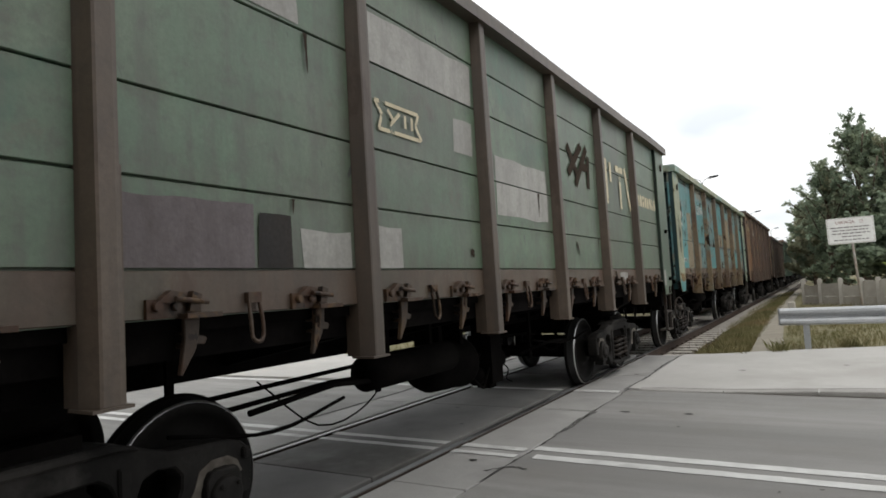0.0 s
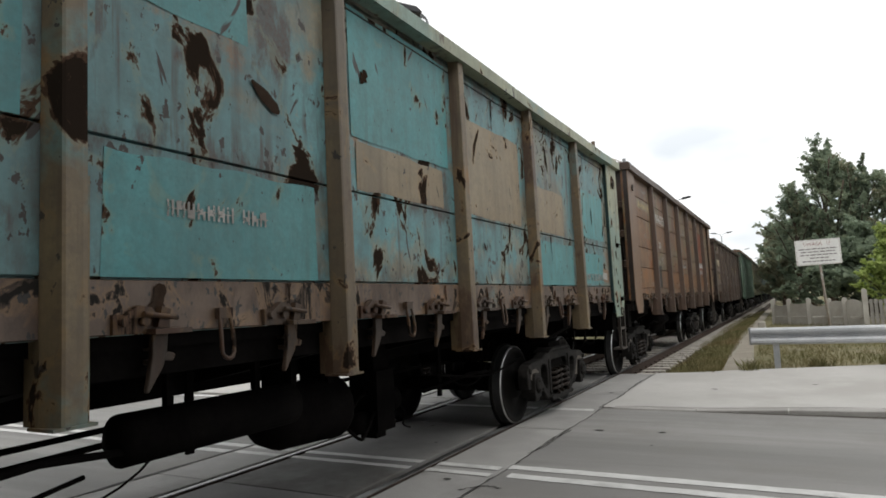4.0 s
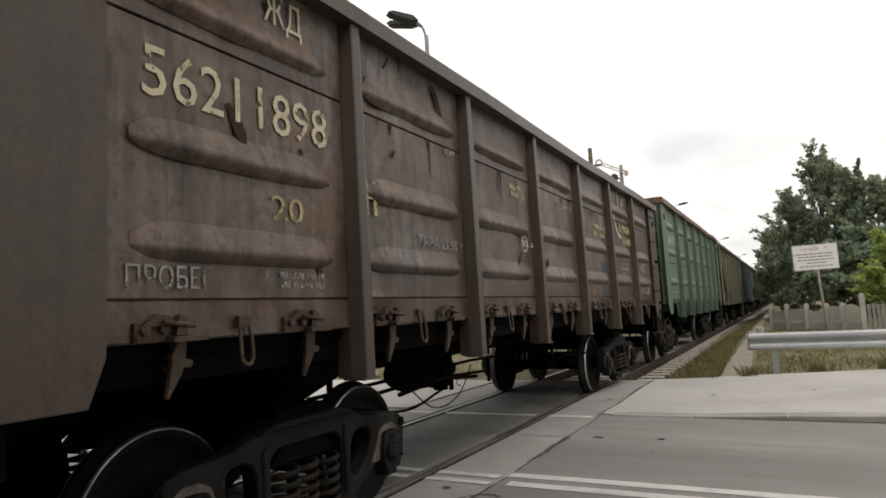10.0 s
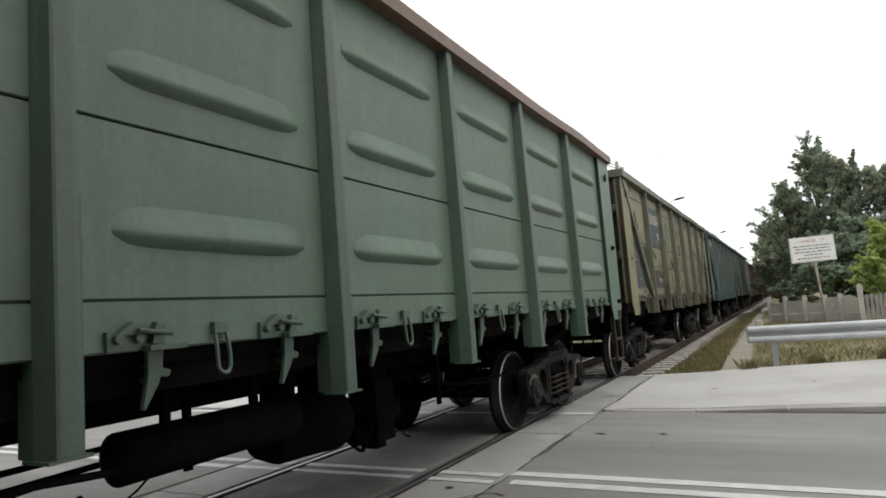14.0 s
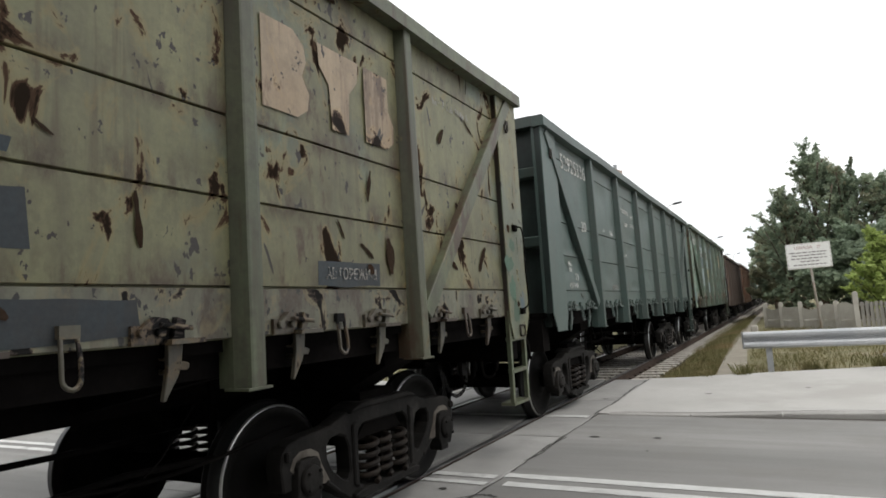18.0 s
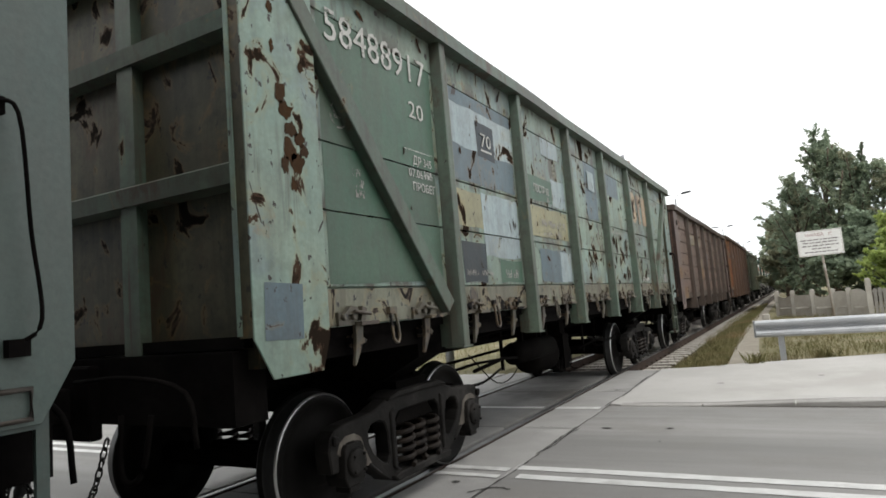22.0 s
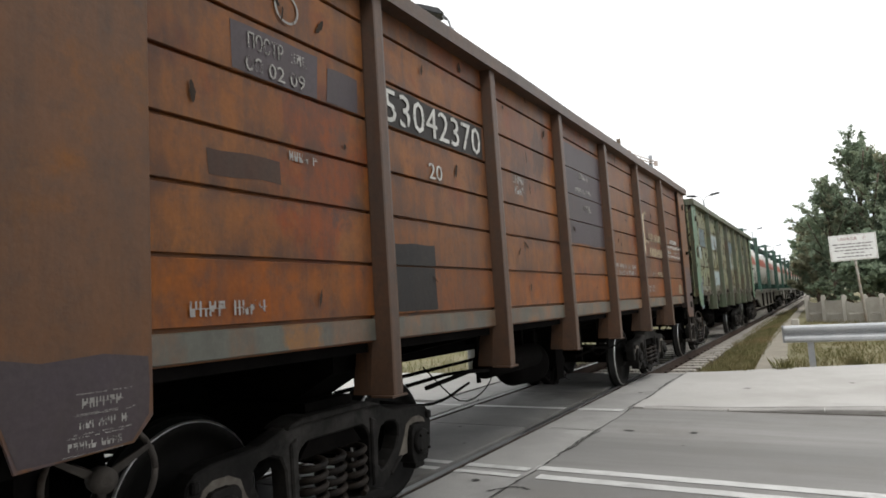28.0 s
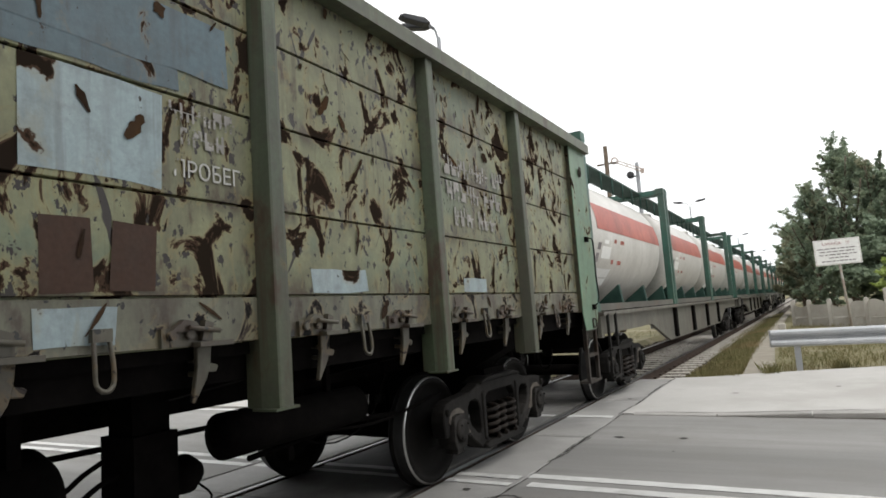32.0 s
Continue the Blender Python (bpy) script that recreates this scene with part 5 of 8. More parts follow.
def ring_mark(root, mat, y, z, r, w=0.03, sweep=6.28, start=0.0):
    b = bmesh.new()
    n = 28
    vs = []
    for i in range(n + 1):
        a = start + sweep * i / n
        vs.append([b.verts.new((FACE + 0.008, y + k * math.cos(a), z + k * math.sin(a))) for k in (r - w, r)])
    for i in range(n):
        b.faces.new((vs[i][0], vs[i + 1][0], vs[i + 1][1], vs[i][1]))
    part("emblem_ring", b, mat, root)


def blocks(root, name, mat, shapes, x=FACE + 0.009):
    """Plain painted shapes; each an outline of (y, z)."""
    for s in shapes:
        b = bmesh.new()
        b.faces.new([b.verts.new((x, y, z)) for y, z in s])
        part(name, b, mat, root)


def strokes(root, name, mat, lines, w):
    """Straight brush strokes, each a hair above the one before."""
    for k, (y0, z0, y1, z1) in enumerate(lines):
        b = bmesh.new()
        d = Vector((y1 - y0, z1 - z0)).normalized() * w / 2
        b.faces.new([b.verts.new((FACE + 0.009 + 0.0006 * k, y, z)) for y, z in ((y0 - d.y, z0 + d.x), (y1 - d.y, z1 + d.x), (y1 + d.y, z1 - d.x), (y0 + d.y, z0 - d.x))])
        part(name, b, mat, root)


def panel_mesh(y0, y1, z0, z1, mat, seed, dents=0.010):
    """One side sheet: slightly dented, its rim turned in; the attribute wear is high along its edges."""
    q = bmesh.new()
    layer = q.verts.layers.float.new("wear")
    us = (0, 0.03, 0.09, 0.17, 0.26, 0.35, 0.44, 0.53, 0.62, 0.71, 0.80, 0.88, 0.97, 1)
    ws = [0, 0.004, 0.07] + [0.07 + (z1 - z0 - 0.15) * k / 8 for k in range(1, 8)] + [z1 - z0 - 0.08, z1 - z0 - 0.004, z1 - z0]
    if z1 - z0 < 0.3:
        ws = [0, 0.004, 0.06, (z1 - z0) * 0.5, z1 - z0 - 0.004, z1 - z0]
    cols = []
    for u in us:
        col = []
        for k, w in enumerate(ws):
            rim = k in (0, len(ws) - 1)
            inner = 0.03 < u < 0.97 and 1 < k < len(ws) - 2
            p = Vector((0, y0 + (y1 - y0) * u, z0 + w))
            dent = dents * (noise.noise((p.y * 1.4, p.z * 2.1, seed * 3.3)) + 0.6 * noise.noise((p.y * 3.4, p.z * 4.5, seed * 1.7))) if inner else 0.0
            vert = q.verts.new((FACE - (0.006 if rim else 0) + min(dent, 0.0015), p.y, p.z))
            side = max(0.0, 1 - min(u, 1 - u) * (y1 - y0) / 0.14)
            vert[layer] = max(side, max(0.0, 1 - w / 0.20) * 1.0, max(0.0, 1 - (z1 - z0 - w) / 0.09))
            col.append(vert)
        cols.append(col)
    for u in range(len(us) - 1):
        for w in range(len(ws) - 1):
            q.faces.new((cols[u][w], cols[u + 1][w], cols[u + 1][w + 1], cols[u][w + 1])).smooth = 0 < w < len(ws) - 2
    # turned-in rims with crisp edges
    edge = [[q.verts.new(c[w].co - Vector((0.02, 0, 0))) for c in cols] for w in (0, -1)]
    for u in range(len(us) - 1):
        for line, w in zip(edge, (0, -1)):
            q.faces.new((cols[u][w], cols[u + 1][w], line[u + 1], line[u]))
        for w in (1, -2):
            q.edges.get((cols[u][w], cols[u + 1][w])).smooth = False
    return mesh_of("side_panel", q, mat)


def gondola(index, label, mat, trim, plate=None, cap=None, zt=3.76, seams=(1.58, 1.96, 2.34, 2.90, 3.27), low=1.07, style="plain", wheel=False, flare=0.0, sill=None, sheet_low=1.37, end_mat=None, ribs=(3.2, 2.55, 1.85), latches=True, rib_half=0.58, pw=0.62, pt=0.60, iron=None, end_ribs=(2.0, 2.52, 3.03), rib_mat=None, step=(12.10, 12.47, 0.53), first=None):
    """An open four-axle goods wagon. Its space: x across (near side +), y from its leading end back, z up from the rails."""
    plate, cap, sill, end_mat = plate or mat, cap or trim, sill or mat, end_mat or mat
    root = thing("gondola_wagon", label, "goods wagon", "goods train")
    CARRIED.append((root, index))
    iron, rib_mat = iron or trim, rib_mat or trim
    rows = [sheet_low, *seams, zt - 0.10]
    gap = 0.009 if style == "plank" else 0.005
    bays = bays_of(pw, pt)
    # inner box
    b = bmesh.new()
    box(b, FACE - 0.06, FACE - 0.028, 0.06, BODY - 0.06, sheet_low, zt - 0.05)
    wall = part("side_wall", b, mat, root)
    b = bmesh.new()
    box(b, -FACE, -FACE + 0.04, 0.06, BODY - 0.06, sheet_low, zt - 0.05)
    for p in POSTS:
        box(b, -1.55, -FACE + 0.002, p - 0.09, p + 0.09, low, zt - 0.1)
    part("far_side_wall", b, mat, root)
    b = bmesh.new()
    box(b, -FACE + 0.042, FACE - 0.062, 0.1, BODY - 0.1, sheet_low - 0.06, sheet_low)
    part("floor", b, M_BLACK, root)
    # sheets between posts and seams
    for i, (a0, a1) in enumerate(bays):
        for j, (z0, z1) in enumerate(zip(rows, rows[1:])):
            part("side_panel", panel_mesh(a0 - 0.045, a1 + 0.045, z0 + gap, z1 - gap, sill if j == 0 else (first or mat) if j == 1 else mat, index, 0.040 if index == 3 else (0.028 if index == 6 else 0.016 if index in (1, 7) else 0.010)), None, wall)
    # posts
    for p in POSTS:
        ob = part("side_post", shared(("post", index), lambda: post_mesh(trim, zt, low, flare)), None, root)
        ob.location = (0, p, 0)
    # corner plates
    for y0, s, e in ((LEAD, 1, pw), (BODY, -1, BODY - pt)):
        b = bmesh.new()
        out = [(y0, zt - 0.1), (y0, 1.35), (y0 + s * 0.12, 1.145), (e - s * 0.07, 1.145), (e, 1.33), (e, zt - 0.1)]
        if style == "plank":
            out = [(y0, zt - 0.1), (y0, 1.16), (y0 + s * 0.06, 0.97), (e - s * 0.08, 0.99), (e, 1.08), (e, zt - 0.1)]
        prism(b, out, PLATE - 0.012, PLATE)
        part("corner_plate", b, plate, root, soften=0.003)
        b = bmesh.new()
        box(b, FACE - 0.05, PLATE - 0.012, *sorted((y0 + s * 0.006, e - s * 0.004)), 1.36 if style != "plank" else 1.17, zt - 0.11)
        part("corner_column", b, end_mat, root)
        b = bmesh.new()
        box(b, -PLATE, -FACE + 0.02, min(y0, e), max(y0, e), 1.10, zt - 0.1)
        part("far_corner_plate", b, plate, root)
    # top rails
    for s in (1, -1):
        b = bmesh.new()
        lo, hi = (FACE - 0.03, 1.575) if s > 0 else (-1.575, -FACE + 0.03)
        n = 24
        ring = []
        for i in range(n + 1):
            y = LEAD - 0.03 + (BODY - LEAD + 0.06) * i / n
            dz = 0.016 * noise.noise((y * 0.5, index * 2.0, s))
            dx = 0.014 * noise.noise((y * 0.6, index * 2.0, s + 9))
            ring.append([b.verts.new(p) for p in ((lo + dx, y, zt - 0.13 + dz), (hi + dx, y, zt - 0.13 + dz), (hi + dx, y, zt - 0.02 + dz), (hi - 0.02 + dx, y, zt + dz), (lo + dx, y, zt + dz))])
        for i in range(n):
            for q in range(5):
                b.faces.new((ring[i][q], ring[i][(q + 1) % 5], ring[i + 1][(q + 1) % 5], ring[i + 1][q]))
        b.faces.new(ring[0])
        b.faces.new(ring[-1][::-1])
        part("top_rail", b, cap, root)
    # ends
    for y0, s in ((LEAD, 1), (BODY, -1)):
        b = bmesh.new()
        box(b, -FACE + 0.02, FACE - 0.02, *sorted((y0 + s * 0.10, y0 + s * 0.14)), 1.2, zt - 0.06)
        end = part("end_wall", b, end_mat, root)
        b = bmesh.new()
        box(b, -FACE - 0.06, FACE - 0.032, *sorted((y0 - s * 0.03, y0 + s * 0.15)), zt - 0.12, zt + 0.004)
        part("end_top_rail", b, cap, end)
        for z in end_ribs:
            b = bmesh.new()
            prism(b, [(y0 + s * 0.10, z - 0.075), (y0 + s * 0.015, z - 0.055), (y0 + s * 0.005, z + 0.045), (y0 + s * 0.03, z + 0.06), (y0 + s * 0.10, z + 0.07)], -FACE + 0.022, FACE - 0.022)
            part("end_rib", b, rib_mat, end)
        if style in ("corr", "diag"):
            for x in (-0.55, 0.55):
                b = bmesh.new()
                box(b, x - 0.07, x + 0.07, *sorted((y0 + s * 0.03, y0 + s * 0.10)), 1.3, zt - 0.13)
                part("end_stanchion", b, rib_mat, end)
        b = bmesh.new()
        box(b, -1.36, 1.36, *sorted((y0 + s * 0.0, y0 + s * 0.22)), 0.93, 1.30)
        part("end_beam", b, M_BLACK, root)
        flip = pose(0, y0, 0) if s > 0 else pose(0, y0, 0, 0, 0, 180)
        for nm, mk in (("coupler", coupler_mesh), ("air_hose", hose_mesh), ("release_chain", chain_mesh), ("uncoupling_lever", lever_mesh)):
            ob = part(nm, shared(nm, mk), None, root)
            ob.matrix_basis = flip
            if s < 0 and nm != "coupler":
                ob.matrix_basis = pose(0, y0, 0) @ Matrix.Diagonal((1, -1, 1, 1))
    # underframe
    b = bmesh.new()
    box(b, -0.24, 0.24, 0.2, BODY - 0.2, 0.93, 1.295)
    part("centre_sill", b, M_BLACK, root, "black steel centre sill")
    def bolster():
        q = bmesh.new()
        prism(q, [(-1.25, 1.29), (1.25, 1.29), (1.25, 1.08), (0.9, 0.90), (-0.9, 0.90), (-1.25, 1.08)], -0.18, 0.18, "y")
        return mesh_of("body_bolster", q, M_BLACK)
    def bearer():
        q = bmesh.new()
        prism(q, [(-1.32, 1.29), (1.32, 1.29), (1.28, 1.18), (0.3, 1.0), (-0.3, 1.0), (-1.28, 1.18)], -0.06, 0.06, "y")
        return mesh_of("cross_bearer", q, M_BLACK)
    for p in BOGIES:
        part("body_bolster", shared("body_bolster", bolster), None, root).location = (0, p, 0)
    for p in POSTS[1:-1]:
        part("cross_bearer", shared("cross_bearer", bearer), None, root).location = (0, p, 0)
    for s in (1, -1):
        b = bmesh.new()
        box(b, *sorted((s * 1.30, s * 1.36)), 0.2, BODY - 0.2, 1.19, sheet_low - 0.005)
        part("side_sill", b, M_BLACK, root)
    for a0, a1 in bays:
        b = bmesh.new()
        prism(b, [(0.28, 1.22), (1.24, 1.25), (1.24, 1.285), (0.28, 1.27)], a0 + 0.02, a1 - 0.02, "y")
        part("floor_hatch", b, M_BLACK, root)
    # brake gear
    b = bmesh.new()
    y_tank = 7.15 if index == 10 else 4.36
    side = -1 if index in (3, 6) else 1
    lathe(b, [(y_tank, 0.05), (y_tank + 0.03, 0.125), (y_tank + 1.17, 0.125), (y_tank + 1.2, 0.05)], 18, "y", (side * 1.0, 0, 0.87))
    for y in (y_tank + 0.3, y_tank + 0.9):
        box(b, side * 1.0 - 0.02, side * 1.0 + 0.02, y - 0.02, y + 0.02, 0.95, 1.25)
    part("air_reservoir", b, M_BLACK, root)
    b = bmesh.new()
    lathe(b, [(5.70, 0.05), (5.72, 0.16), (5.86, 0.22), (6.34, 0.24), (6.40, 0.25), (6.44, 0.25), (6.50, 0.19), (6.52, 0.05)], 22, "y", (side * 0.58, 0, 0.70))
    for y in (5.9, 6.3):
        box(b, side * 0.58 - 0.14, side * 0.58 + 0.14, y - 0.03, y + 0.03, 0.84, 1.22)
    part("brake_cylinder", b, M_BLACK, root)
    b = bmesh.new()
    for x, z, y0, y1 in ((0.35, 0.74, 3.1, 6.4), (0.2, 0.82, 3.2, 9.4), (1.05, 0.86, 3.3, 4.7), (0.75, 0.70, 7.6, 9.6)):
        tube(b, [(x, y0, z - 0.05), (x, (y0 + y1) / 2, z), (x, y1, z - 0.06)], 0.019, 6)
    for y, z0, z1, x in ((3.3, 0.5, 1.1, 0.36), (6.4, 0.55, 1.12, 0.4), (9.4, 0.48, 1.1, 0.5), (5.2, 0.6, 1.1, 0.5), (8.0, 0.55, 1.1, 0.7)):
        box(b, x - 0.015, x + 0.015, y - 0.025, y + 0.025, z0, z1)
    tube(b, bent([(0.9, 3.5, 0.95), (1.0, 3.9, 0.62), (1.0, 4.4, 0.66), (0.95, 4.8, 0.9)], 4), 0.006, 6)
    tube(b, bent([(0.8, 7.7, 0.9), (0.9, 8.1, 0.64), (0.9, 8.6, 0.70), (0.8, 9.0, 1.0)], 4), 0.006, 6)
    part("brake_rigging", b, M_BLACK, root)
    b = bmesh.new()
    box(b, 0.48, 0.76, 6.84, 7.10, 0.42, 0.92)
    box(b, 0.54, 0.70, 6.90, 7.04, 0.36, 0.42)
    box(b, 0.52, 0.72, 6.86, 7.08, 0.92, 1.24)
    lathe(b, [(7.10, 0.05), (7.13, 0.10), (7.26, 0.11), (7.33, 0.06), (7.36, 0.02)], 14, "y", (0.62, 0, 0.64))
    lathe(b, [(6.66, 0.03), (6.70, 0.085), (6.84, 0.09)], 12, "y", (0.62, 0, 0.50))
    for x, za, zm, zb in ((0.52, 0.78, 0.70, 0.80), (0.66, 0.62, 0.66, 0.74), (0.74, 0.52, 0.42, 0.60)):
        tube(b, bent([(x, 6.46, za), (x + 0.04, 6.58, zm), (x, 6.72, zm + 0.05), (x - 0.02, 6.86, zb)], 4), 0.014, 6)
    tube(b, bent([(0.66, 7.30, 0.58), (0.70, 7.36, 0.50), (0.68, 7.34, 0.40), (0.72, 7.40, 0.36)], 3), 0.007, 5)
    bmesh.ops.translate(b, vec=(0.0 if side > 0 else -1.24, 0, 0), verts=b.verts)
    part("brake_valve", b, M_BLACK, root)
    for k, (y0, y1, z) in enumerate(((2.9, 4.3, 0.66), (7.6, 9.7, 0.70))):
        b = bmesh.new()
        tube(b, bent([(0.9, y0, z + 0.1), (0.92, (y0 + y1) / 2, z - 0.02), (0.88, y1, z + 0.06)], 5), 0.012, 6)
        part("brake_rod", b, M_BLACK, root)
    for p in BOGIES:
        bogie(root, p)
    part("step_ladder", ladder_mesh(M_BRACKET if style != "diag" else trim, *step), None, root)
    b = bmesh.new()
    tube(b, bent([(PLATE + 0.015, 12.30, 2.24), (PLATE + 0.075, 12.36, 2.2), (PLATE + 0.065, 12.40, 1.8), (PLATE + 0.065, 12.43, 1.5), (PLATE + 0.015, 12.38, 1.42)], 5), 0.008, 6)
    box(b, PLATE, PLATE + 0.035, 12.27, 12.34, 2.20, 2.26)
    box(b, PLATE, PLATE + 0.035, 12.34, 12.41, 1.38, 1.44)
    part("grab_handle", b, M_BLACK, root)
    for y in (0.34, BODY - 0.30):
        b = bmesh.new()
        tube(b, [(PLATE + 0.015, y + 0.035 * math.cos(a), zt - 0.42 + 0.045 * math.sin(a)) for a in (i * math.pi / 6 for i in range(13))], 0.011, 6)
        box(b, FACE + 0.083, PLATE + 0.02, y - 0.03, y + 0.03, zt - 0.395, zt - 0.35)
        part("lashing_eye", b, M_BRACKET, root)
    b = bmesh.new()
    tube(b, [(PLATE + 0.01, BODY - 0.22 + u, 1.22 + q) for u, q in ((-0.06, 0.05), (-0.06, -0.05), (0.06, -0.05), (0.06, 0.05), (-0.06, 0.05))], 0.011, 5)
    part("rope_ring", b, M_BRACKET, root)
    if wheel:
        ob = part("handwheel", shared("handwheel", handwheel_mesh), None, root, "spoked brake handwheel")
        ob.matrix_basis = pose(*(wheel if isinstance(wheel, tuple) else (1.40, 0.33, 0.83)), 0, 0, -12)
        b = bmesh.new()
        box(b, 0.9, 1.3, 0.22, 0.34, 0.80, 1.28)
        part("handwheel_bracket", b, M_BLACK, root)
    if latches:
        for i, (a0, a1) in enumerate(bays):
            w = a1 - a0
            for f in (0.17, 0.72):
                ob = part("hatch_latch", shared(("latch", id(iron)), lambda: latch_mesh(iron)), None, root)
                ob.location = (FACE - 1.425, a0 + w * f, 0)
                ob = part("hatch_bracket", shared(("wedge", id(iron)), lambda: wedge_mesh(iron)), None, root)
                ob.location = (FACE - 1.425, a0 + w * (f + 0.05), 0)
            ob = part("hatch_loop", shared(("loop", id(iron)), lambda: loop_mesh(iron)), None, root)
            ob.location = (FACE - 1.425, a0 + w * 0.46, 0)
    if style == "corr":
        for i, (a0, a1) in enumerate(bays):
            for z in ribs:
                part("pressed_rib", rib_mesh(mat, rib_half, (a0 + a1) / 2, z), None, wall)
    if style == "diag":
        for y0, y1 in ((0.22, 2.06), (12.36, 10.48)):
            b = bmesh.new()
            d = Vector((y1 - y0, 1.44 - (zt - 0.15))).normalized() * 0.065
            prism(b, [(y0 - d.y, zt - 0.15 + d.x), (y1 - d.y, 1.44 + d.x), (y1 + d.y, 1.44 - d.x), (y0 + d.y, zt - 0.15 - d.x)], FACE - 0.01, FACE + 0.075)
            part("diagonal_brace", b, trim, root, soften=0.006)
    return root, rows


def scars(root, mat, count, seed, seams, y0=0.6, y1=12.0, size=0.16, runs=0.35, x=FACE + 0.0085):
    """Scrapes down to rusted steel and rust runs below the seams, each with a ragged outline of its own."""
    rnd = random.Random(seed)
    for k in range(count):
        a0, a1 = rnd.choice([b for b in BAYS if b[0] < y1 and b[1] > y0])
        s0, s1 = rnd.choice([p for p in zip(seams, seams[1:]) if p[1] - p[0] > 0.2])
        drip = rnd.random() < runs
        n = 7
        length = size * rnd.uniform(0.5, 1.9) * (1.4 if drip else 1.0)
        length = min(length, 0.8 * (s1 - s0))
        wide = rnd.uniform(0.010, 0.024) if drip else size * rnd.uniform(0.06, 0.26)
        lean = rnd.uniform(-0.1, 0.1) if drip else rnd.choice((0.1, -0.2, 0.5, -0.6, 1.0))
        bend = rnd.uniform(-0.5, 0.5) * (0.2 if drip else 1.0)
        span = abs(length * math.sin(lean)) + wide + 0.03
        if a1 - a0 < 2 * span + 0.1:
            continue
        y = rnd.uniform(a0 + span + 0.04, a1 - span - 0.04)
        z = s1 - 0.012 if drip else rnd.uniform(s0 + length + 0.02, s1 - 0.02)
        left, right = [], []
        angle = lean - bend / 2
        for i in range(n):
            t = i / (n - 1)
            w = wide * (1.0 - 0.9 * t if drip else math.sin(math.pi * (0.06 + 0.88 * t)) ** 0.6) * rnd.uniform(0.55, 1.25)
            across = Vector((math.cos(angle), math.sin(angle)))
            left.append((y - across.x * w, min(z - across.y * w, s1 - 0.008)))
            right.append((y + across.x * w, min(z + across.y * w, s1 - 0.008)))
            angle += bend / n
            y += math.sin(angle) * length / n
            z -= math.cos(angle) * length / n
        b = bmesh.new()
        lo = [b.verts.new((x, max(a0 + 0.02, min(a1 - 0.02, p)), max(q, s0 + 0.008))) for p, q in left]
        hi = [b.verts.new((x, max(a0 + 0.02, min(a1 - 0.02, p)), max(q, s0 + 0.008))) for p, q in right]
        for i in range(n - 1):
            b.faces.new((lo[i], hi[i], hi[i + 1], lo[i + 1]))
        part("rust_run" if drip else "rust_scar", b, mat, root)


def blots(root, mat, spots, seed, x=PLATE + 0.0022, name="rust_patch"):
    """Flaked spots with a ragged outline: each a place y, z, a width and a height."""
    rnd = random.Random(seed)
    for y, z, w, h in spots:
        b = bmesh.new()
        n = 18
        k = [rnd.uniform(0.55, 1.15) for _ in range(n)]
        b.faces.new([b.verts.new((x, y + w / 2 * (0.5 * k[i] + 0.5 * k[i - 1]) * math.cos(2 * math.pi * i / n), z + h / 2 * k[i] * math.sin(2 * math.pi * i / n))) for i in range(n)])
        part(name, b, mat, root)


def paper(root, mat, y0, y1, z0, z1):
    """A notice pasted on a corner plate."""
    b = bmesh.new()
    box(b, PLATE - 0.001, PLATE + 0.0025, y0, y1, z0, z1)
    part("pasted_notice", b, mat, root)


# paints
P2R = wagon_paint("rust_orange_board_paint", (0.23, 0.115, 0.056), (0.205, 0.125, 0.072), second=(0.17, 0.12, 0.075), second_at=0.58, spread=False, rust=(0.075, 0.04, 0.026), rust_at=0.62, runs=0.4, dirt_k=0.6, gloss=0.25)
P9R = wagon_paint("rust_red_board_paint", (0.225, 0.075, 0.025), (0.245, 0.095, 0.033), second=(0.12, 0.05, 0.028), second_at=0.58, spread=False, rust=(0.06, 0.035, 0.026), rust_at=0.62, dirt_k=0.5, gloss=0.2)
P0 = wagon_paint("grey_green_wagon_paint", (0.10, 0.158, 0.104), (0.135, 0.182, 0.125), second=(0.062, 0.125, 0.083), second_at=0.56, dirt=(0.062, 0.053, 0.046), dirt_k=0.5, spread=False, blotch=(0.12, 0.10, 0.075), blotch_at=0.62, slash=0.7, rust_at=0.69, rust=(0.07, 0.045, 0.032), seam=0.35, gloss=0.75, rough=0.46)
P0T = wagon_paint("grey_brown_post_paint", (0.118, 0.092, 0.072), (0.086, 0.066, 0.05), runs=0.7, rust_at=0.6, dirt_k=0.6, rust=(0.05, 0.031, 0.022), gloss=0.5, rough=0.46)
P0S = wagon_paint("rusty_sill_paint", (0.112, 0.080, 0.060), (0.10, 0.092, 0.07), spread=False, rust=(0.075, 0.045, 0.03), rust_at=0.6)
P1 = wagon_paint("flaking_turquoise_paint", (0.12, 0.245, 0.26), (0.15, 0.29, 0.30), second=(0.245, 0.209, 0.144), chip_scale=7, spread=False, dirt_k=0.35, rust_at=0.62, runs=0.8, rust=(0.052, 0.025, 0.014), chips=0.6, slash=0.68, blotch=(0.30, 0.14, 0.05), blotch_at=0.6, second_at=0.52, seam=1.0)
P1P = wagon_paint("flaking_cream_paint", (0.295, 0.320, 0.235), (0.33, 0.345, 0.255), chip_scale=6, dirt_k=0.25, spread=False, rust_at=0.63, runs=0.8, rust=(0.052, 0.025, 0.014), blotch=(0.26, 0.14, 0.06), second=(0.22, 0.31, 0.27), second_at=0.56, chips=0.655, slash=0.7, blotch_at=0.66)
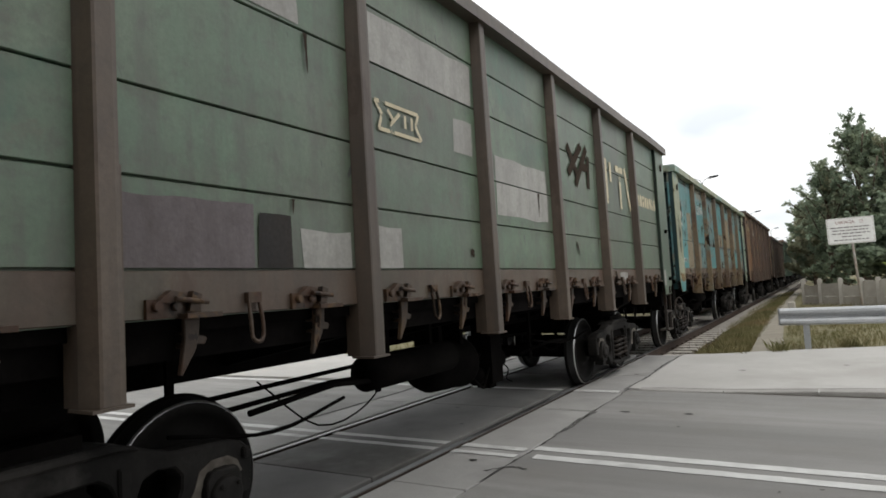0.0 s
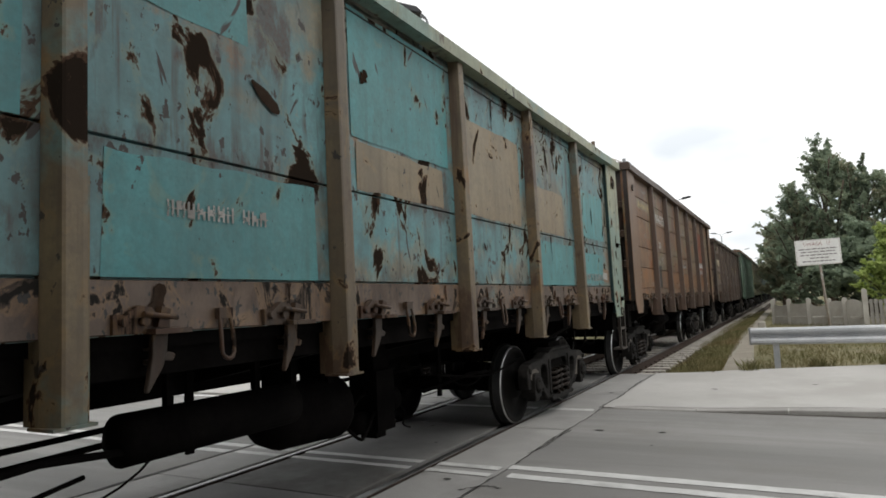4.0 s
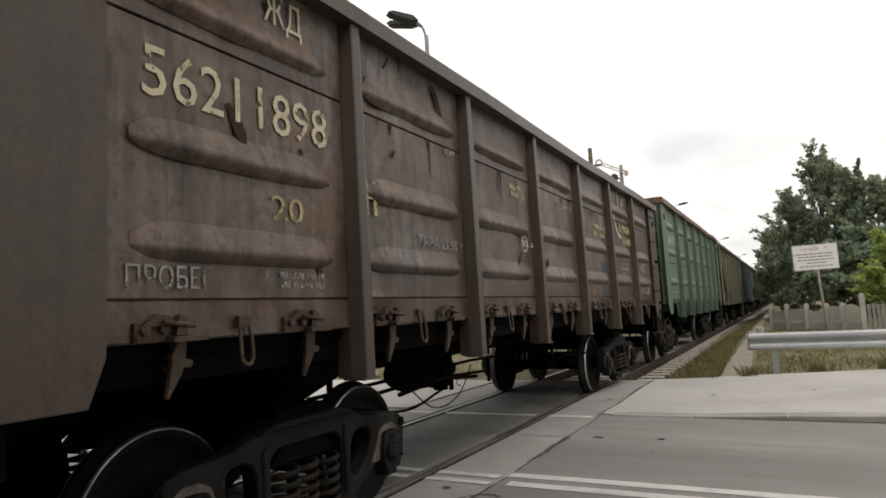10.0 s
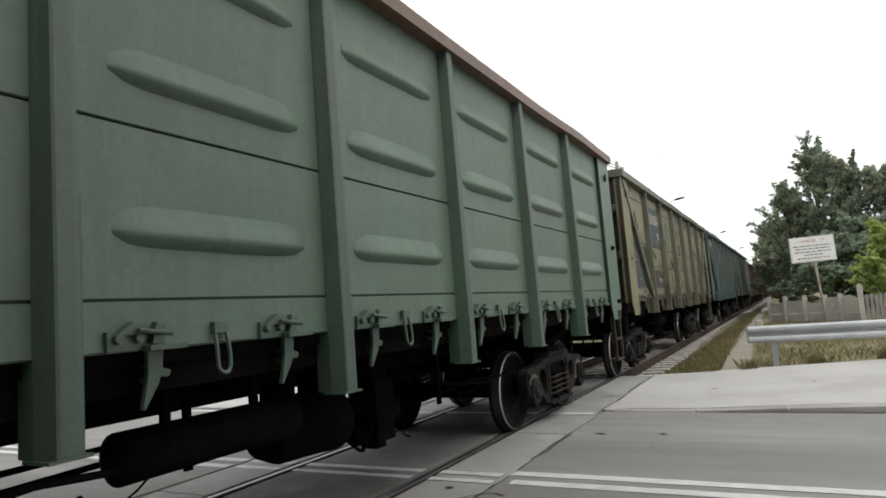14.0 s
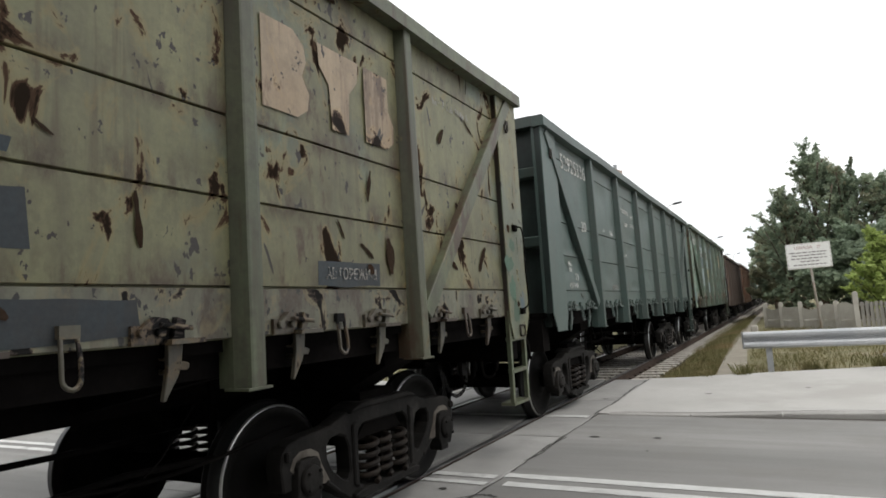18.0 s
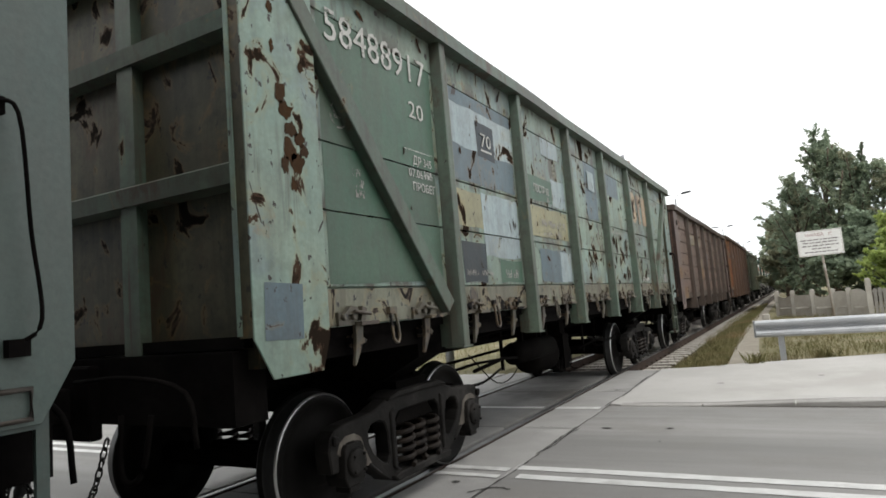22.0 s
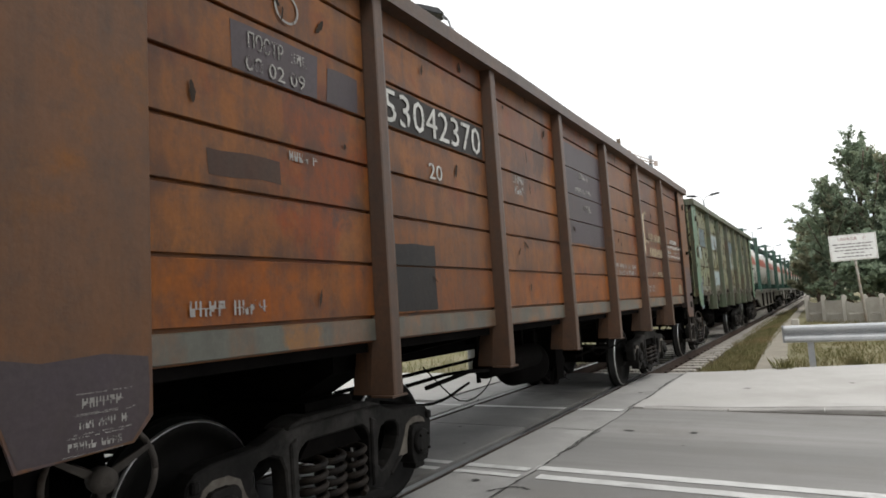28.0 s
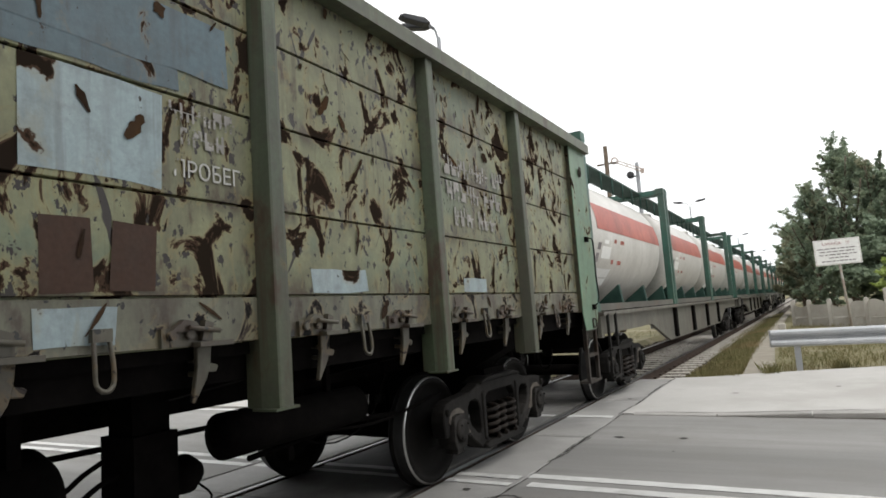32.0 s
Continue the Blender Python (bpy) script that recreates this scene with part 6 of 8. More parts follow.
P1S = wagon_paint("rusty_brown_turquoise_sill", (0.158, 0.115, 0.086), (0.122, 0.086, 0.065), second_at=0.56, spread=False, rust_at=0.54, chips=0.58, runs=0.8, rust=(0.055, 0.033, 0.022), second=(0.10, 0.17, 0.17), blotch=(0.24, 0.12, 0.045), blotch_at=0.54)
P1T = wagon_paint("mossy_teal_post_paint", (0.15, 0.118, 0.075), (0.18, 0.14, 0.085), rust_at=0.58, chips=0.63, chip_scale=7, runs=0.8, dirt_k=0.5, rust=(0.052, 0.025, 0.014), second=(0.12, 0.215, 0.21), second_at=0.58, blotch=(0.26, 0.14, 0.05), blotch_at=0.56)
P2 = wagon_paint("dull_brown_wagon_paint", (0.20, 0.112, 0.065), (0.22, 0.15, 0.098), spread=False, runs=0.5, dirt_k=0.6, second_scale=1.0, rust=(0.075, 0.04, 0.026), rust_at=0.62, second=(0.20, 0.185, 0.125), second_at=0.5, blotch=(0.25, 0.095, 0.032), blotch_at=0.535, gloss=0.28, seam=0.9, rough=0.46, sheets=0.3)
P2T = wagon_paint("dark_brown_post_paint", (0.088, 0.060, 0.047), (0.112, 0.078, 0.060), runs=0.7, rust_at=0.6, dirt_k=0.6, rust=(0.05, 0.031, 0.022), gloss=0.32, rough=0.46)
P2P = wagon_paint("pale_brown_plate_paint", (0.175, 0.115, 0.08), (0.155, 0.095, 0.06), rust_at=0.74, dirt_k=0.3, gloss=0.4, rough=0.46)
P3 = wagon_paint("rusty_umber_wagon_paint", (0.15, 0.11, 0.088), (0.225, 0.175, 0.142), second=(0.225, 0.20, 0.188), blotch=(0.165, 0.10, 0.062), spread=False, second_at=0.51, rust_at=0.55, blotch_at=0.53, dirt_k=0.85, runs=0.6, seam=0.9, rust=(0.055, 0.030, 0.02), dirt=(0.026, 0.019, 0.016), gloss=0.36, rough=0.42, sheets=0.42, second_scale=1.1)
P3T = wagon_paint("umber_post_paint", (0.096, 0.075, 0.063), (0.072, 0.057, 0.048), runs=0.7, rust_at=0.6, dirt_k=0.6, rust=(0.05, 0.031, 0.022), gloss=0.32, rough=0.36)
P4 = wagon_paint("clean_grey_green_paint", (0.098, 0.150, 0.108), (0.118, 0.168, 0.124), rust=(0.115, 0.086, 0.065), rust_at=0.78, dirt=(0.066, 0.082, 0.062), dirt_k=0.4, rough=0.5, spread=False, seam=0.15, gloss=0.6, sheets=0.15)
P4T = wagon_paint("mid_green_post_paint", (0.062, 0.104, 0.075), (0.078, 0.12, 0.088), rust_at=0.80, dirt_k=0.3, rough=0.5, gloss=0.6)
P4P = wagon_paint("pale_green_plate_paint", (0.102, 0.156, 0.114), (0.116, 0.166, 0.124), rust_at=0.82, dirt_k=0.2, rough=0.5, gloss=0.6)
P5 = wagon_paint("flaking_olive_yellow_paint", (0.188, 0.19, 0.112), (0.222, 0.218, 0.13), second_at=0.57, chip_scale=7, dirt_k=0.35, spread=False, runs=0.5, second=(0.16, 0.195, 0.155), rust_at=0.645, rust=(0.052, 0.025, 0.014), chips=0.625, slash=0.68, seam=1.0)
P5T = wagon_paint("olive_green_post_paint", (0.105, 0.125, 0.082), (0.14, 0.155, 0.10), chips=0.70, runs=0.7, rust_at=0.6, dirt_k=0.6, rust=(0.052, 0.025, 0.014))
P6 = wagon_paint("dark_sea_green_paint", (0.058, 0.088, 0.08), (0.074, 0.105, 0.095), rust=(0.082, 0.058, 0.041), rust_at=0.75, dirt=(0.061, 0.071, 0.061), dirt_k=0.45, rough=0.5, spread=False, seam=0.2, gloss=0.6, sheets=0.15)
P6T = wagon_paint("dark_green_post_paint", (0.042, 0.067, 0.06), (0.055, 0.08, 0.071), rust_at=0.78, dirt_k=0.3, rough=0.5, gloss=0.6)
P7 = wagon_paint("flaking_pale_green_paint", (0.225, 0.31, 0.268), (0.27, 0.33, 0.27), chip_scale=8, dirt_k=0.3, spread=False, second_at=0.5, runs=0.6, rust_at=0.64, second=(0.21, 0.27, 0.265), rust=(0.052, 0.025, 0.014), chips=0.61, slash=0.68, seam=1.0, blotch=(0.28, 0.20, 0.105), blotch_at=0.6)
P7T = wagon_paint("worn_green_post_paint", (0.085, 0.125, 0.098), (0.12, 0.155, 0.118), chips=0.69, runs=0.7, rust_at=0.6, dirt_k=0.6, rust=(0.052, 0.025, 0.014))
P8 = wagon_paint("weathered_grey_brown_boards", (0.16, 0.105, 0.088), (0.205, 0.148, 0.126), rust=(0.061, 0.041, 0.031), spread=False, dirt_k=0.6, runs=0.5, slash=0.69, rust_at=0.63, second=(0.15, 0.098, 0.072), second_at=0.56, blotch=(0.10, 0.08, 0.066), blotch_at=0.585, chips=0.63, chip_scale=8, gloss=0.38, seam=0.9, rough=0.46, sheets=0.42)
P8P = wagon_paint("mauve_grey_plate_paint", (0.14, 0.103, 0.098), (0.165, 0.122, 0.114), second=(0.15, 0.105, 0.092), second_at=0.60, rust=(0.07, 0.045, 0.035), rust_at=0.68, dirt_k=0.35, gloss=0.4, rough=0.46)
P_OCHRE = wagon_paint("ochre_repair_paint", (0.205, 0.125, 0.068), (0.175, 0.102, 0.055), rust_at=0.63, dirt_k=0.3, chips=0.61, slash=0.66, runs=0.3, rust=(0.052, 0.025, 0.014))
P10P = wagon_paint("pale_green_flaking_plate", (0.145, 0.225, 0.160), (0.175, 0.25, 0.178), rust=(0.052, 0.025, 0.014), rust_at=0.66, chips=0.64, chip_scale=8, dirt_k=0.3)
P8T = wagon_paint("grey_brown_steel_post", (0.074, 0.058, 0.050), (0.098, 0.078, 0.066), runs=0.7, rust_at=0.6, dirt_k=0.6, rust=(0.05, 0.031, 0.022), gloss=0.25, rough=0.46)
P9 = wagon_paint("orange_brown_wagon_paint", (0.208, 0.084, 0.032), (0.235, 0.105, 0.042), rust=(0.062, 0.037, 0.028), dirt=(0.056, 0.037, 0.031), spread=False, rust_at=0.6, runs=0.4, dirt_k=0.5, second=(0.20, 0.055, 0.018), second_at=0.52, blotch=(0.055, 0.042, 0.042), blotch_at=0.58, seam=0.85, gloss=0.22, rough=0.46, sheets=0.42)
P9T = wagon_paint("dark_brown_steel_post", (0.085, 0.050, 0.034), (0.105, 0.058, 0.036), runs=0.7, rust_at=0.6, dirt_k=0.6, rust=(0.05, 0.031, 0.022), gloss=0.32, rough=0.46)
P9P = wagon_paint("orange_violet_plate_paint", (0.17, 0.08, 0.038), (0.15, 0.082, 0.05), second=(0.093, 0.077, 0.087), second_at=0.55, rust_at=0.7, gloss=0.25, rough=0.46, blotch=(0.21, 0.09, 0.03), blotch_at=0.55)
P9S = wagon_paint("grey_steel_sill_paint", (0.105, 0.107, 0.088), (0.088, 0.086, 0.072), spread=False, rust=(0.17, 0.075, 0.03), rust_at=0.6, second=(0.25, 0.11, 0.03), second_at=0.55, second_scale=1.5)
P10 = wagon_paint("heavily_flaking_green_paint", (0.225, 0.24, 0.15), (0.26, 0.265, 0.165), rust_scale=3.5, chip_scale=10, dirt_k=0.3, spread=False, runs=0.6, second_at=0.52, rust_at=0.63, rust=(0.052, 0.025, 0.014), chips=0.575, slash=0.655, second=(0.165, 0.205, 0.145), seam=1.0)
P10T = wagon_paint("mossy_green_post_paint", (0.07, 0.092, 0.058), (0.092, 0.112, 0.072), chips=0.70, runs=0.7, rust_at=0.6, dirt_k=0.6, rust=(0.052, 0.025, 0.014))
# wagon ends: dirt, plus the shade between wagons put into darker base colours
E_BROWN = wagon_paint("sooty_shaded_brown_end_paint", (0.026, 0.0175, 0.0138), (0.036, 0.025, 0.019), rust=(0.07, 0.034, 0.02), rust_at=0.60, dirt=(0.014, 0.012, 0.010), dirt_k=0.8)
E_BOARD = wagon_paint("sooty_shaded_reddish_end_paint", (0.03, 0.02, 0.016), (0.042, 0.028, 0.022), rust=(0.09, 0.042, 0.022), rust_at=0.58, dirt=(0.016, 0.013, 0.012), dirt_k=0.8)
E_GREEN = wagon_paint("sooty_shaded_green_end_paint", (0.022, 0.045, 0.032), (0.03, 0.056, 0.04), rust_at=0.70, dirt=(0.014, 0.016, 0.014), dirt_k=0.8)
E_SEA = wagon_paint("sooty_shaded_sea_green_end_paint", (0.0222, 0.0352, 0.0315), (0.0298, 0.0454, 0.0390), rust_at=0.74, dirt=(0.013, 0.016, 0.015), dirt_k=0.8)
E_OLIVE = wagon_paint("sooty_shaded_olive_end_paint", (0.0728, 0.0728, 0.0464), (0.0925, 0.0893, 0.0574), rust=(0.05, 0.028, 0.018), rust_at=0.56, dirt=(0.016, 0.015, 0.012), dirt_k=0.8, chips=0.62)
E_TEAL = wagon_paint("sooty_shaded_turquoise_end_paint", (0.02, 0.062, 0.066), (0.028, 0.076, 0.078), rust_at=0.70, dirt=(0.012, 0.016, 0.017), dirt_k=0.8)
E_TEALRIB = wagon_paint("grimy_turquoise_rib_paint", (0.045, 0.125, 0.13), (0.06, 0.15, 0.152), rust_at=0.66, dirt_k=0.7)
E_ORANGE = wagon_paint("sooty_shaded_orange_brown_end_paint", (0.0342, 0.0168, 0.0099), (0.0423, 0.0203, 0.0122), rust_at=0.72, dirt=(0.014, 0.012, 0.011), dirt_k=0.8)
P_PALE = wagon_paint("pale_grey_repair_paint", (0.35, 0.345, 0.325), (0.39, 0.385, 0.36), rust_at=0.80, dirt=(0.150, 0.143, 0.128), dirt_k=0.4)
P_ICE = wagon_paint("pale_blue_repair_paint", (0.33, 0.405, 0.425), (0.38, 0.44, 0.45), chip_scale=6, dirt_k=0.3, chips=0.64, rust_at=0.67, slash=0.67, runs=0.3, rust=(0.052, 0.025, 0.014))
P_BLUE = wagon_paint("dusty_blue_repair_paint", (0.098, 0.146, 0.172), (0.122, 0.172, 0.198), dirt_k=0.3, chips=0.64, rust_at=0.67, slash=0.67, runs=0.3, rust=(0.052, 0.025, 0.014))
P_NAVY = wagon_paint("slate_blue_repair_paint", (0.036, 0.047, 0.056), (0.048, 0.061, 0.069), rust_at=0.76, dirt_k=0.3, gloss=0.25)
P_DARK = wagon_paint("charcoal_repair_paint", (0.026, 0.025, 0.025), (0.038, 0.036, 0.035), rust_at=0.76, dirt_k=0.3, gloss=0.12)
P_MAROON = wagon_paint("dark_brown_repair_paint", (0.058, 0.034, 0.026), (0.075, 0.046, 0.034), rust_at=0.76, dirt_k=0.3, gloss=0.15)
P_VIOLET = wagon_paint("violet_grey_repair_paint", (0.150, 0.131, 0.139), (0.176, 0.154, 0.158), rust_at=0.76, dirt_k=0.35, gloss=0.3)
P_TAN = wagon_paint("tan_repair_paint", (0.25, 0.21, 0.145), (0.225, 0.178, 0.115), dirt_k=0.3, chips=0.64, rust_at=0.67, slash=0.67, runs=0.3, rust=(0.052, 0.025, 0.014))
P_RED = wagon_paint("rusty_red_repair_paint", (0.15, 0.042, 0.02), (0.175, 0.055, 0.028), rust_at=0.70, dirt_k=0.4, gloss=0.3)
P_SLATE = wagon_paint("violet_slate_repair_paint", (0.054, 0.042, 0.048), (0.070, 0.055, 0.062), rust_at=0.74, dirt_k=0.35, gloss=0.3)
P_SCAR = wagon_paint("bare_rusted_scar", (0.030, 0.021, 0.016), (0.046, 0.030, 0.021), rust_at=0.62, gloss=0.0, rough=0.85)
P_SMUDGE = wagon_paint("dark_sooty_smudge", (0.050, 0.042, 0.036), (0.066, 0.054, 0.045), rust_at=0.7, gloss=0.0, rough=0.85)
P_IRON = wagon_paint("grimy_green_iron", (0.092, 0.086, 0.066), (0.115, 0.112, 0.086), chips=0.6, chip_scale=9, rust_at=0.52, runs=0.7, rust=(0.048, 0.031, 0.023), dirt_k=0.5)
P_RUSTIRON = wagon_paint("rusty_dark_iron", (0.055, 0.043, 0.035), (0.085, 0.062, 0.046), chips=0.6, chip_scale=9, rust_at=0.54, rust=(0.06, 0.03, 0.018), runs=0.6, dirt_k=0.6, gloss=0.25)
P_RUSTSILL = wagon_paint("rust_eaten_green_sill", (0.205, 0.215, 0.165), (0.185, 0.185, 0.138), second=(0.135, 0.108, 0.075), second_at=0.60, spread=False, rust_at=0.58, chips=0.59, runs=0.8, rust=(0.050, 0.031, 0.022))
P_PEACH = wagon_paint("peach_sign_paint", (0.43, 0.35, 0.26), (0.38, 0.295, 0.205), chips=0.62, chip_scale=7, rust_at=0.60, slash=0.68, runs=0.6, rust=(0.075, 0.042, 0.028), dirt_k=0.3)
P_CRUST = wagon_paint("flaked_brown_rust", (0.055, 0.036, 0.024), (0.080, 0.050, 0.030), rust_at=0.6, gloss=0.0, rough=0.85, rust=(0.05, 0.03, 0.02))
P_CREAM7 = wagon_paint("yellowed_cream_paint", (0.29, 0.285, 0.185), (0.33, 0.315, 0.205), chip_scale=8, chips=0.62, rust_at=0.66, dirt_k=0.3, rust=(0.052, 0.025, 0.014))
P_GREEN = wagon_paint("bottle_green_repair_paint", (0.053, 0.109, 0.075), (0.071, 0.128, 0.090), rust_at=0.72, chips=0.72, dirt_k=0.3, rust=(0.052, 0.025, 0.014))
P_TEAL = wagon_paint("turquoise_repair_paint", (0.078, 0.235, 0.245), (0.11, 0.275, 0.28), chip_scale=7, dirt_k=0.25, chips=0.64, rust_at=0.67, slash=0.67, runs=0.3, rust=(0.052, 0.025, 0.014))

# ---- the wagons in their order ----
OLD = (1.58, 1.96, 2.34, 2.90, 3.27)
# grey-green
w, rows = gondola(0, "grey-green open goods wagon with pale repainted patches", P0, P0T, sill=P0S, seams=OLD, end_mat=E_GREEN, pw=0.62, iron=P_RUSTIRON)
wagon_paintwork(w, [("paint_patch", P_PALE, 3.98, 5.35, 2.90, 3.24), ("paint_patch", P_PALE, 5.03, 5.33, 2.48, 2.76), ("paint_patch", P_PALE, 5.74, 6.92, 2.04, 2.58), ("paint_patch", P_PALE, 3.96, 4.27, 1.57, 1.86), ("paint_patch", P_VIOLET, 2.30, 3.0, 1.57, 1.90), ("paint_patch", P_PALE, 3.34, 3.74, 1.57, 1.80), ("paint_patch", P_PALE, 2.4, 3.37, 2.92, 3.2), ("paint_patch", P_DARK, 3.02, 3.26, 1.585, 1.86)], rows)
strokes(w, "emblem", M_CREAM, [(4.03, 2.66, 4.53, 2.66), (4.06, 2.48, 4.56, 2.48), (4.03, 2.66, 4.10, 2.58), (4.10, 2.58, 4.06, 2.48), (4.53, 2.66, 4.49, 2.57), (4.49, 2.57, 4.56, 2.48), (4.16, 2.62, 4.24, 2.55), (4.30, 2.62, 4.18, 2.52), (4.36, 2.62, 4.36, 2.53), (4.44, 2.62, 4.44, 2.53)], 0.026)
strokes(w, "emblem", P_SMUDGE, [(7.62, 2.98, 7.92, 2.68), (7.62, 2.66, 8.10, 3.05), (7.85, 2.55, 8.30, 3.05), (8.02, 2.80, 8.36, 2.80), (8.30, 2.55, 8.34, 2.95)], 0.10)
strokes(w, "painted_sign", M_CREAM, [(9.10, 2.45, 9.10, 3.05), (9.30, 2.76, 9.30, 3.03), (9.56, 2.98, 9.92, 2.98), (9.75, 2.42, 9.75, 2.90), (10.02, 3.04, 10.14, 2.74), (10.12, 2.72, 10.25, 2.44)], 0.085)
name_blocks(w, M_CREAM, 10.72, 11.92, 2.56, 2.74, 8, 3)
wagon_paintwork(w, [("paint_patch", P_PALE, 9.46, 9.84, 1.43, 1.54)], rows)

paper(w, P_PALE, 12.0, 12.14, 1.30, 1.56)

scars(w, P_SMUDGE, 8, 100, rows, size=0.12, runs=0.5)

# turquoise
w, rows = gondola(1, "rusty turquoise open goods wagon with flaking cream plates", P1, P1T, P1P, P1P, seams=(1.60, 2.17, 3.36), zt=3.58, iron=P_RUSTIRON, wheel=True, sill=P1S, end_mat=E_TEAL, pw=0.58, end_ribs=(2.08, 2.66, 3.2), rib_mat=E_TEALRIB, step=(12.31, 12.60, 0.64))
wagon_paintwork(w, [("paint_patch", P_TEAL, 0.70, 1.50, 1.6, 3.3), ("paint_patch", P_TEAL, 1.50, 2.1, 2.78, 3.2), ("paint_patch", P_TAN, 1.50, 1.95, 2.18, 2.78), ("paint_patch", P_TAN, 1.39, 2.05, 1.6, 2.16), ("paint_patch", P_TEAL, 2.32, 3.70, 2.18, 3.14), ("paint_patch", P_MAROON, 2.40, 2.74, 1.6, 2.16), ("paint_patch", P_TAN, 2.76, 3.05, 1.6, 2.16), ("paint_patch", P_TEAL, 4.1, 4.8, 2.8, 3.13), ("paint_patch", P_TEAL, 4.0, 5.3, 1.6, 2.14), ("paint_patch", P_TEAL, 5.66, 6.95, 2.52, 3.40), ("paint_patch", P_TAN, 5.7, 6.85, 2.19, 2.5), ("paint_patch", P_TEAL, 8.9, 10.2, 1.6, 2.1), ("paint_patch", P_TAN, 7.2, 8.5, 2.19, 3.05), ("paint_patch", P_TAN, 8.85, 9.9, 2.19, 2.7), ("paint_patch", P_OCHRE, 11.55, 11.9, 1.66, 1.86), ("paint_patch", P_PALE, 11.60, 11.82, 1.69, 1.81), ("paint_patch", P_TEAL, 10.6, 11.6, 1.62, 2.05), ("paint_patch", P_TEAL, 10.6, 11.75, 2.25, 2.9)], rows)
writing(w, "53123584", M_WHITE, 2.38, 3.68, 2.84, 0.20)
writing(w, "ТАРА 23.5т", M_WHITE, 0.78, 1.28, 1.72, 0.085)
blocks(w, "rust_scar", P_SCAR, [[(0.27, 2.62), (0.295, 2.50), (0.24, 2.36), (0.245, 2.15), (0.30, 2.03), (0.30, 1.9), (0.325, 1.9), (0.33, 2.04), (0.275, 2.17), (0.27, 2.35), (0.325, 2.50), (0.29, 2.64)]], PLATE + 0.0025)
blocks(w, "rust_scar", P_SCAR, [[(0.37, 2.44), (0.43, 2.28), (0.40, 2.14), (0.385, 1.8), (0.365, 1.8), (0.36, 2.12), (0.335, 2.26)]], PLATE + 0.0025)
blocks(w, "plate_paint", P_TEAL, [[(0.185, 1.15), (0.50, 1.15), (0.565, 1.34), (0.555, 1.40), (0.42, 1.38), (0.22, 1.385), (0.066, 1.375), (0.066, 1.352)]], PLATE + 0.0025)
blocks(w, "rust_stain", M_STAIN, [[(0.068, 1.37), (0.20, 1.35), (0.36, 1.33), (0.50, 1.35), (0.57, 1.38), (0.575, 1.47), (0.45, 1.50), (0.30, 1.48), (0.18, 1.51), (0.068, 1.49)]], PLATE + 0.0035)
writing(w, "Ж 0", M_WHITE, 0.82, 1.06, 2.62, 0.13)
bars(w, M_WHITE, 0.76, 1.05, 2.44, 2.56, 1, 8)
bars(w, M_PALE, 0.88, 1.45, 2.86, 3.0, 2, 9)
bars(w, M_PALE, 4.3, 4.9, 1.86, 1.96, 1, 10)
writing(w, "АРЕНДОВАН", M_PALE, 10.75, 11.55, 1.68, 0.085, x=FACE + 0.012)
strokes(w, "emblem", P_MAROON, [(2.62, 2.7, 2.80, 2.25), (2.86, 2.68, 2.90, 2.3)], 0.03)

scars(w, P_SCAR, 26, 101, rows, runs=0.5)

blots(w, P_SCAR, [(12.10, 2.58, 0.10, 0.16), (12.02, 2.50, 0.05, 0.09), (12.30, 2.74, 0.05, 0.05), (12.28, 2.30, 0.08, 0.22), (12.33, 2.22, 0.07, 0.10), (12.24, 2.08, 0.09, 0.16), (12.34, 2.02, 0.04, 0.06), (12.26, 1.66, 0.09, 0.10), (12.36, 1.60, 0.06, 0.08), (12.06, 1.48, 0.11, 0.07), (12.10, 1.37, 0.09, 0.06), (12.14, 1.30, 0.14, 0.05), (12.08, 2.86, 0.03, 0.14), (12.16, 1.86, 0.02, 0.05), (12.22, 1.78, 0.03, 0.05)], 411)
blots(w, P_OCHRE, [(12.33, 1.40, 0.10, 0.34), (12.12, 1.44, 0.16, 0.20)], 412, PLATE + 0.0014)
# dull brown
w, rows = gondola(2, "dull brown open goods wagon with stencilled lettering", P2, P2T, P2P, seams=OLD, zt=3.75, wheel=False, first=P2R, iron=P_RUSTIRON, end_mat=E_BROWN, pw=0.62)
wagon_paintwork(w, [("paint_patch", P_DARK, 2.45, 3.06, 1.6, 2.05), ("paint_patch", P_TAN, 0.95, 2.06, 3.06, 3.24)], rows)
writing(w, "65064703", M_WHITE, 2.40, 3.70, 2.95, 0.20)
writing(w, "20", M_WHITE, 2.90, 3.12, 2.42, 0.15)
for args in ((2.60, 3.42, 2.08, 2.25, 2, 4), (4.38, 4.66, 2.93, 3.01, 1, 5), (5.08, 5.3, 2.93, 3.01, 1, 6), (4.95, 5.36, 1.63, 1.69, 1, 7), (6.2, 6.8, 2.95, 3.1, 2, 8), (1.46, 2.05, 3.36, 3.48, 1, 9), (1.3, 1.68, 2.53, 2.61, 2, 10), (0.75, 0.95, 1.67, 1.88, 3, 11), (1.8, 2.05, 1.62, 1.7, 1, 12), (10.6, 11.5, 2.3, 2.42, 2, 13), (10.55, 11.6, 2.02, 2.12, 1, 14)):
    bars(w, M_PALE, *args)
bars(w, M_YELLOW, 1.05, 2.0, 3.08, 3.20, 1, 15)
bars(w, M_PALE, 6.16, 6.62, 2.20, 2.27, 1, 16)
writing(w, "НОВОТРОИЦК", M_PALE, 6.06, 6.62, 2.09, 0.085)
scars(w, P_SMUDGE, 26, 132, rows, size=0.08, runs=0.1)
scars(w, P_CRUST, 16, 133, rows, size=0.10, runs=0.2)
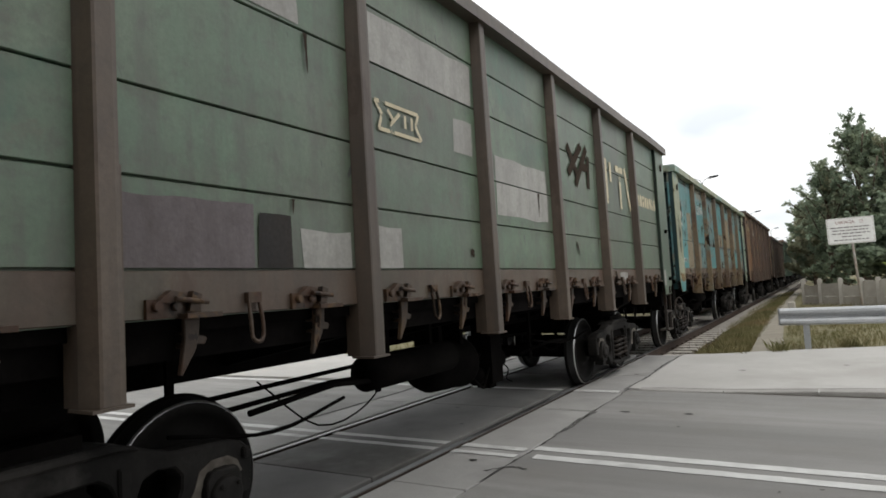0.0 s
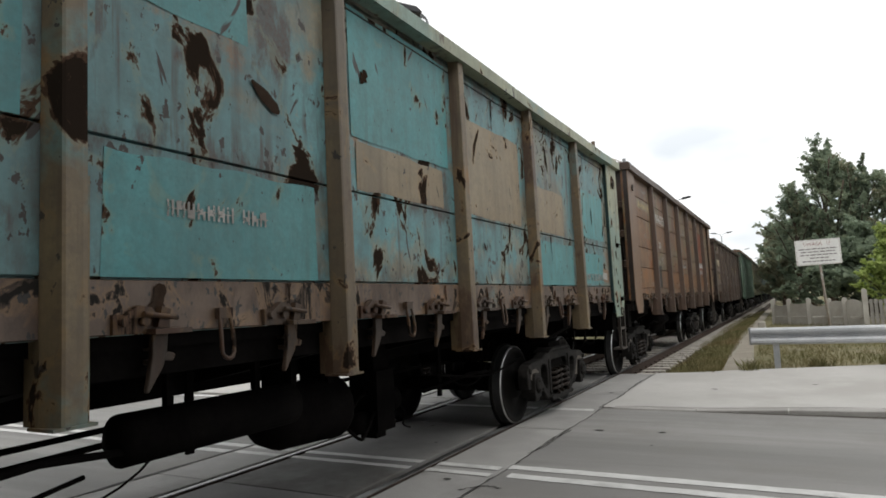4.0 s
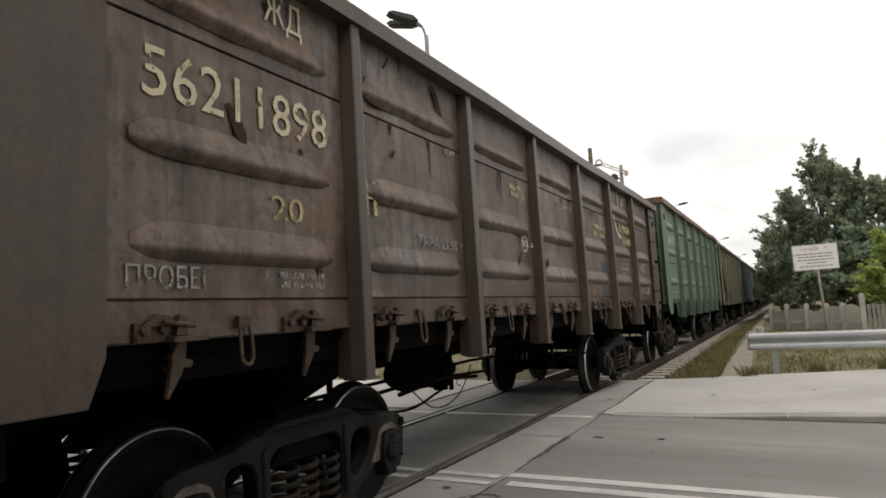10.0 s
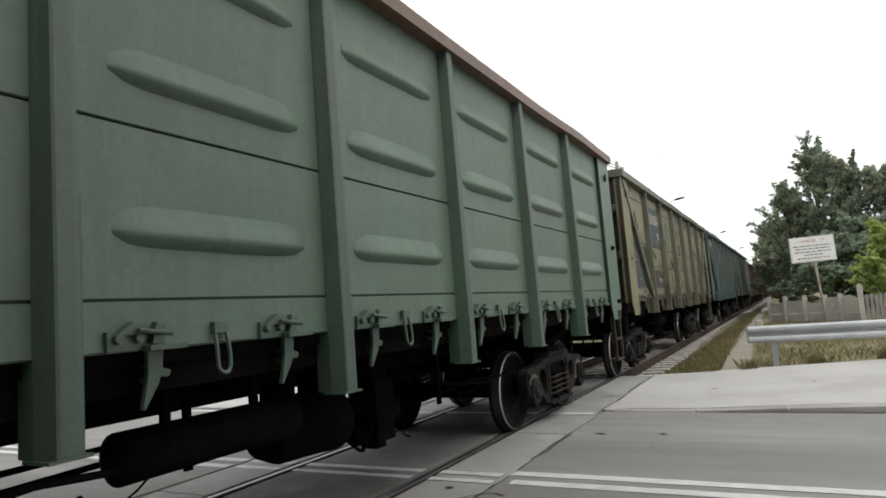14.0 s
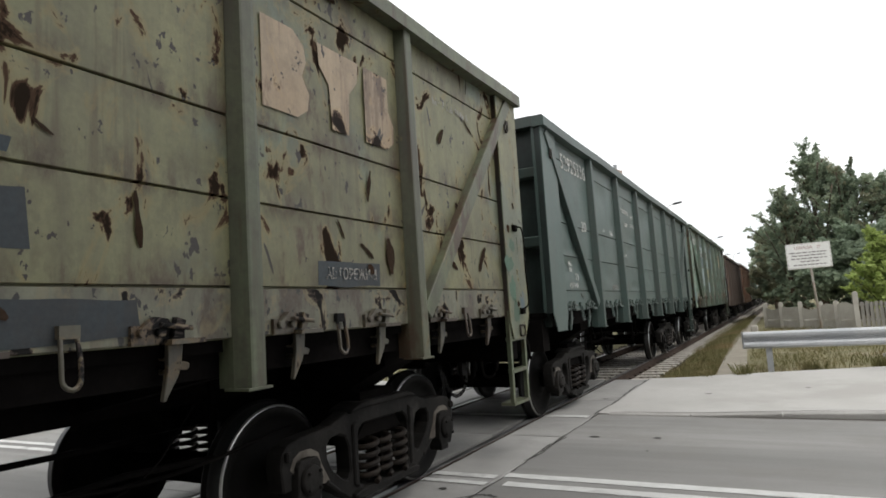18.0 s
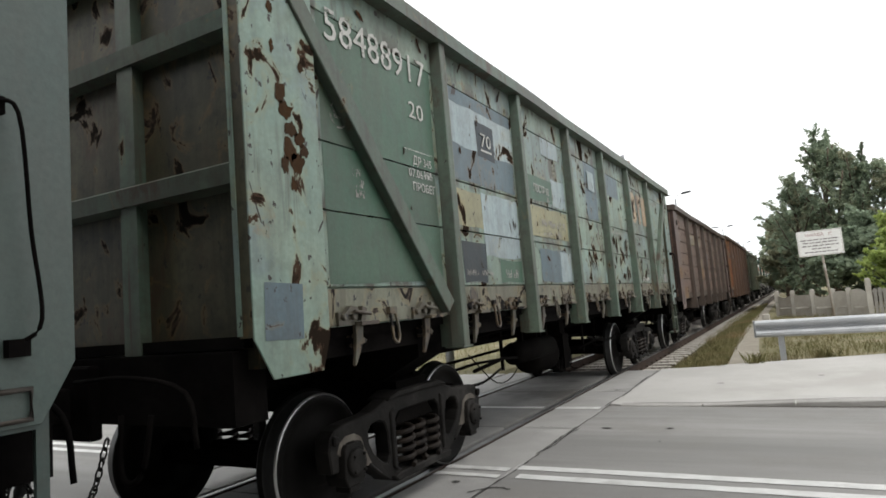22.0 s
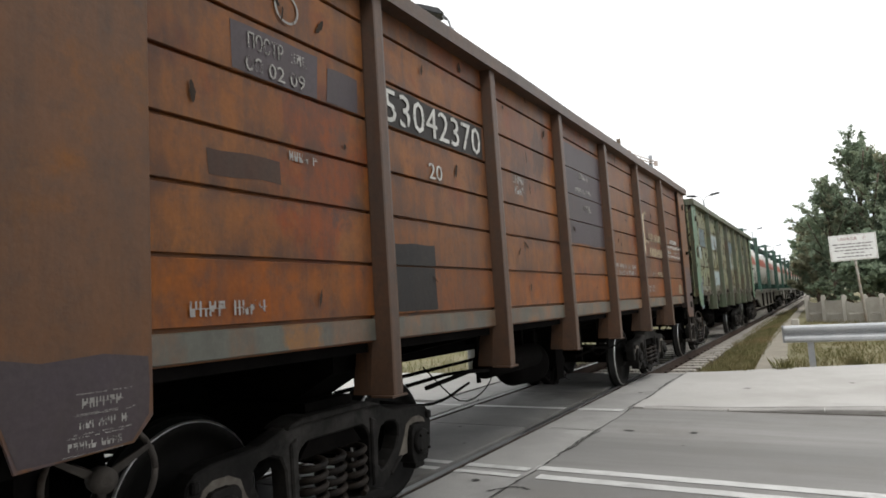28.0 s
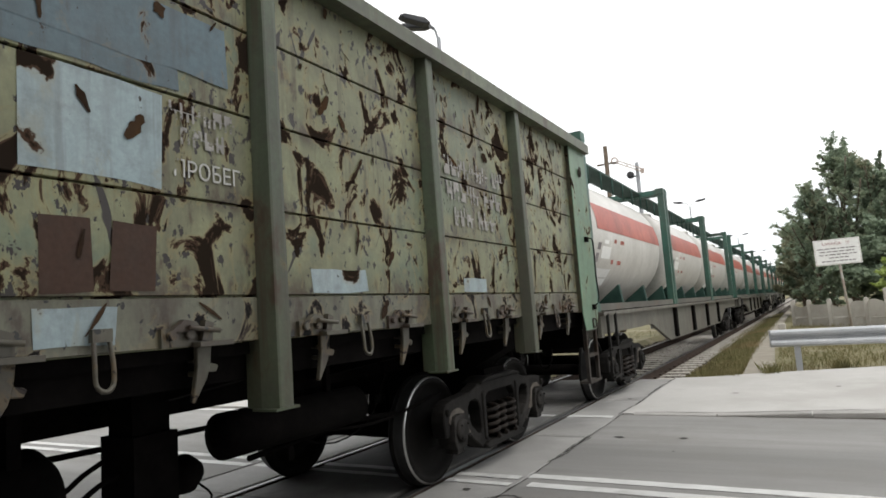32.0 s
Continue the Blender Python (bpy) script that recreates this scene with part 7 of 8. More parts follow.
ring_mark(w, M_PALE, 9.22, 2.48, 0.24, 0.04, 3.4, 0.2)
strokes(w, "emblem", M_PALE, [(9.16, 2.12, 9.16, 2.6)], 0.05)
name_blocks(w, M_WHITE, 9.30, 10.20, 2.20, 2.34, 8, 65)
name_blocks(w, M_PALE, 9.30, 10.20, 2.0, 2.13, 8, 66)
wagon_paintwork(w, [("paint_patch", P_RED, 8.82, 10.28, 1.97, 3.26)], rows)
ring_mark(w, M_WHITE, 11.2, 1.75, 0.075, 0.012)
writing(w, "НО", M_WHITE, 11.15, 11.25, 1.72, 0.06)
writing(w, "-1", M_WHITE, 11.29, 11.38, 1.72, 0.06)

paper(w, P_TAN, 12.04, 12.25, 1.62, 1.88)

scars(w, P_SMUDGE, 14, 102, rows, size=0.14, runs=0.4)

# umber, pressed sheets
w, rows = gondola(3, "rusty umber open goods wagon with pressed steel sides", P3, P3T, P3T, style="corr", seams=(1.55, 2.78), iron=P_RUSTIRON, ribs=(2.93, 2.25, 1.79), zt=3.42, rib_half=0.66, step=(12.26, 12.54, 0.80), end_ribs=(1.55, 2.07, 2.74), end_mat=E_BROWN, pw=0.55)
wagon_paintwork(w, [("paint_patch", P_NAVY, 8.22, 8.62, 1.57, 2.06), ("paint_patch", P_MAROON, 9.80, 10.18, 1.57, 1.72)], rows)
writing(w, "56211898", M_CREAM, 0.74, 1.98, 2.44, 0.24)
writing(w, "ЖД", M_CREAM, 1.48, 1.78, 3.06, 0.17)
writing(w, "ПРОБЕГ", M_PALE, 0.66, 1.10, 1.60, 0.10)
bars(w, M_PALE, 1.45, 1.95, 1.60, 1.70, 2, 41)
writing(w, "20", M_YELLOW, 1.5, 1.75, 1.97, 0.14)
writing(w, "ТАРА 23.50 т", M_PALE, 3.0, 3.72, 1.93, 0.085)
ring_mark(w, M_WHITE, 5.17, 2.10, 0.085, 0.014)
writing(w, "НО", M_WHITE, 5.11, 5.23, 2.065, 0.07)
writing(w, "- 0", M_WHITE, 5.28, 5.40, 2.065, 0.06)
writing(w, "26.12.20", M_PALE, 6.35, 6.68, 3.15, 0.075)
bars(w, M_PALE, 6.70, 6.76, 3.15, 3.23, 1, 31)
writing(w, "СП ДО", M_PALE, 6.22, 6.50, 2.62, 0.075)
for args in ((3.5, 3.7, 2.70, 2.78, 1, 3), (6.0, 6.18, 2.62, 2.70, 1, 6), (6.54, 6.92, 2.62, 2.70, 1, 36)):
    bars(w, M_PALE, *args)
for args in ((4.85, 5.25, 2.55, 2.7, 2, 4), (7.8, 8.6, 2.4, 2.6, 2, 5), (2.35, 2.5, 2.05, 2.35, 1, 7)):
    bars(w, M_YELLOW, *args)
ring_mark(w, M_CREAM, 9.62, 2.92, 0.42, 0.05, 1.75, 3.0)
strokes(w, "emblem", M_CREAM, [(9.58, 2.60, 9.58, 2.76), (9.58, 3.02, 9.58, 3.28), (9.86, 3.02, 9.84, 3.2)], 0.055)
name_blocks(w, M_YELLOW, 9.74, 10.46, 2.62, 2.74, 8, 8)
name_blocks(w, M_YELLOW, 9.74, 10.56, 2.42, 2.54, 8, 58)
writing(w, "СОБСТВЕННИК", M_PALE, 9.65, 10.16, 2.155, 0.07, x=FACE + 0.012)
bars(w, M_PALE, 9.78, 10.04, 2.06, 2.13, 1, 59)
bars(w, M_PALE, 9.38, 10.46, 1.965, 2.03, 1, 60)
bars(w, M_PALE, 9.55, 10.40, 1.90, 1.95, 1, 61)
bars(w, M_PALE, 10.92, 11.5, 1.98, 2.17, 3, 9)
wagon_paintwork(w, [("pasted_notice", P_TAN, 11.41, 11.67, 1.58, 1.79)], rows)
for z in (3.12, 2.62, 2.11, 1.65):
    b = bmesh.new()
    tube(b, bent([(FACE + 0.005, 11.96, z + 0.01), (FACE + 0.075, 11.97, z), (PLATE + 0.035, 12.0, z - 0.01), (PLATE + 0.045, 12.10, z - 0.012), (PLATE + 0.045, 12.19, z - 0.01), (PLATE + 0.003, 12.21, z)], 4), 0.011, 6)
    part("grab_rung", b, M_BRACKET, w)

scars(w, P_SMUDGE, 12, 103, rows, size=0.2, runs=0.5)
scars(w, P_SMUDGE, 34, 143, rows, size=0.07, runs=0.3)
scars(w, P_CRUST, 14, 144, rows, size=0.09, runs=0.4)

# pale green, pressed sheets
w, rows = gondola(4, "clean grey-green open goods wagon with pressed steel sides", P4, P4T, P4P, P2P, style="corr", seams=(1.58, 2.32), ribs=(3.18, 2.56, 1.87), zt=3.74, low=1.03, wheel=True, end_mat=E_GREEN, pw=0.62)
writing(w, "52841475", M_WHITE, 0.78, 2.06, 2.76, 0.24)
bars(w, M_WHITE, 1.5, 1.75, 1.60, 1.66, 1, 2)
bars(w, M_PALE, 2.6, 2.9, 2.70, 2.80, 2, 3)
bars(w, M_PALE, 1.1, 1.6, 1.70, 1.80, 2, 4)
writing(w, "2", M_WHITE, 0.30, 0.36, 1.33, 0.10, x=PLATE + 0.003)

# olive, braced
BRACED = (1.62, 2.06, 2.48, 3.30)
w, rows = gondola(5, "flaking olive-yellow open goods wagon with diagonal end braces", P5, P5T, P5, style="diag", end_ribs=(2.20, 3.02), seams=BRACED, zt=3.67, end_mat=E_BROWN, low=1.135, pw=0.60, pt=0.5, sill=P_RUSTSILL, iron=P_IRON)
wagon_paintwork(w, [("paint_patch", P_NAVY, 0.75, 2.08, 1.63, 2.45), ("paint_patch", P_DARK, 1.75, 2.1, 2.08, 2.44), ("paint_patch", P_NAVY, 2.32, 3.72, 2.50, 3.30), ("paint_patch", P_MAROON, 2.32, 3.05, 1.63, 2.0), ("paint_patch", P_NAVY, 3.1, 3.72, 1.63, 2.0), ("paint_patch", P_GREEN, 4.1, 5.1, 2.75, 3.05), ("paint_patch", P_NAVY, 9.33, 9.97, 1.63, 1.79), ("paint_patch", P_NAVY, 7.25, 7.74, 1.74, 1.98), ("paint_patch", P_NAVY, 7.2, 7.66, 2.08, 2.16), ("paint_patch", P_NAVY, 7.2, 8.18, 1.40, 1.57)], rows)
writing(w, "АВТОРЕЖИМ", M_PALE, 9.40, 9.92, 1.675, 0.07)
bars(w, M_PALE, 10.85, 11.5, 3.12, 3.2, 1, 45)
writing(w, "ДР 345", M_PALE, 0.94, 1.20, 2.215, 0.065)
writing(w, "ПРОБЕГ", M_PALE, 0.90, 1.20, 2.01, 0.065)
writing(w, "53300984", M_WHITE, 2.42, 3.68, 2.95, 0.24)
writing(w, "ПОСТР 62", M_PALE, 4.22, 4.66, 2.94, 0.075)
writing(w, "2010", M_PALE, 4.34, 4.50, 2.82, 0.07)
writing(w, "2021", M_PALE, 4.84, 5.0, 2.82, 0.07)
bars(w, M_PALE, 4.86, 4.98, 2.94, 3.01, 1, 44)
writing(w, "[20]", M_WHITE, 3.44, 3.68, 2.68, 0.13)
writing(w, "ТАРА 23.3т", M_WHITE, 3.15, 3.62, 1.74, 0.085)
for args in ((2.9, 3.05, 2.55, 2.63, 1, 2), (3.25, 3.45, 2.55, 2.63, 1, 3), (0.86, 1.24, 2.32, 2.335, 1, 5), (0.86, 1.20, 2.11, 2.18, 1, 6), (1.16, 1.34, 1.74, 1.98, 3, 56)):
    bars(w, M_PALE, *args)
for shape in ([(8.92, 2.60), (9.20, 2.60), (9.29, 2.66), (9.31, 2.76), (9.25, 2.86), (9.29, 2.95), (9.27, 3.05), (9.18, 3.12), (8.92, 3.12)], [(9.40, 3.12), (9.41, 2.98), (9.50, 2.88), (9.52, 2.60), (9.69, 2.60), (9.71, 2.88), (9.80, 2.98), (9.82, 3.12)], [(9.88, 2.60), (10.14, 2.60), (10.22, 2.66), (10.23, 2.78), (10.17, 2.88), (10.17, 3.12), (9.88, 3.12)]):
    blocks(w, "painted_sign", P_PEACH, [shape])

scars(w, P_SCAR, 34, 105, rows, size=0.17, runs=0.2)

blots(w, P_GREEN, [(12.20, 1.62, 0.20, 0.30), (12.16, 1.88, 0.26, 0.16), (12.24, 2.06, 0.14, 0.16), (12.26, 1.40, 0.16, 0.24)], 420, PLATE + 0.0014)
blots(w, P_SCAR, [(12.17, 2.22, 0.08, 0.09), (12.34, 2.46, 0.06, 0.08), (12.32, 1.48, 0.08, 0.07), (12.38, 2.06, 0.012, 0.26), (12.37, 2.62, 0.012, 0.16), (12.30, 2.26, 0.03, 0.07)], 421)
blots(w, P_BLUE, [(12.43, 1.50, 0.14, 0.24)], 422, PLATE + 0.0016)
blots(w, P_SCAR, [(0.2, 3.3, 0.02, 0.2), (0.24, 3.1, 0.02, 0.12), (0.32, 2.2, 0.03, 0.08), (0.35, 2.0, 0.02, 0.10), (0.42, 1.8, 0.02, 0.06), (0.5, 1.35, 0.06, 0.03)], 423)
# sea green, braced
w, rows = gondola(6, "dark sea-green open goods wagon with diagonal end braces", P6, P6T, P6, style="diag", end_ribs=(2.20, 3.02), seams=BRACED, zt=3.67, low=1.12, end_mat=E_SEA, pw=0.60, pt=0.5)
writing(w, "52925336", M_WHITE, 0.92, 2.06, 3.20, 0.21)
writing(w, "20", M_WHITE, 1.66, 1.90, 2.44, 0.15)
writing(w, "21", M_WHITE, 1.18, 1.32, 1.76, 0.09)
writing(w, "ТАРА 23т", M_PALE, 3.20, 3.60, 1.655, 0.065)
writing(w, "ПОСТРОЕН 62", M_WHITE, 4.29, 4.85, 3.0, 0.075)
writing(w, "150807", M_WHITE, 4.45, 4.75, 2.77, 0.075)
for args in ((0.92, 1.3, 1.64, 1.73, 1, 2), (2.87, 3.05, 2.52, 2.59, 1, 3), (3.3, 3.5, 2.5, 2.6, 1, 4), (5.02, 5.3, 2.96, 3.04, 1, 5), (4.98, 5.34, 2.79, 2.87, 1, 6), (0.92, 1.1, 1.85, 2.0, 2, 8), (4.2, 4.5, 2.2, 2.28, 1, 9)):
    bars(w, M_WHITE, *args)
strokes(w, "emblem", M_WHITE, [(0.28, 3.02, 0.34, 3.12), (0.34, 3.12, 0.40, 3.02), (0.26, 3.08, 0.42, 3.08), (0.28, 2.98, 0.31, 2.92), (0.38, 2.98, 0.41, 2.92)], 0.02)
w.children[-1].location.x += 0.056

scars(w, P_SMUDGE, 7, 106, rows, size=0.10, runs=0.3)

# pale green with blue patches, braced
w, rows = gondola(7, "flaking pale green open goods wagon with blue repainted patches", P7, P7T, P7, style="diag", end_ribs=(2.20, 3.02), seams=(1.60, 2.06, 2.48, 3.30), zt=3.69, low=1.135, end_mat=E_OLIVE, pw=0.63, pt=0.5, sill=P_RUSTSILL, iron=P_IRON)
wagon_paintwork(w, [("paint_patch", P_GREEN, 0.72, 2.08, 1.62, 3.3), ("paint_patch", P_BLUE, 2.32, 3.72, 2.5, 3.3), ("paint_patch", P_ICE, 2.9, 3.72, 1.85, 2.44), ("paint_patch", P_GREEN, 3.2, 3.72, 1.62, 1.84), ("paint_patch", P_NAVY, 2.46, 2.9, 1.63, 1.98), ("paint_patch", P_CREAM7, 2.34, 2.9, 2.1, 2.42), ("paint_patch", P_GREEN, 4.12, 4.86, 2.52, 2.80), ("paint_patch", P_ICE, 4.86, 5.34, 2.50, 2.84), ("paint_patch", P_CREAM7, 4.0, 5.34, 2.12, 2.46), ("paint_patch", P_BLUE, 4.3, 5.2, 1.62, 2.0), ("paint_patch", P_ICE, 4.96, 5.34, 1.62, 1.98), ("paint_patch", P_ICE, 4.6, 5.2, 3.08, 3.3), ("paint_patch", P_BLUE, 6.3, 6.85, 2.49, 3.3), ("paint_patch", P_BLUE, 7.4, 8.2, 2.95, 3.3)], rows)
wagon_paintwork(w, [("window_mark", P_ICE, 6.42, 6.74, 2.90, 3.18)], rows)
w.children[-1].location.x += 0.003
blocks(w, "plate_paint", P_BLUE, [[(0.13, 1.34), (0.41, 1.33), (0.42, 1.62), (0.14, 1.63)]], PLATE + 0.0025)
ring_mark(w, M_PALE, 0.89, 2.67, 0.085, 0.012)
bars(w, M_PALE, 0.84, 0.94, 2.64, 2.71, 2, 71)
writing(w, "58488917", M_WHITE, 0.80, 2.02, 3.14, 0.22)
writing(w, "20", M_WHITE, 1.74, 1.95, 2.86, 0.13)
writing(w, "ДР 345", M_WHITE, 1.75, 2.02, 2.505, 0.065)
writing(w, "07.06", M_WHITE, 1.68, 1.88, 2.405, 0.065)
bars(w, M_WHITE, 1.90, 2.08, 2.40, 2.48, 1, 72)
bars(w, M_WHITE, 1.64, 2.08, 2.60, 2.615, 1, 73)
writing(w, "ПОСТР 62", M_WHITE, 4.26, 4.74, 2.62, 0.085)
wagon_paintwork(w, [("paint_patch", P_ICE, 2.32, 3.74, 2.80, 3.18), ("paint_patch", P_NAVY, 2.90, 3.27, 2.76, 3.10)], rows)
writing(w, "70", M_WHITE, 2.97, 3.19, 2.87, 0.13, x=FACE + 0.013)
strokes(w, "underline", M_WHITE, [(2.97, 2.835, 3.2, 2.835)], 0.016)
w.children[-1].location.x += 0.004
writing(w, "ПРОБЕГ", M_WHITE, 1.73, 2.05, 2.305, 0.065)
for args in ((1.0, 1.14, 2.16, 2.36, 3, 2), (4.66, 4.78, 2.53, 2.6, 1, 3), (4.35, 5.2, 2.12, 2.34, 2, 4), (3.3, 3.6, 1.65, 1.76, 1, 5), (2.5, 3.0, 1.68, 1.74, 1, 7)):
    bars(w, M_PALE, *args)
for shape in ([(9.02, 2.68), (9.36, 2.68), (9.45, 2.74), (9.47, 2.84), (9.41, 2.95), (9.45, 3.05), (9.43, 3.15), (9.34, 3.22), (9.02, 3.22)], [(9.52, 3.22), (9.53, 3.08), (9.62, 2.98), (9.64, 2.68), (9.80, 2.68), (9.81, 2.98), (9.89, 3.08), (9.90, 3.22)], [(9.97, 2.68), (10.26, 2.68), (10.35, 2.74), (10.36, 2.86), (10.30, 2.96), (10.30, 3.22), (9.97, 3.22)]):
    blocks(w, "painted_sign", P_PEACH, [shape])
writing(w, "АВТОРЕЖИМ", M_WHITE, 9.48, 10.02, 1.635, 0.075)
bars(w, M_PALE, 10.9, 11.5, 3.14, 3.26, 1, 46)
bars(w, M_PALE, 7.5, 8.3, 2.30, 2.42, 2, 47)
scars(w, P_SCAR, 24, 137, rows, y0=5.6, size=0.16, runs=0.1)

scars(w, P_SCAR, 22, 107, rows, size=0.10, runs=0.15)
scars(w, P_SMUDGE, 16, 127, rows, size=0.06, runs=0.3)
wagon_paintwork(w, [("pasted_notice", P_PALE, 11.62, 11.88, 1.625, 1.80)], rows)
w.children[-1].location.x += 0.004
bars(w, M_INK, 11.72, 11.82, 1.66, 1.76, 3, 75, x=FACE + 0.018)
blocks(w, "rust_scar", P_MAROON, [[(10.98, 2.12), (11.2, 2.10), (11.35, 2.07), (11.62, 2.02), (11.60, 1.99), (11.3, 2.02), (11.08, 2.06)]], FACE + 0.0088)

blots(w, P_CRUST, [(0.27, 3.22, 0.13, 0.17), (0.28, 3.12, 0.06, 0.08), (0.33, 2.66, 0.10, 0.13), (0.36, 2.56, 0.14, 0.12), (0.40, 2.46, 0.12, 0.10), (0.38, 2.34, 0.13, 0.17), (0.46, 2.42, 0.10, 0.10), (0.34, 2.26, 0.07, 0.12), (0.44, 2.28, 0.12, 0.12), (0.50, 2.36, 0.08, 0.08), (0.28, 2.90, 0.04, 0.09), (0.50, 2.84, 0.05, 0.06), (0.53, 3.0, 0.05, 0.05), (0.40, 2.16, 0.06, 0.09), (0.25, 3.42, 0.05, 0.06)], 417)
blots(w, P_SCAR, [(12.2, 2.30, 0.06, 0.08), (12.34, 1.52, 0.07, 0.07), (12.25, 2.9, 0.02, 0.10), (12.3, 1.95, 0.04, 0.05)], 418)
blots(w, P_SCAR, [(7.6, 2.26, 0.14, 0.20), (7.75, 2.2, 0.10, 0.26), (8.05, 2.32, 0.16, 0.10), (7.3, 2.02, 0.16, 0.12), (7.5, 1.86, 0.20, 0.09), (8.1, 1.72, 0.24, 0.10), (8.4, 2.20, 0.10, 0.34), (8.35, 1.78, 0.12, 0.26), (9.05, 2.30, 0.12, 0.24), (9.2, 2.10, 0.18, 0.14), (9.5, 2.0, 0.10, 0.12), (9.9, 2.15, 0.12, 0.20), (9.75, 1.72, 0.20, 0.14), (9.5, 1.82, 0.05, 0.30), (9.98, 1.88, 0.05, 0.26)], 419, FACE + 0.0095, "rust_scar")
# weathered boards
BOARDS = (1.35, 1.69, 2.05, 2.34, 2.63, 2.96)
BOARDS_B = (1.40, 1.72, 2.04, 2.33, 2.63, 2.94, 3.26)
w, rows = gondola(8, "weathered grey-brown open goods wagon with board sides", P8, P8T, P8P, style="plank", seams=BOARDS, zt=3.45, low=0.95, flare=0.10, sheet_low=1.2, sill=P8T, latches=False, end_mat=E_BOARD, pw=0.58, pt=0.5, end_ribs=(2.02, 2.80))
wagon_paintwork(w, [("paint_patch", P_TAN, 2.32, 3.72, 2.64, 2.92), ("paint_patch", P_DARK, 2.30, 2.92, 1.36, 1.88), ("paint_patch", P_OCHRE, 4.62, 5.06, 1.71, 2.03), ("paint_patch", P_TAN, 4.15, 4.95, 2.06, 2.28), ("paint_patch", P_OCHRE, 0.82, 1.5, 1.21, 1.5), ("paint_patch", P_TAN, 4.0, 4.85, 2.64, 2.9), ("paint_patch", P_VIOLET, 5.9, 6.5, 2.1, 2.5)], rows)
blocks(w, "plate_paint", P_OCHRE, [[(0.10, 1.70), (0.30, 1.69), (0.46, 1.72), (0.47, 1.96), (0.28, 1.99), (0.11, 1.97)]], PLATE + 0.0025)
blocks(w, "plate_paint", P_SLATE, [[(0.20, 1.10), (0.36, 1.08), (0.40, 1.22), (0.34, 1.38), (0.25, 1.42), (0.19, 1.26)]], PLATE + 0.0025)
ring_mark(w, M_PALE, 0.95, 2.74, 0.11, 0.016)
writing(w, "63049271", M_PALE, 2.36, 3.50, 2.68, 0.20)
writing(w, "20", M_WHITE, 2.70, 2.88, 2.38, 0.13)
for args in ((4.2, 4.7, 2.68, 2.82, 1, 2), (5.8, 6.4, 2.7, 2.85, 2, 3), (5.9, 6.3, 1.48, 1.62, 1, 4), (8.9, 9.8, 2.1, 2.5, 3, 5), (10.6, 11.6, 1.8, 1.95, 2, 6), (7.4, 8.0, 1.46, 1.56, 1, 7)):
    bars(w, M_PALE, *args)

scars(w, P_SMUDGE, 34, 108, rows, size=0.11, runs=0.3)

# orange-brown boards
w, rows = gondola(9, "orange-brown open goods wagon with board sides", P9, P9T, P9P, P9T, style="plank", seams=BOARDS_B, zt=3.56, low=0.93, flare=0.10, sheet_low=1.25, sill=P9S, first=P9R, latches=False, wheel=(1.36, 0.50, 0.85), step=(12.2, 12.6, 0.50), end_mat=E_ORANGE, pw=0.62)
wagon_paintwork(w, [("paint_patch", P_DARK, 2.32, 3.72, 2.64, 2.92), ("paint_patch", P_DARK, 2.32, 2.88, 1.42, 1.88), ("paint_patch", P_SLATE, 1.1, 1.7, 2.64, 2.90), ("paint_patch", P_SLATE, 1.78, 2.06, 2.64, 2.86), ("paint_patch", P_SLATE, 5.62, 7.02, 2.06, 3.22), ("paint_patch", P_MAROON, 0.95, 1.4, 2.10, 2.24)], rows)
writing(w, "53042370", M_WHITE, 2.34, 3.68, 2.67, 0.235)
writing(w, "20", M_WHITE, 2.85, 3.03, 2.36, 0.12)
writing(w, "ДР2", M_PALE, 6.18, 6.30, 2.85, 0.07)
writing(w, "ПРОБЕГ", M_PALE, 6.26, 6.56, 2.47, 0.07)
writing(w, "СОБСТВЕННИК", M_WHITE, 11.08, 11.61, 2.355, 0.07)
writing(w, "МОСКВА", M_WHITE, 10.86, 11.10, 2.165, 0.055)
writing(w, "08 02 09", M_PALE, 1.18, 1.60, 2.66, 0.085)
writing(w, "ПОСТР", M_PALE, 1.20, 1.44, 2.78, 0.085)
bars(w, M_PALE, 1.50, 1.62, 2.78, 2.86, 1, 64)
ring_mark(w, M_PALE, 1.48, 3.09, 0.09, 0.014)
for args in ((0.83, 1.28, 1.44, 1.53, 1, 3), (1.46, 1.66, 2.24, 2.31, 1, 4), (4.3, 4.6, 2.42, 2.62, 2, 5), (6.32, 6.5, 2.84, 2.91, 1, 6), (6.03, 6.58, 2.66, 2.74, 1, 16), (7.35, 8.5, 1.72, 1.9, 2, 7), (11.28, 11.78, 2.165, 2.225, 1, 18), (8.95, 9.6, 1.48, 1.6, 2, 10)):
    bars(w, M_PALE, *args)
blocks(w, "plate_paint", P_SLATE, [[(0.13, 0.985), (0.3, 0.985), (0.53, 1.0), (0.60, 1.09), (0.605, 1.20), (0.60, 1.31), (0.42, 1.335), (0.2, 1.32), (0.068, 1.345), (0.068, 1.165)]], PLATE + 0.0018)
for k, (a, c, e, g) in enumerate(((0.32, 0.54, 1.13, 1.20), (0.31, 0.53, 1.06, 1.125), (0.27, 0.50, 0.99, 1.05))):
    bars(w, M_PALE, a + 0.02, c - 0.02, e + 0.012, g - 0.012, 1, 11 + k, x=PLATE + 0.0035)
    for q in (e, g):
        bars(w, M_PALE, a, c, q - 0.003, q + 0.003, 1, 21 + k, x=PLATE + 0.0035)
ring_mark(w, M_TANINK, 9.36, 2.52, 0.26, 0.04, 3.6, 1.3)
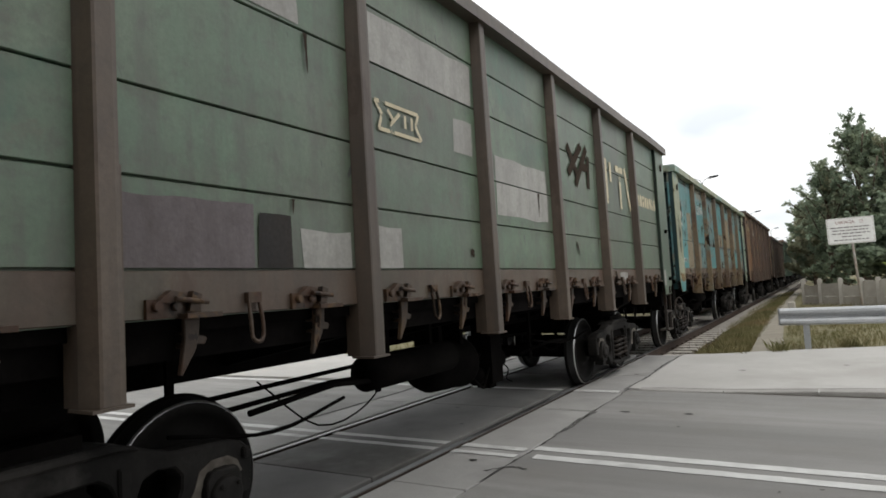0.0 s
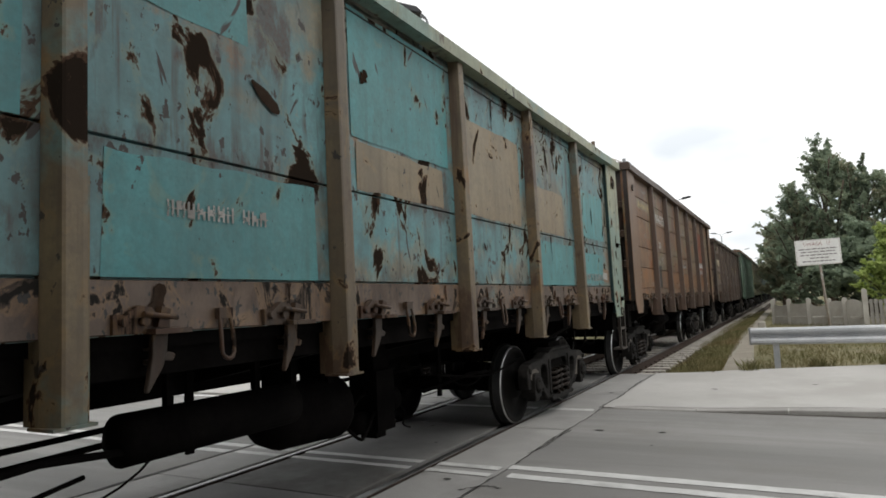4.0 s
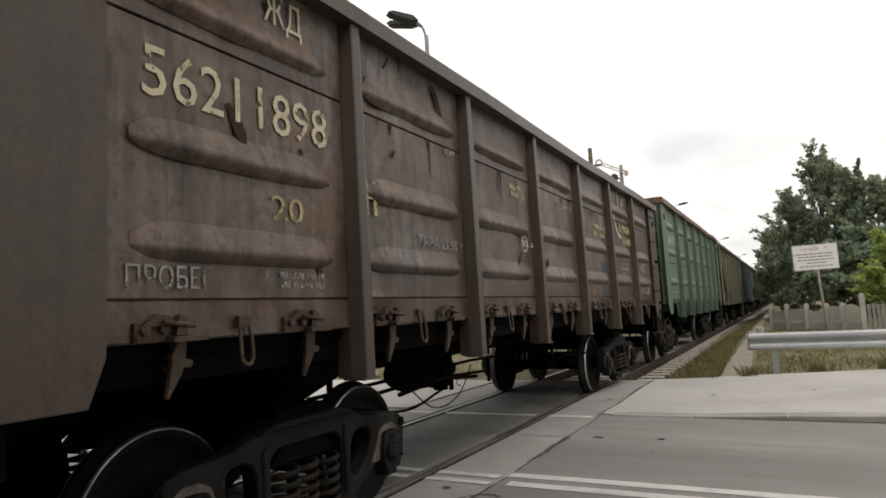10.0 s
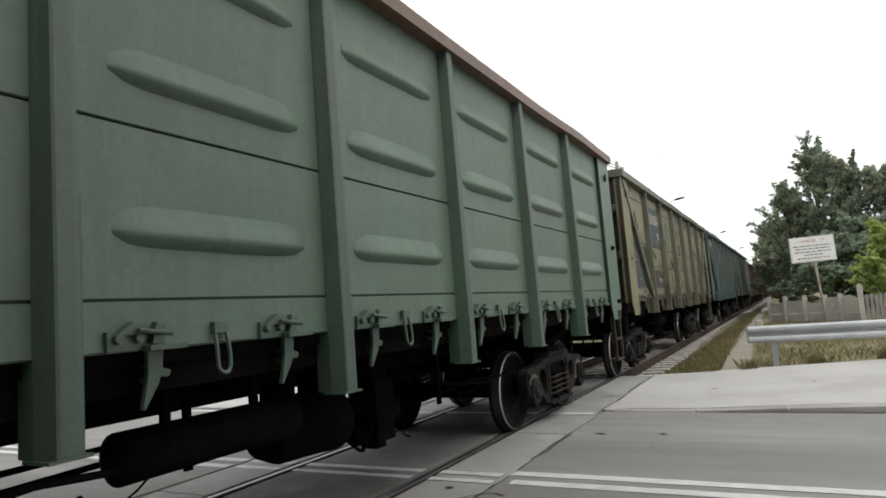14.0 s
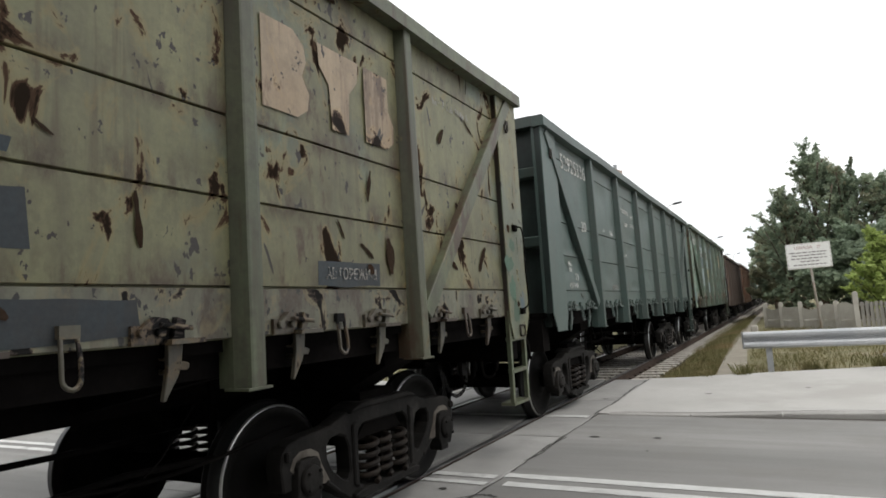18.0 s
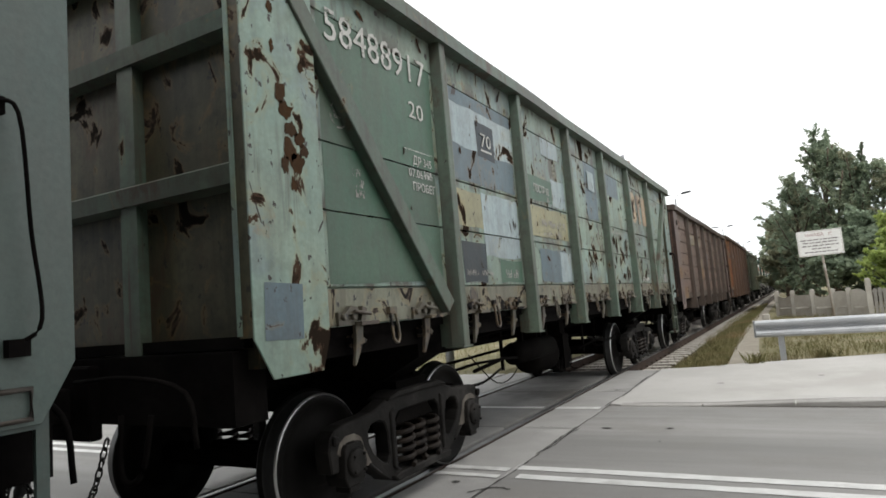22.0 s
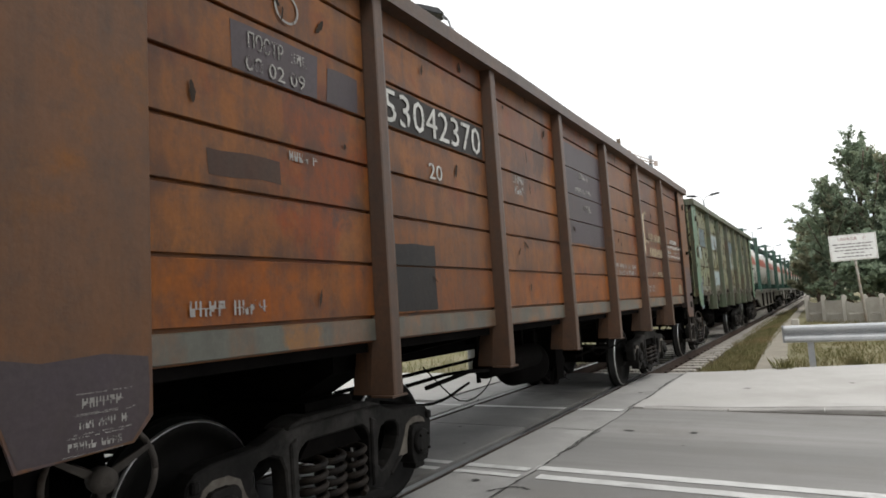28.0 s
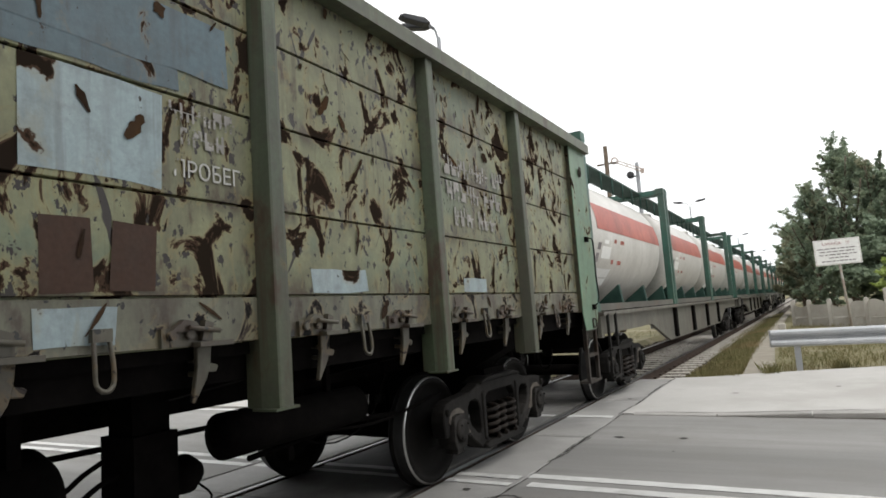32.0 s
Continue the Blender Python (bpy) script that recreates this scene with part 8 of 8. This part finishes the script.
strokes(w, "emblem", M_CREAM, [(9.15, 2.1, 9.15, 2.72)], 0.06)
name_blocks(w, M_TANINK, 9.44, 10.32, 2.31, 2.44, 8, 12)
name_blocks(w, M_TANINK, 9.44, 10.36, 2.07, 2.20, 8, 62)
bars(w, M_WHITE, 10.70, 12.02, 2.25, 2.325, 1, 8)
bars(w, M_WHITE, 10.68, 11.87, 2.085, 2.145, 1, 9)
bars(w, M_PALE, 9.52, 9.78, 1.74, 1.81, 1, 63)
writing(w, "СИБ.Ж.Д", M_TANINK, 9.86, 10.22, 1.74, 0.075)
wagon_paintwork(w, [("pasted_notice", P_TAN, 11.55, 11.82, 1.43, 1.61)], rows)
scars(w, P_SMUDGE, 30, 139, rows, size=0.07, runs=0.1)

scars(w, P_SMUDGE, 8, 109, rows, size=0.12, runs=0.3)

# heavily flaking green
w, rows = gondola(10, "heavily flaking green open goods wagon with pale patches", P10, P10T, P10P, P5T, seams=(1.59, 2.03, 2.49, 2.94), zt=3.47, low=1.045, end_ribs=(1.73, 2.31, 2.86), wheel=True, end_mat=E_OLIVE, pw=0.55, sill=P_RUSTSILL, iron=P_IRON)
wagon_paintwork(w, [("paint_patch", P_ICE, 2.36, 3.72, 2.52, 2.88), ("paint_patch", P_DARK, 2.36, 2.82, 1.6, 2.02), ("paint_patch", P_ICE, 2.84, 3.72, 1.6, 1.96), ("paint_patch", P_BLUE, 1.08, 1.78, 2.5, 2.92), ("paint_patch", P_ICE, 0.8, 1.15, 2.2, 2.5), ("paint_patch", P_ICE, 5.95, 6.52, 2.05, 2.48), ("paint_patch", P_BLUE, 5.85, 6.62, 2.5, 2.75), ("paint_patch", P_MAROON, 6.02, 6.22, 1.6, 1.9), ("paint_patch", P_MAROON, 6.28, 6.48, 1.6, 1.9), ("paint_patch", P_ICE, 7.45, 7.95, 1.6, 1.74), ("paint_patch", P_ICE, 9.2, 9.6, 1.6, 1.72), ("paint_patch", P_NAVY, 0.70, 1.12, 1.62, 1.78), ("paint_patch", P_ICE, 6.0, 6.3, 1.40, 1.56), ("paint_patch", P_BLUE, 5.8, 6.9, 2.6, 2.9)], rows)
writing(w, "20", M_WHITE, 3.02, 3.24, 2.28, 0.12)
writing(w, "ПРОБЕГ", M_WHITE, 6.58, 6.95, 2.12, 0.08)
for args in ((2.6, 3.5, 2.6, 2.8, 1, 2), (1.65, 1.83, 1.63, 1.82, 3, 3), (1.2, 1.55, 1.48, 1.55, 1, 4), (6.56, 6.95, 2.25, 2.47, 2, 5), (9.0, 10.1, 2.1, 2.7, 3, 6)):
    bars(w, M_PALE, *args)

writing(w, "ТАРА", M_WHITE, 0.70, 0.95, 1.66, 0.085)
bars(w, M_PALE, 0.99, 1.22, 1.66, 1.73, 1, 7)
blocks(w, "plate_paint", P_BLUE, [[(0.33, 1.60), (0.335, 1.47), (0.345, 1.425), (0.44, 1.415), (0.55, 1.41), (0.585, 1.43), (0.58, 1.53), (0.585, 1.60), (0.56, 1.625), (0.54, 1.66), (0.43, 1.665), (0.35, 1.66)], [(0.18, 1.14), (0.27, 1.155), (0.35, 1.14), (0.42, 1.15), (0.50, 1.17), (0.565, 1.165), (0.57, 1.13), (0.50, 1.105), (0.42, 1.09), (0.33, 1.085), (0.25, 1.07), (0.19, 1.08)]], PLATE + 0.0025)
scars(w, P_SCAR, 30, 110, rows, size=0.14, runs=0.1)
scars(w, P_CRUST, 34, 130, rows, size=0.12, runs=0.1)
scars(w, P_SCAR, 60, 131, rows, size=0.07, runs=0.15)

# ---- flat wagons with tank containers ----
FLAT = 19.55


def flat_wagon(index):
    root = thing("flat_wagon", "grey container flat wagon with a deep centre frame", "goods wagon", "goods train")
    y_off = LEADS[10] + PITCH + (index - 11) * FLAT
    CARRIED.append((root, y_off))
    n = FLAT - 1.2
    for s in (1, -1):
        b = bmesh.new()
        prism(b, [(0.0, 1.28), (0.0, 1.02), (3.4, 1.02), (5.0, 0.62), (n - 5.0, 0.62), (n - 3.4, 1.02), (n, 1.02), (n, 1.28)], s * 1.22 - 0.03, s * 1.22 + 0.03)
        sill = part("side_girder", b, M_FLAT, root)
        for i in range(4):
            y = 5.6 + i * (n - 11.2) / 3
            b = bmesh.new()
            box(b, *sorted((s * 1.25, s * 1.31)), y - 0.11, y + 0.11, 0.66, 1.26)
            part("stiffener", b, M_BLACK, sill)
        b = bmesh.new()
        box(b, *sorted((s * 1.20, s * 1.36)), -0.02, n + 0.02, 1.282, 1.33)
        part("flange", b, M_FLAT, sill)
    b = bmesh.new()
    box(b, -0.2, 0.2, 0.0, n, 0.9, 1.28)
    for i in range(10):
        y = 0.2 + i * (n - 0.4) / 9
        box(b, -1.19, 1.19, y - 0.08, y + 0.08, 1.05, 1.27)
    part("centre_sill", b, M_BLACK, root)
    for y0, s in ((0.0, 1), (n, -1)):
        b = bmesh.new()
        box(b, -1.3, 1.3, *sorted((y0 - s * 0.0, y0 + s * 0.12)), 0.98, 1.3)
        part("end_beam", b, M_FLAT, root)
        flip = pose(0, y0, 0) if s > 0 else pose(0, y0, 0, 0, 0, 180)
        for nm, mk in (("coupler", coupler_mesh), ("air_hose", hose_mesh)):
            ob = part(nm, shared(nm, mk), None, root)
            ob.matrix_basis = flip if s > 0 or nm == "coupler" else pose(0, y0, 0) @ Matrix.Diagonal((1, -1, 1, 1))
    b = bmesh.new()
    for y in (0.15, 0.55):
        box(b, 1.34, 1.37, y - 0.025, y + 0.025, 0.42, 1.30)
    for z in (0.42, 0.8):
        box(b, 1.32, 1.39, 0.15, 0.55, z, z + 0.03)
    part("step_ladder", b, M_BOGIE, root)
    bogie(root, 1.98)
    bogie(root, n - 1.98)
    for k in range(3):
        tank_container(y_off + 0.12 + k * 6.09)


def tank_container(y_off):
    root = thing("tank_container", "white tank container with a red band in a green frame", "tank container", "tank containers")
    CARRIED.append((root, y_off))
    ln, z0, z1 = 6.02, 1.335, 3.92
    def shell():
        b = bmesh.new()
        r, zc = 1.13, 2.55
        prof = [(0.22, 0.02), (0.24, 0.55), (0.32, 0.92), (0.50, 1.08), (0.75, r), (ln - 0.75, r), (ln - 0.50, 1.08), (ln - 0.32, 0.92), (ln - 0.24, 0.55), (ln - 0.22, 0.02)]
        lathe(b, prof, 48, "y", (0, 0, zc))
        return mesh_of("tank_shell", b, M_TANK)
    part("tank_shell", shared("tank", shell), None, root)
    def band():
        b = bmesh.new()
        rr, zc = 1.134, 2.55
        for s in (1, -1):
            rows_b = []
            for a in range(9):
                t = radians(2 + 22 * a / 8)
                rows_b.append([b.verts.new((s * rr * math.cos(t), y, zc + rr * math.sin(t))) for y in (0.75, ln - 0.75)])
            for a in range(8):
                b.faces.new((rows_b[a][0], rows_b[a][1], rows_b[a + 1][1], rows_b[a + 1][0]))
        return mesh_of("red_band", b, M_TANKBAND)
    part("red_band", shared("band", band), None, root, "faded red band")
    def corner():
        b = bmesh.new()
        box(b, 1.09, 1.22, -0.08, 0.08, z0, z1)
        box(b, 1.05, 1.225, -0.10, 0.10, z0, z0 + 0.12)
        box(b, 1.05, 1.225, -0.10, 0.10, z1 - 0.12, z1 + 0.002)
        return mesh_of("corner_post", b, M_TANKGREEN)
    for s in (1, -1):
        for y in (0.09, ln - 0.09):
            ob = part("corner_post", shared("corner", corner), None, root)
            ob.matrix_basis = pose(0, y, 0) if s > 0 else pose(0, y, 0, 0, 0, 180)
        b = bmesh.new()
        box(b, *sorted((s * 1.10, s * 1.20)), 0.17, ln - 0.17, z0 + 0.01, z0 + 0.11)
        part("bottom_rail", b, M_FLAT, root)
        for q in range(4):
            b = bmesh.new()
            y = 0.3 + q * (ln - 0.6) / 3
            prism(b, [(s * 0.5, z0 + 0.02), (s * 1.08, z0 + 0.02), (s * 1.02, z0 + 0.42), (s * 0.8, z0 + 0.25)], y - 0.05, y + 0.05, "y")
            part("saddle", b, M_TANKDARK, root)
    for y in (0.09, ln - 0.09):
        b = bmesh.new()
        box(b, -1.09, 1.09, y - 0.06, y + 0.06, z1 - 0.13, z1 - 0.02)
        part("end_frame", b, M_TANKGREEN, root)
        b = bmesh.new()
        box(b, -1.09, 1.09, y - 0.06, y + 0.06, z0 + 0.01, z0 + 0.13)
        part("end_frame", b, M_TANKGREEN, root)
    b = bmesh.new()
    box(b, 0.30, 0.75, 0.16, ln - 0.16, z1 - 0.10, z1 - 0.07)
    for q in range(8):
        y = 0.3 + q * (ln - 0.6) / 7
        tube(b, [(0.74, y, z1 - 0.42), (0.74, y, z1 - 0.08)], 0.018, 5)
    part("walkway", b, M_TANKDARK, root, "dark green grating walkway")
    b = bmesh.new()
    lathe(b, [(3.62, 0.28), (3.80, 0.28), (3.84, 0.2)], 16, "z", (0, ln / 2, 0))
    part("manhole", b, M_TANK, root)
    b = bmesh.new()
    for y0, y1, za, zb in ((1.0, 1.5, 2.15, 2.34), (1.1, 1.35, 2.38, 2.44)):
        t0, t1 = math.asin((za - 2.55) / 1.137), math.asin((zb - 2.55) / 1.137)
        b.faces.new([b.verts.new((1.137 * math.cos(t), y, 2.55 + 1.137 * math.sin(t))) for y, t in ((y0, t0), (y1, t0), (y1, t1), (y0, t1))])
    part("data_panel", b, M_SIGN, root)
    b = bmesh.new()
    t0, t1 = math.asin((1.75 - 2.55) / 1.138), math.asin((2.0 - 2.55) / 1.138)
    b.faces.new([b.verts.new((1.14 * math.cos(t), y, 2.55 + 1.14 * math.sin(t))) for y, t in ((0.9, t0), (1.75, t0), (1.75, t1), (0.9, t1))])
    part("placard", b, M_SIGN, root)
    for y, w, h, mat in ((1.62, 0.14, 0.40, M_TANKBAND), (2.0, 0.24, 0.40, M_TANKBAND), (0.72, 0.16, 0.30, M_INK)):
        b = bmesh.new()
        za, zb = 2.08, 2.08 + h
        t0, t1 = math.asin((za - 2.55) / 1.138), math.asin((zb - 2.55) / 1.138)
        b.faces.new([b.verts.new((1.139 * math.cos(t), yy, 2.55 + 1.139 * math.sin(t))) for yy, t in ((y, t0), (y + w, t0), (y + w + 0.06, t1), (y + 0.06, t1))])
        part("hazard_mark", b, mat, root)


for i in range(11, 15):
    flat_wagon(i)


# ---- what moves ----
def train_at(t):
    """The first wagon's leading end along the track, smooth between the half seconds."""
    i = min(int(t * 2), 63)
    f = t * 2 - i
    p = [TRAIN_Y[max(0, min(64, i + k))] for k in (-1, 0, 1, 2)]
    return 0.5 * (2 * p[1] + (p[2] - p[0]) * f + (2 * p[0] - 5 * p[1] + 4 * p[2] - p[3]) * f * f + (3 * p[1] - p[0] - 3 * p[2] + p[3]) * f ** 3)


def motions():
    halves = [0.5 * i for i in range(65)]
    for root, place in CARRIED:
        off = LEADS[place] if isinstance(place, int) else place
        walk(root, [(t, pose(TRACK, train_at(t) + off, 0)) for t in halves])
    turns = [4 * i / FPS for i in range(240)] + [32.0]
    start = train_at(0.0)
    for ws in WHEELSETS:
        x, y, z = ws.location
        walk(ws, [(t, pose(x, y, z) @ Matrix.Rotation((start - train_at(t)) / R_WHEEL, 4, "X")) for t in turns])


motions()
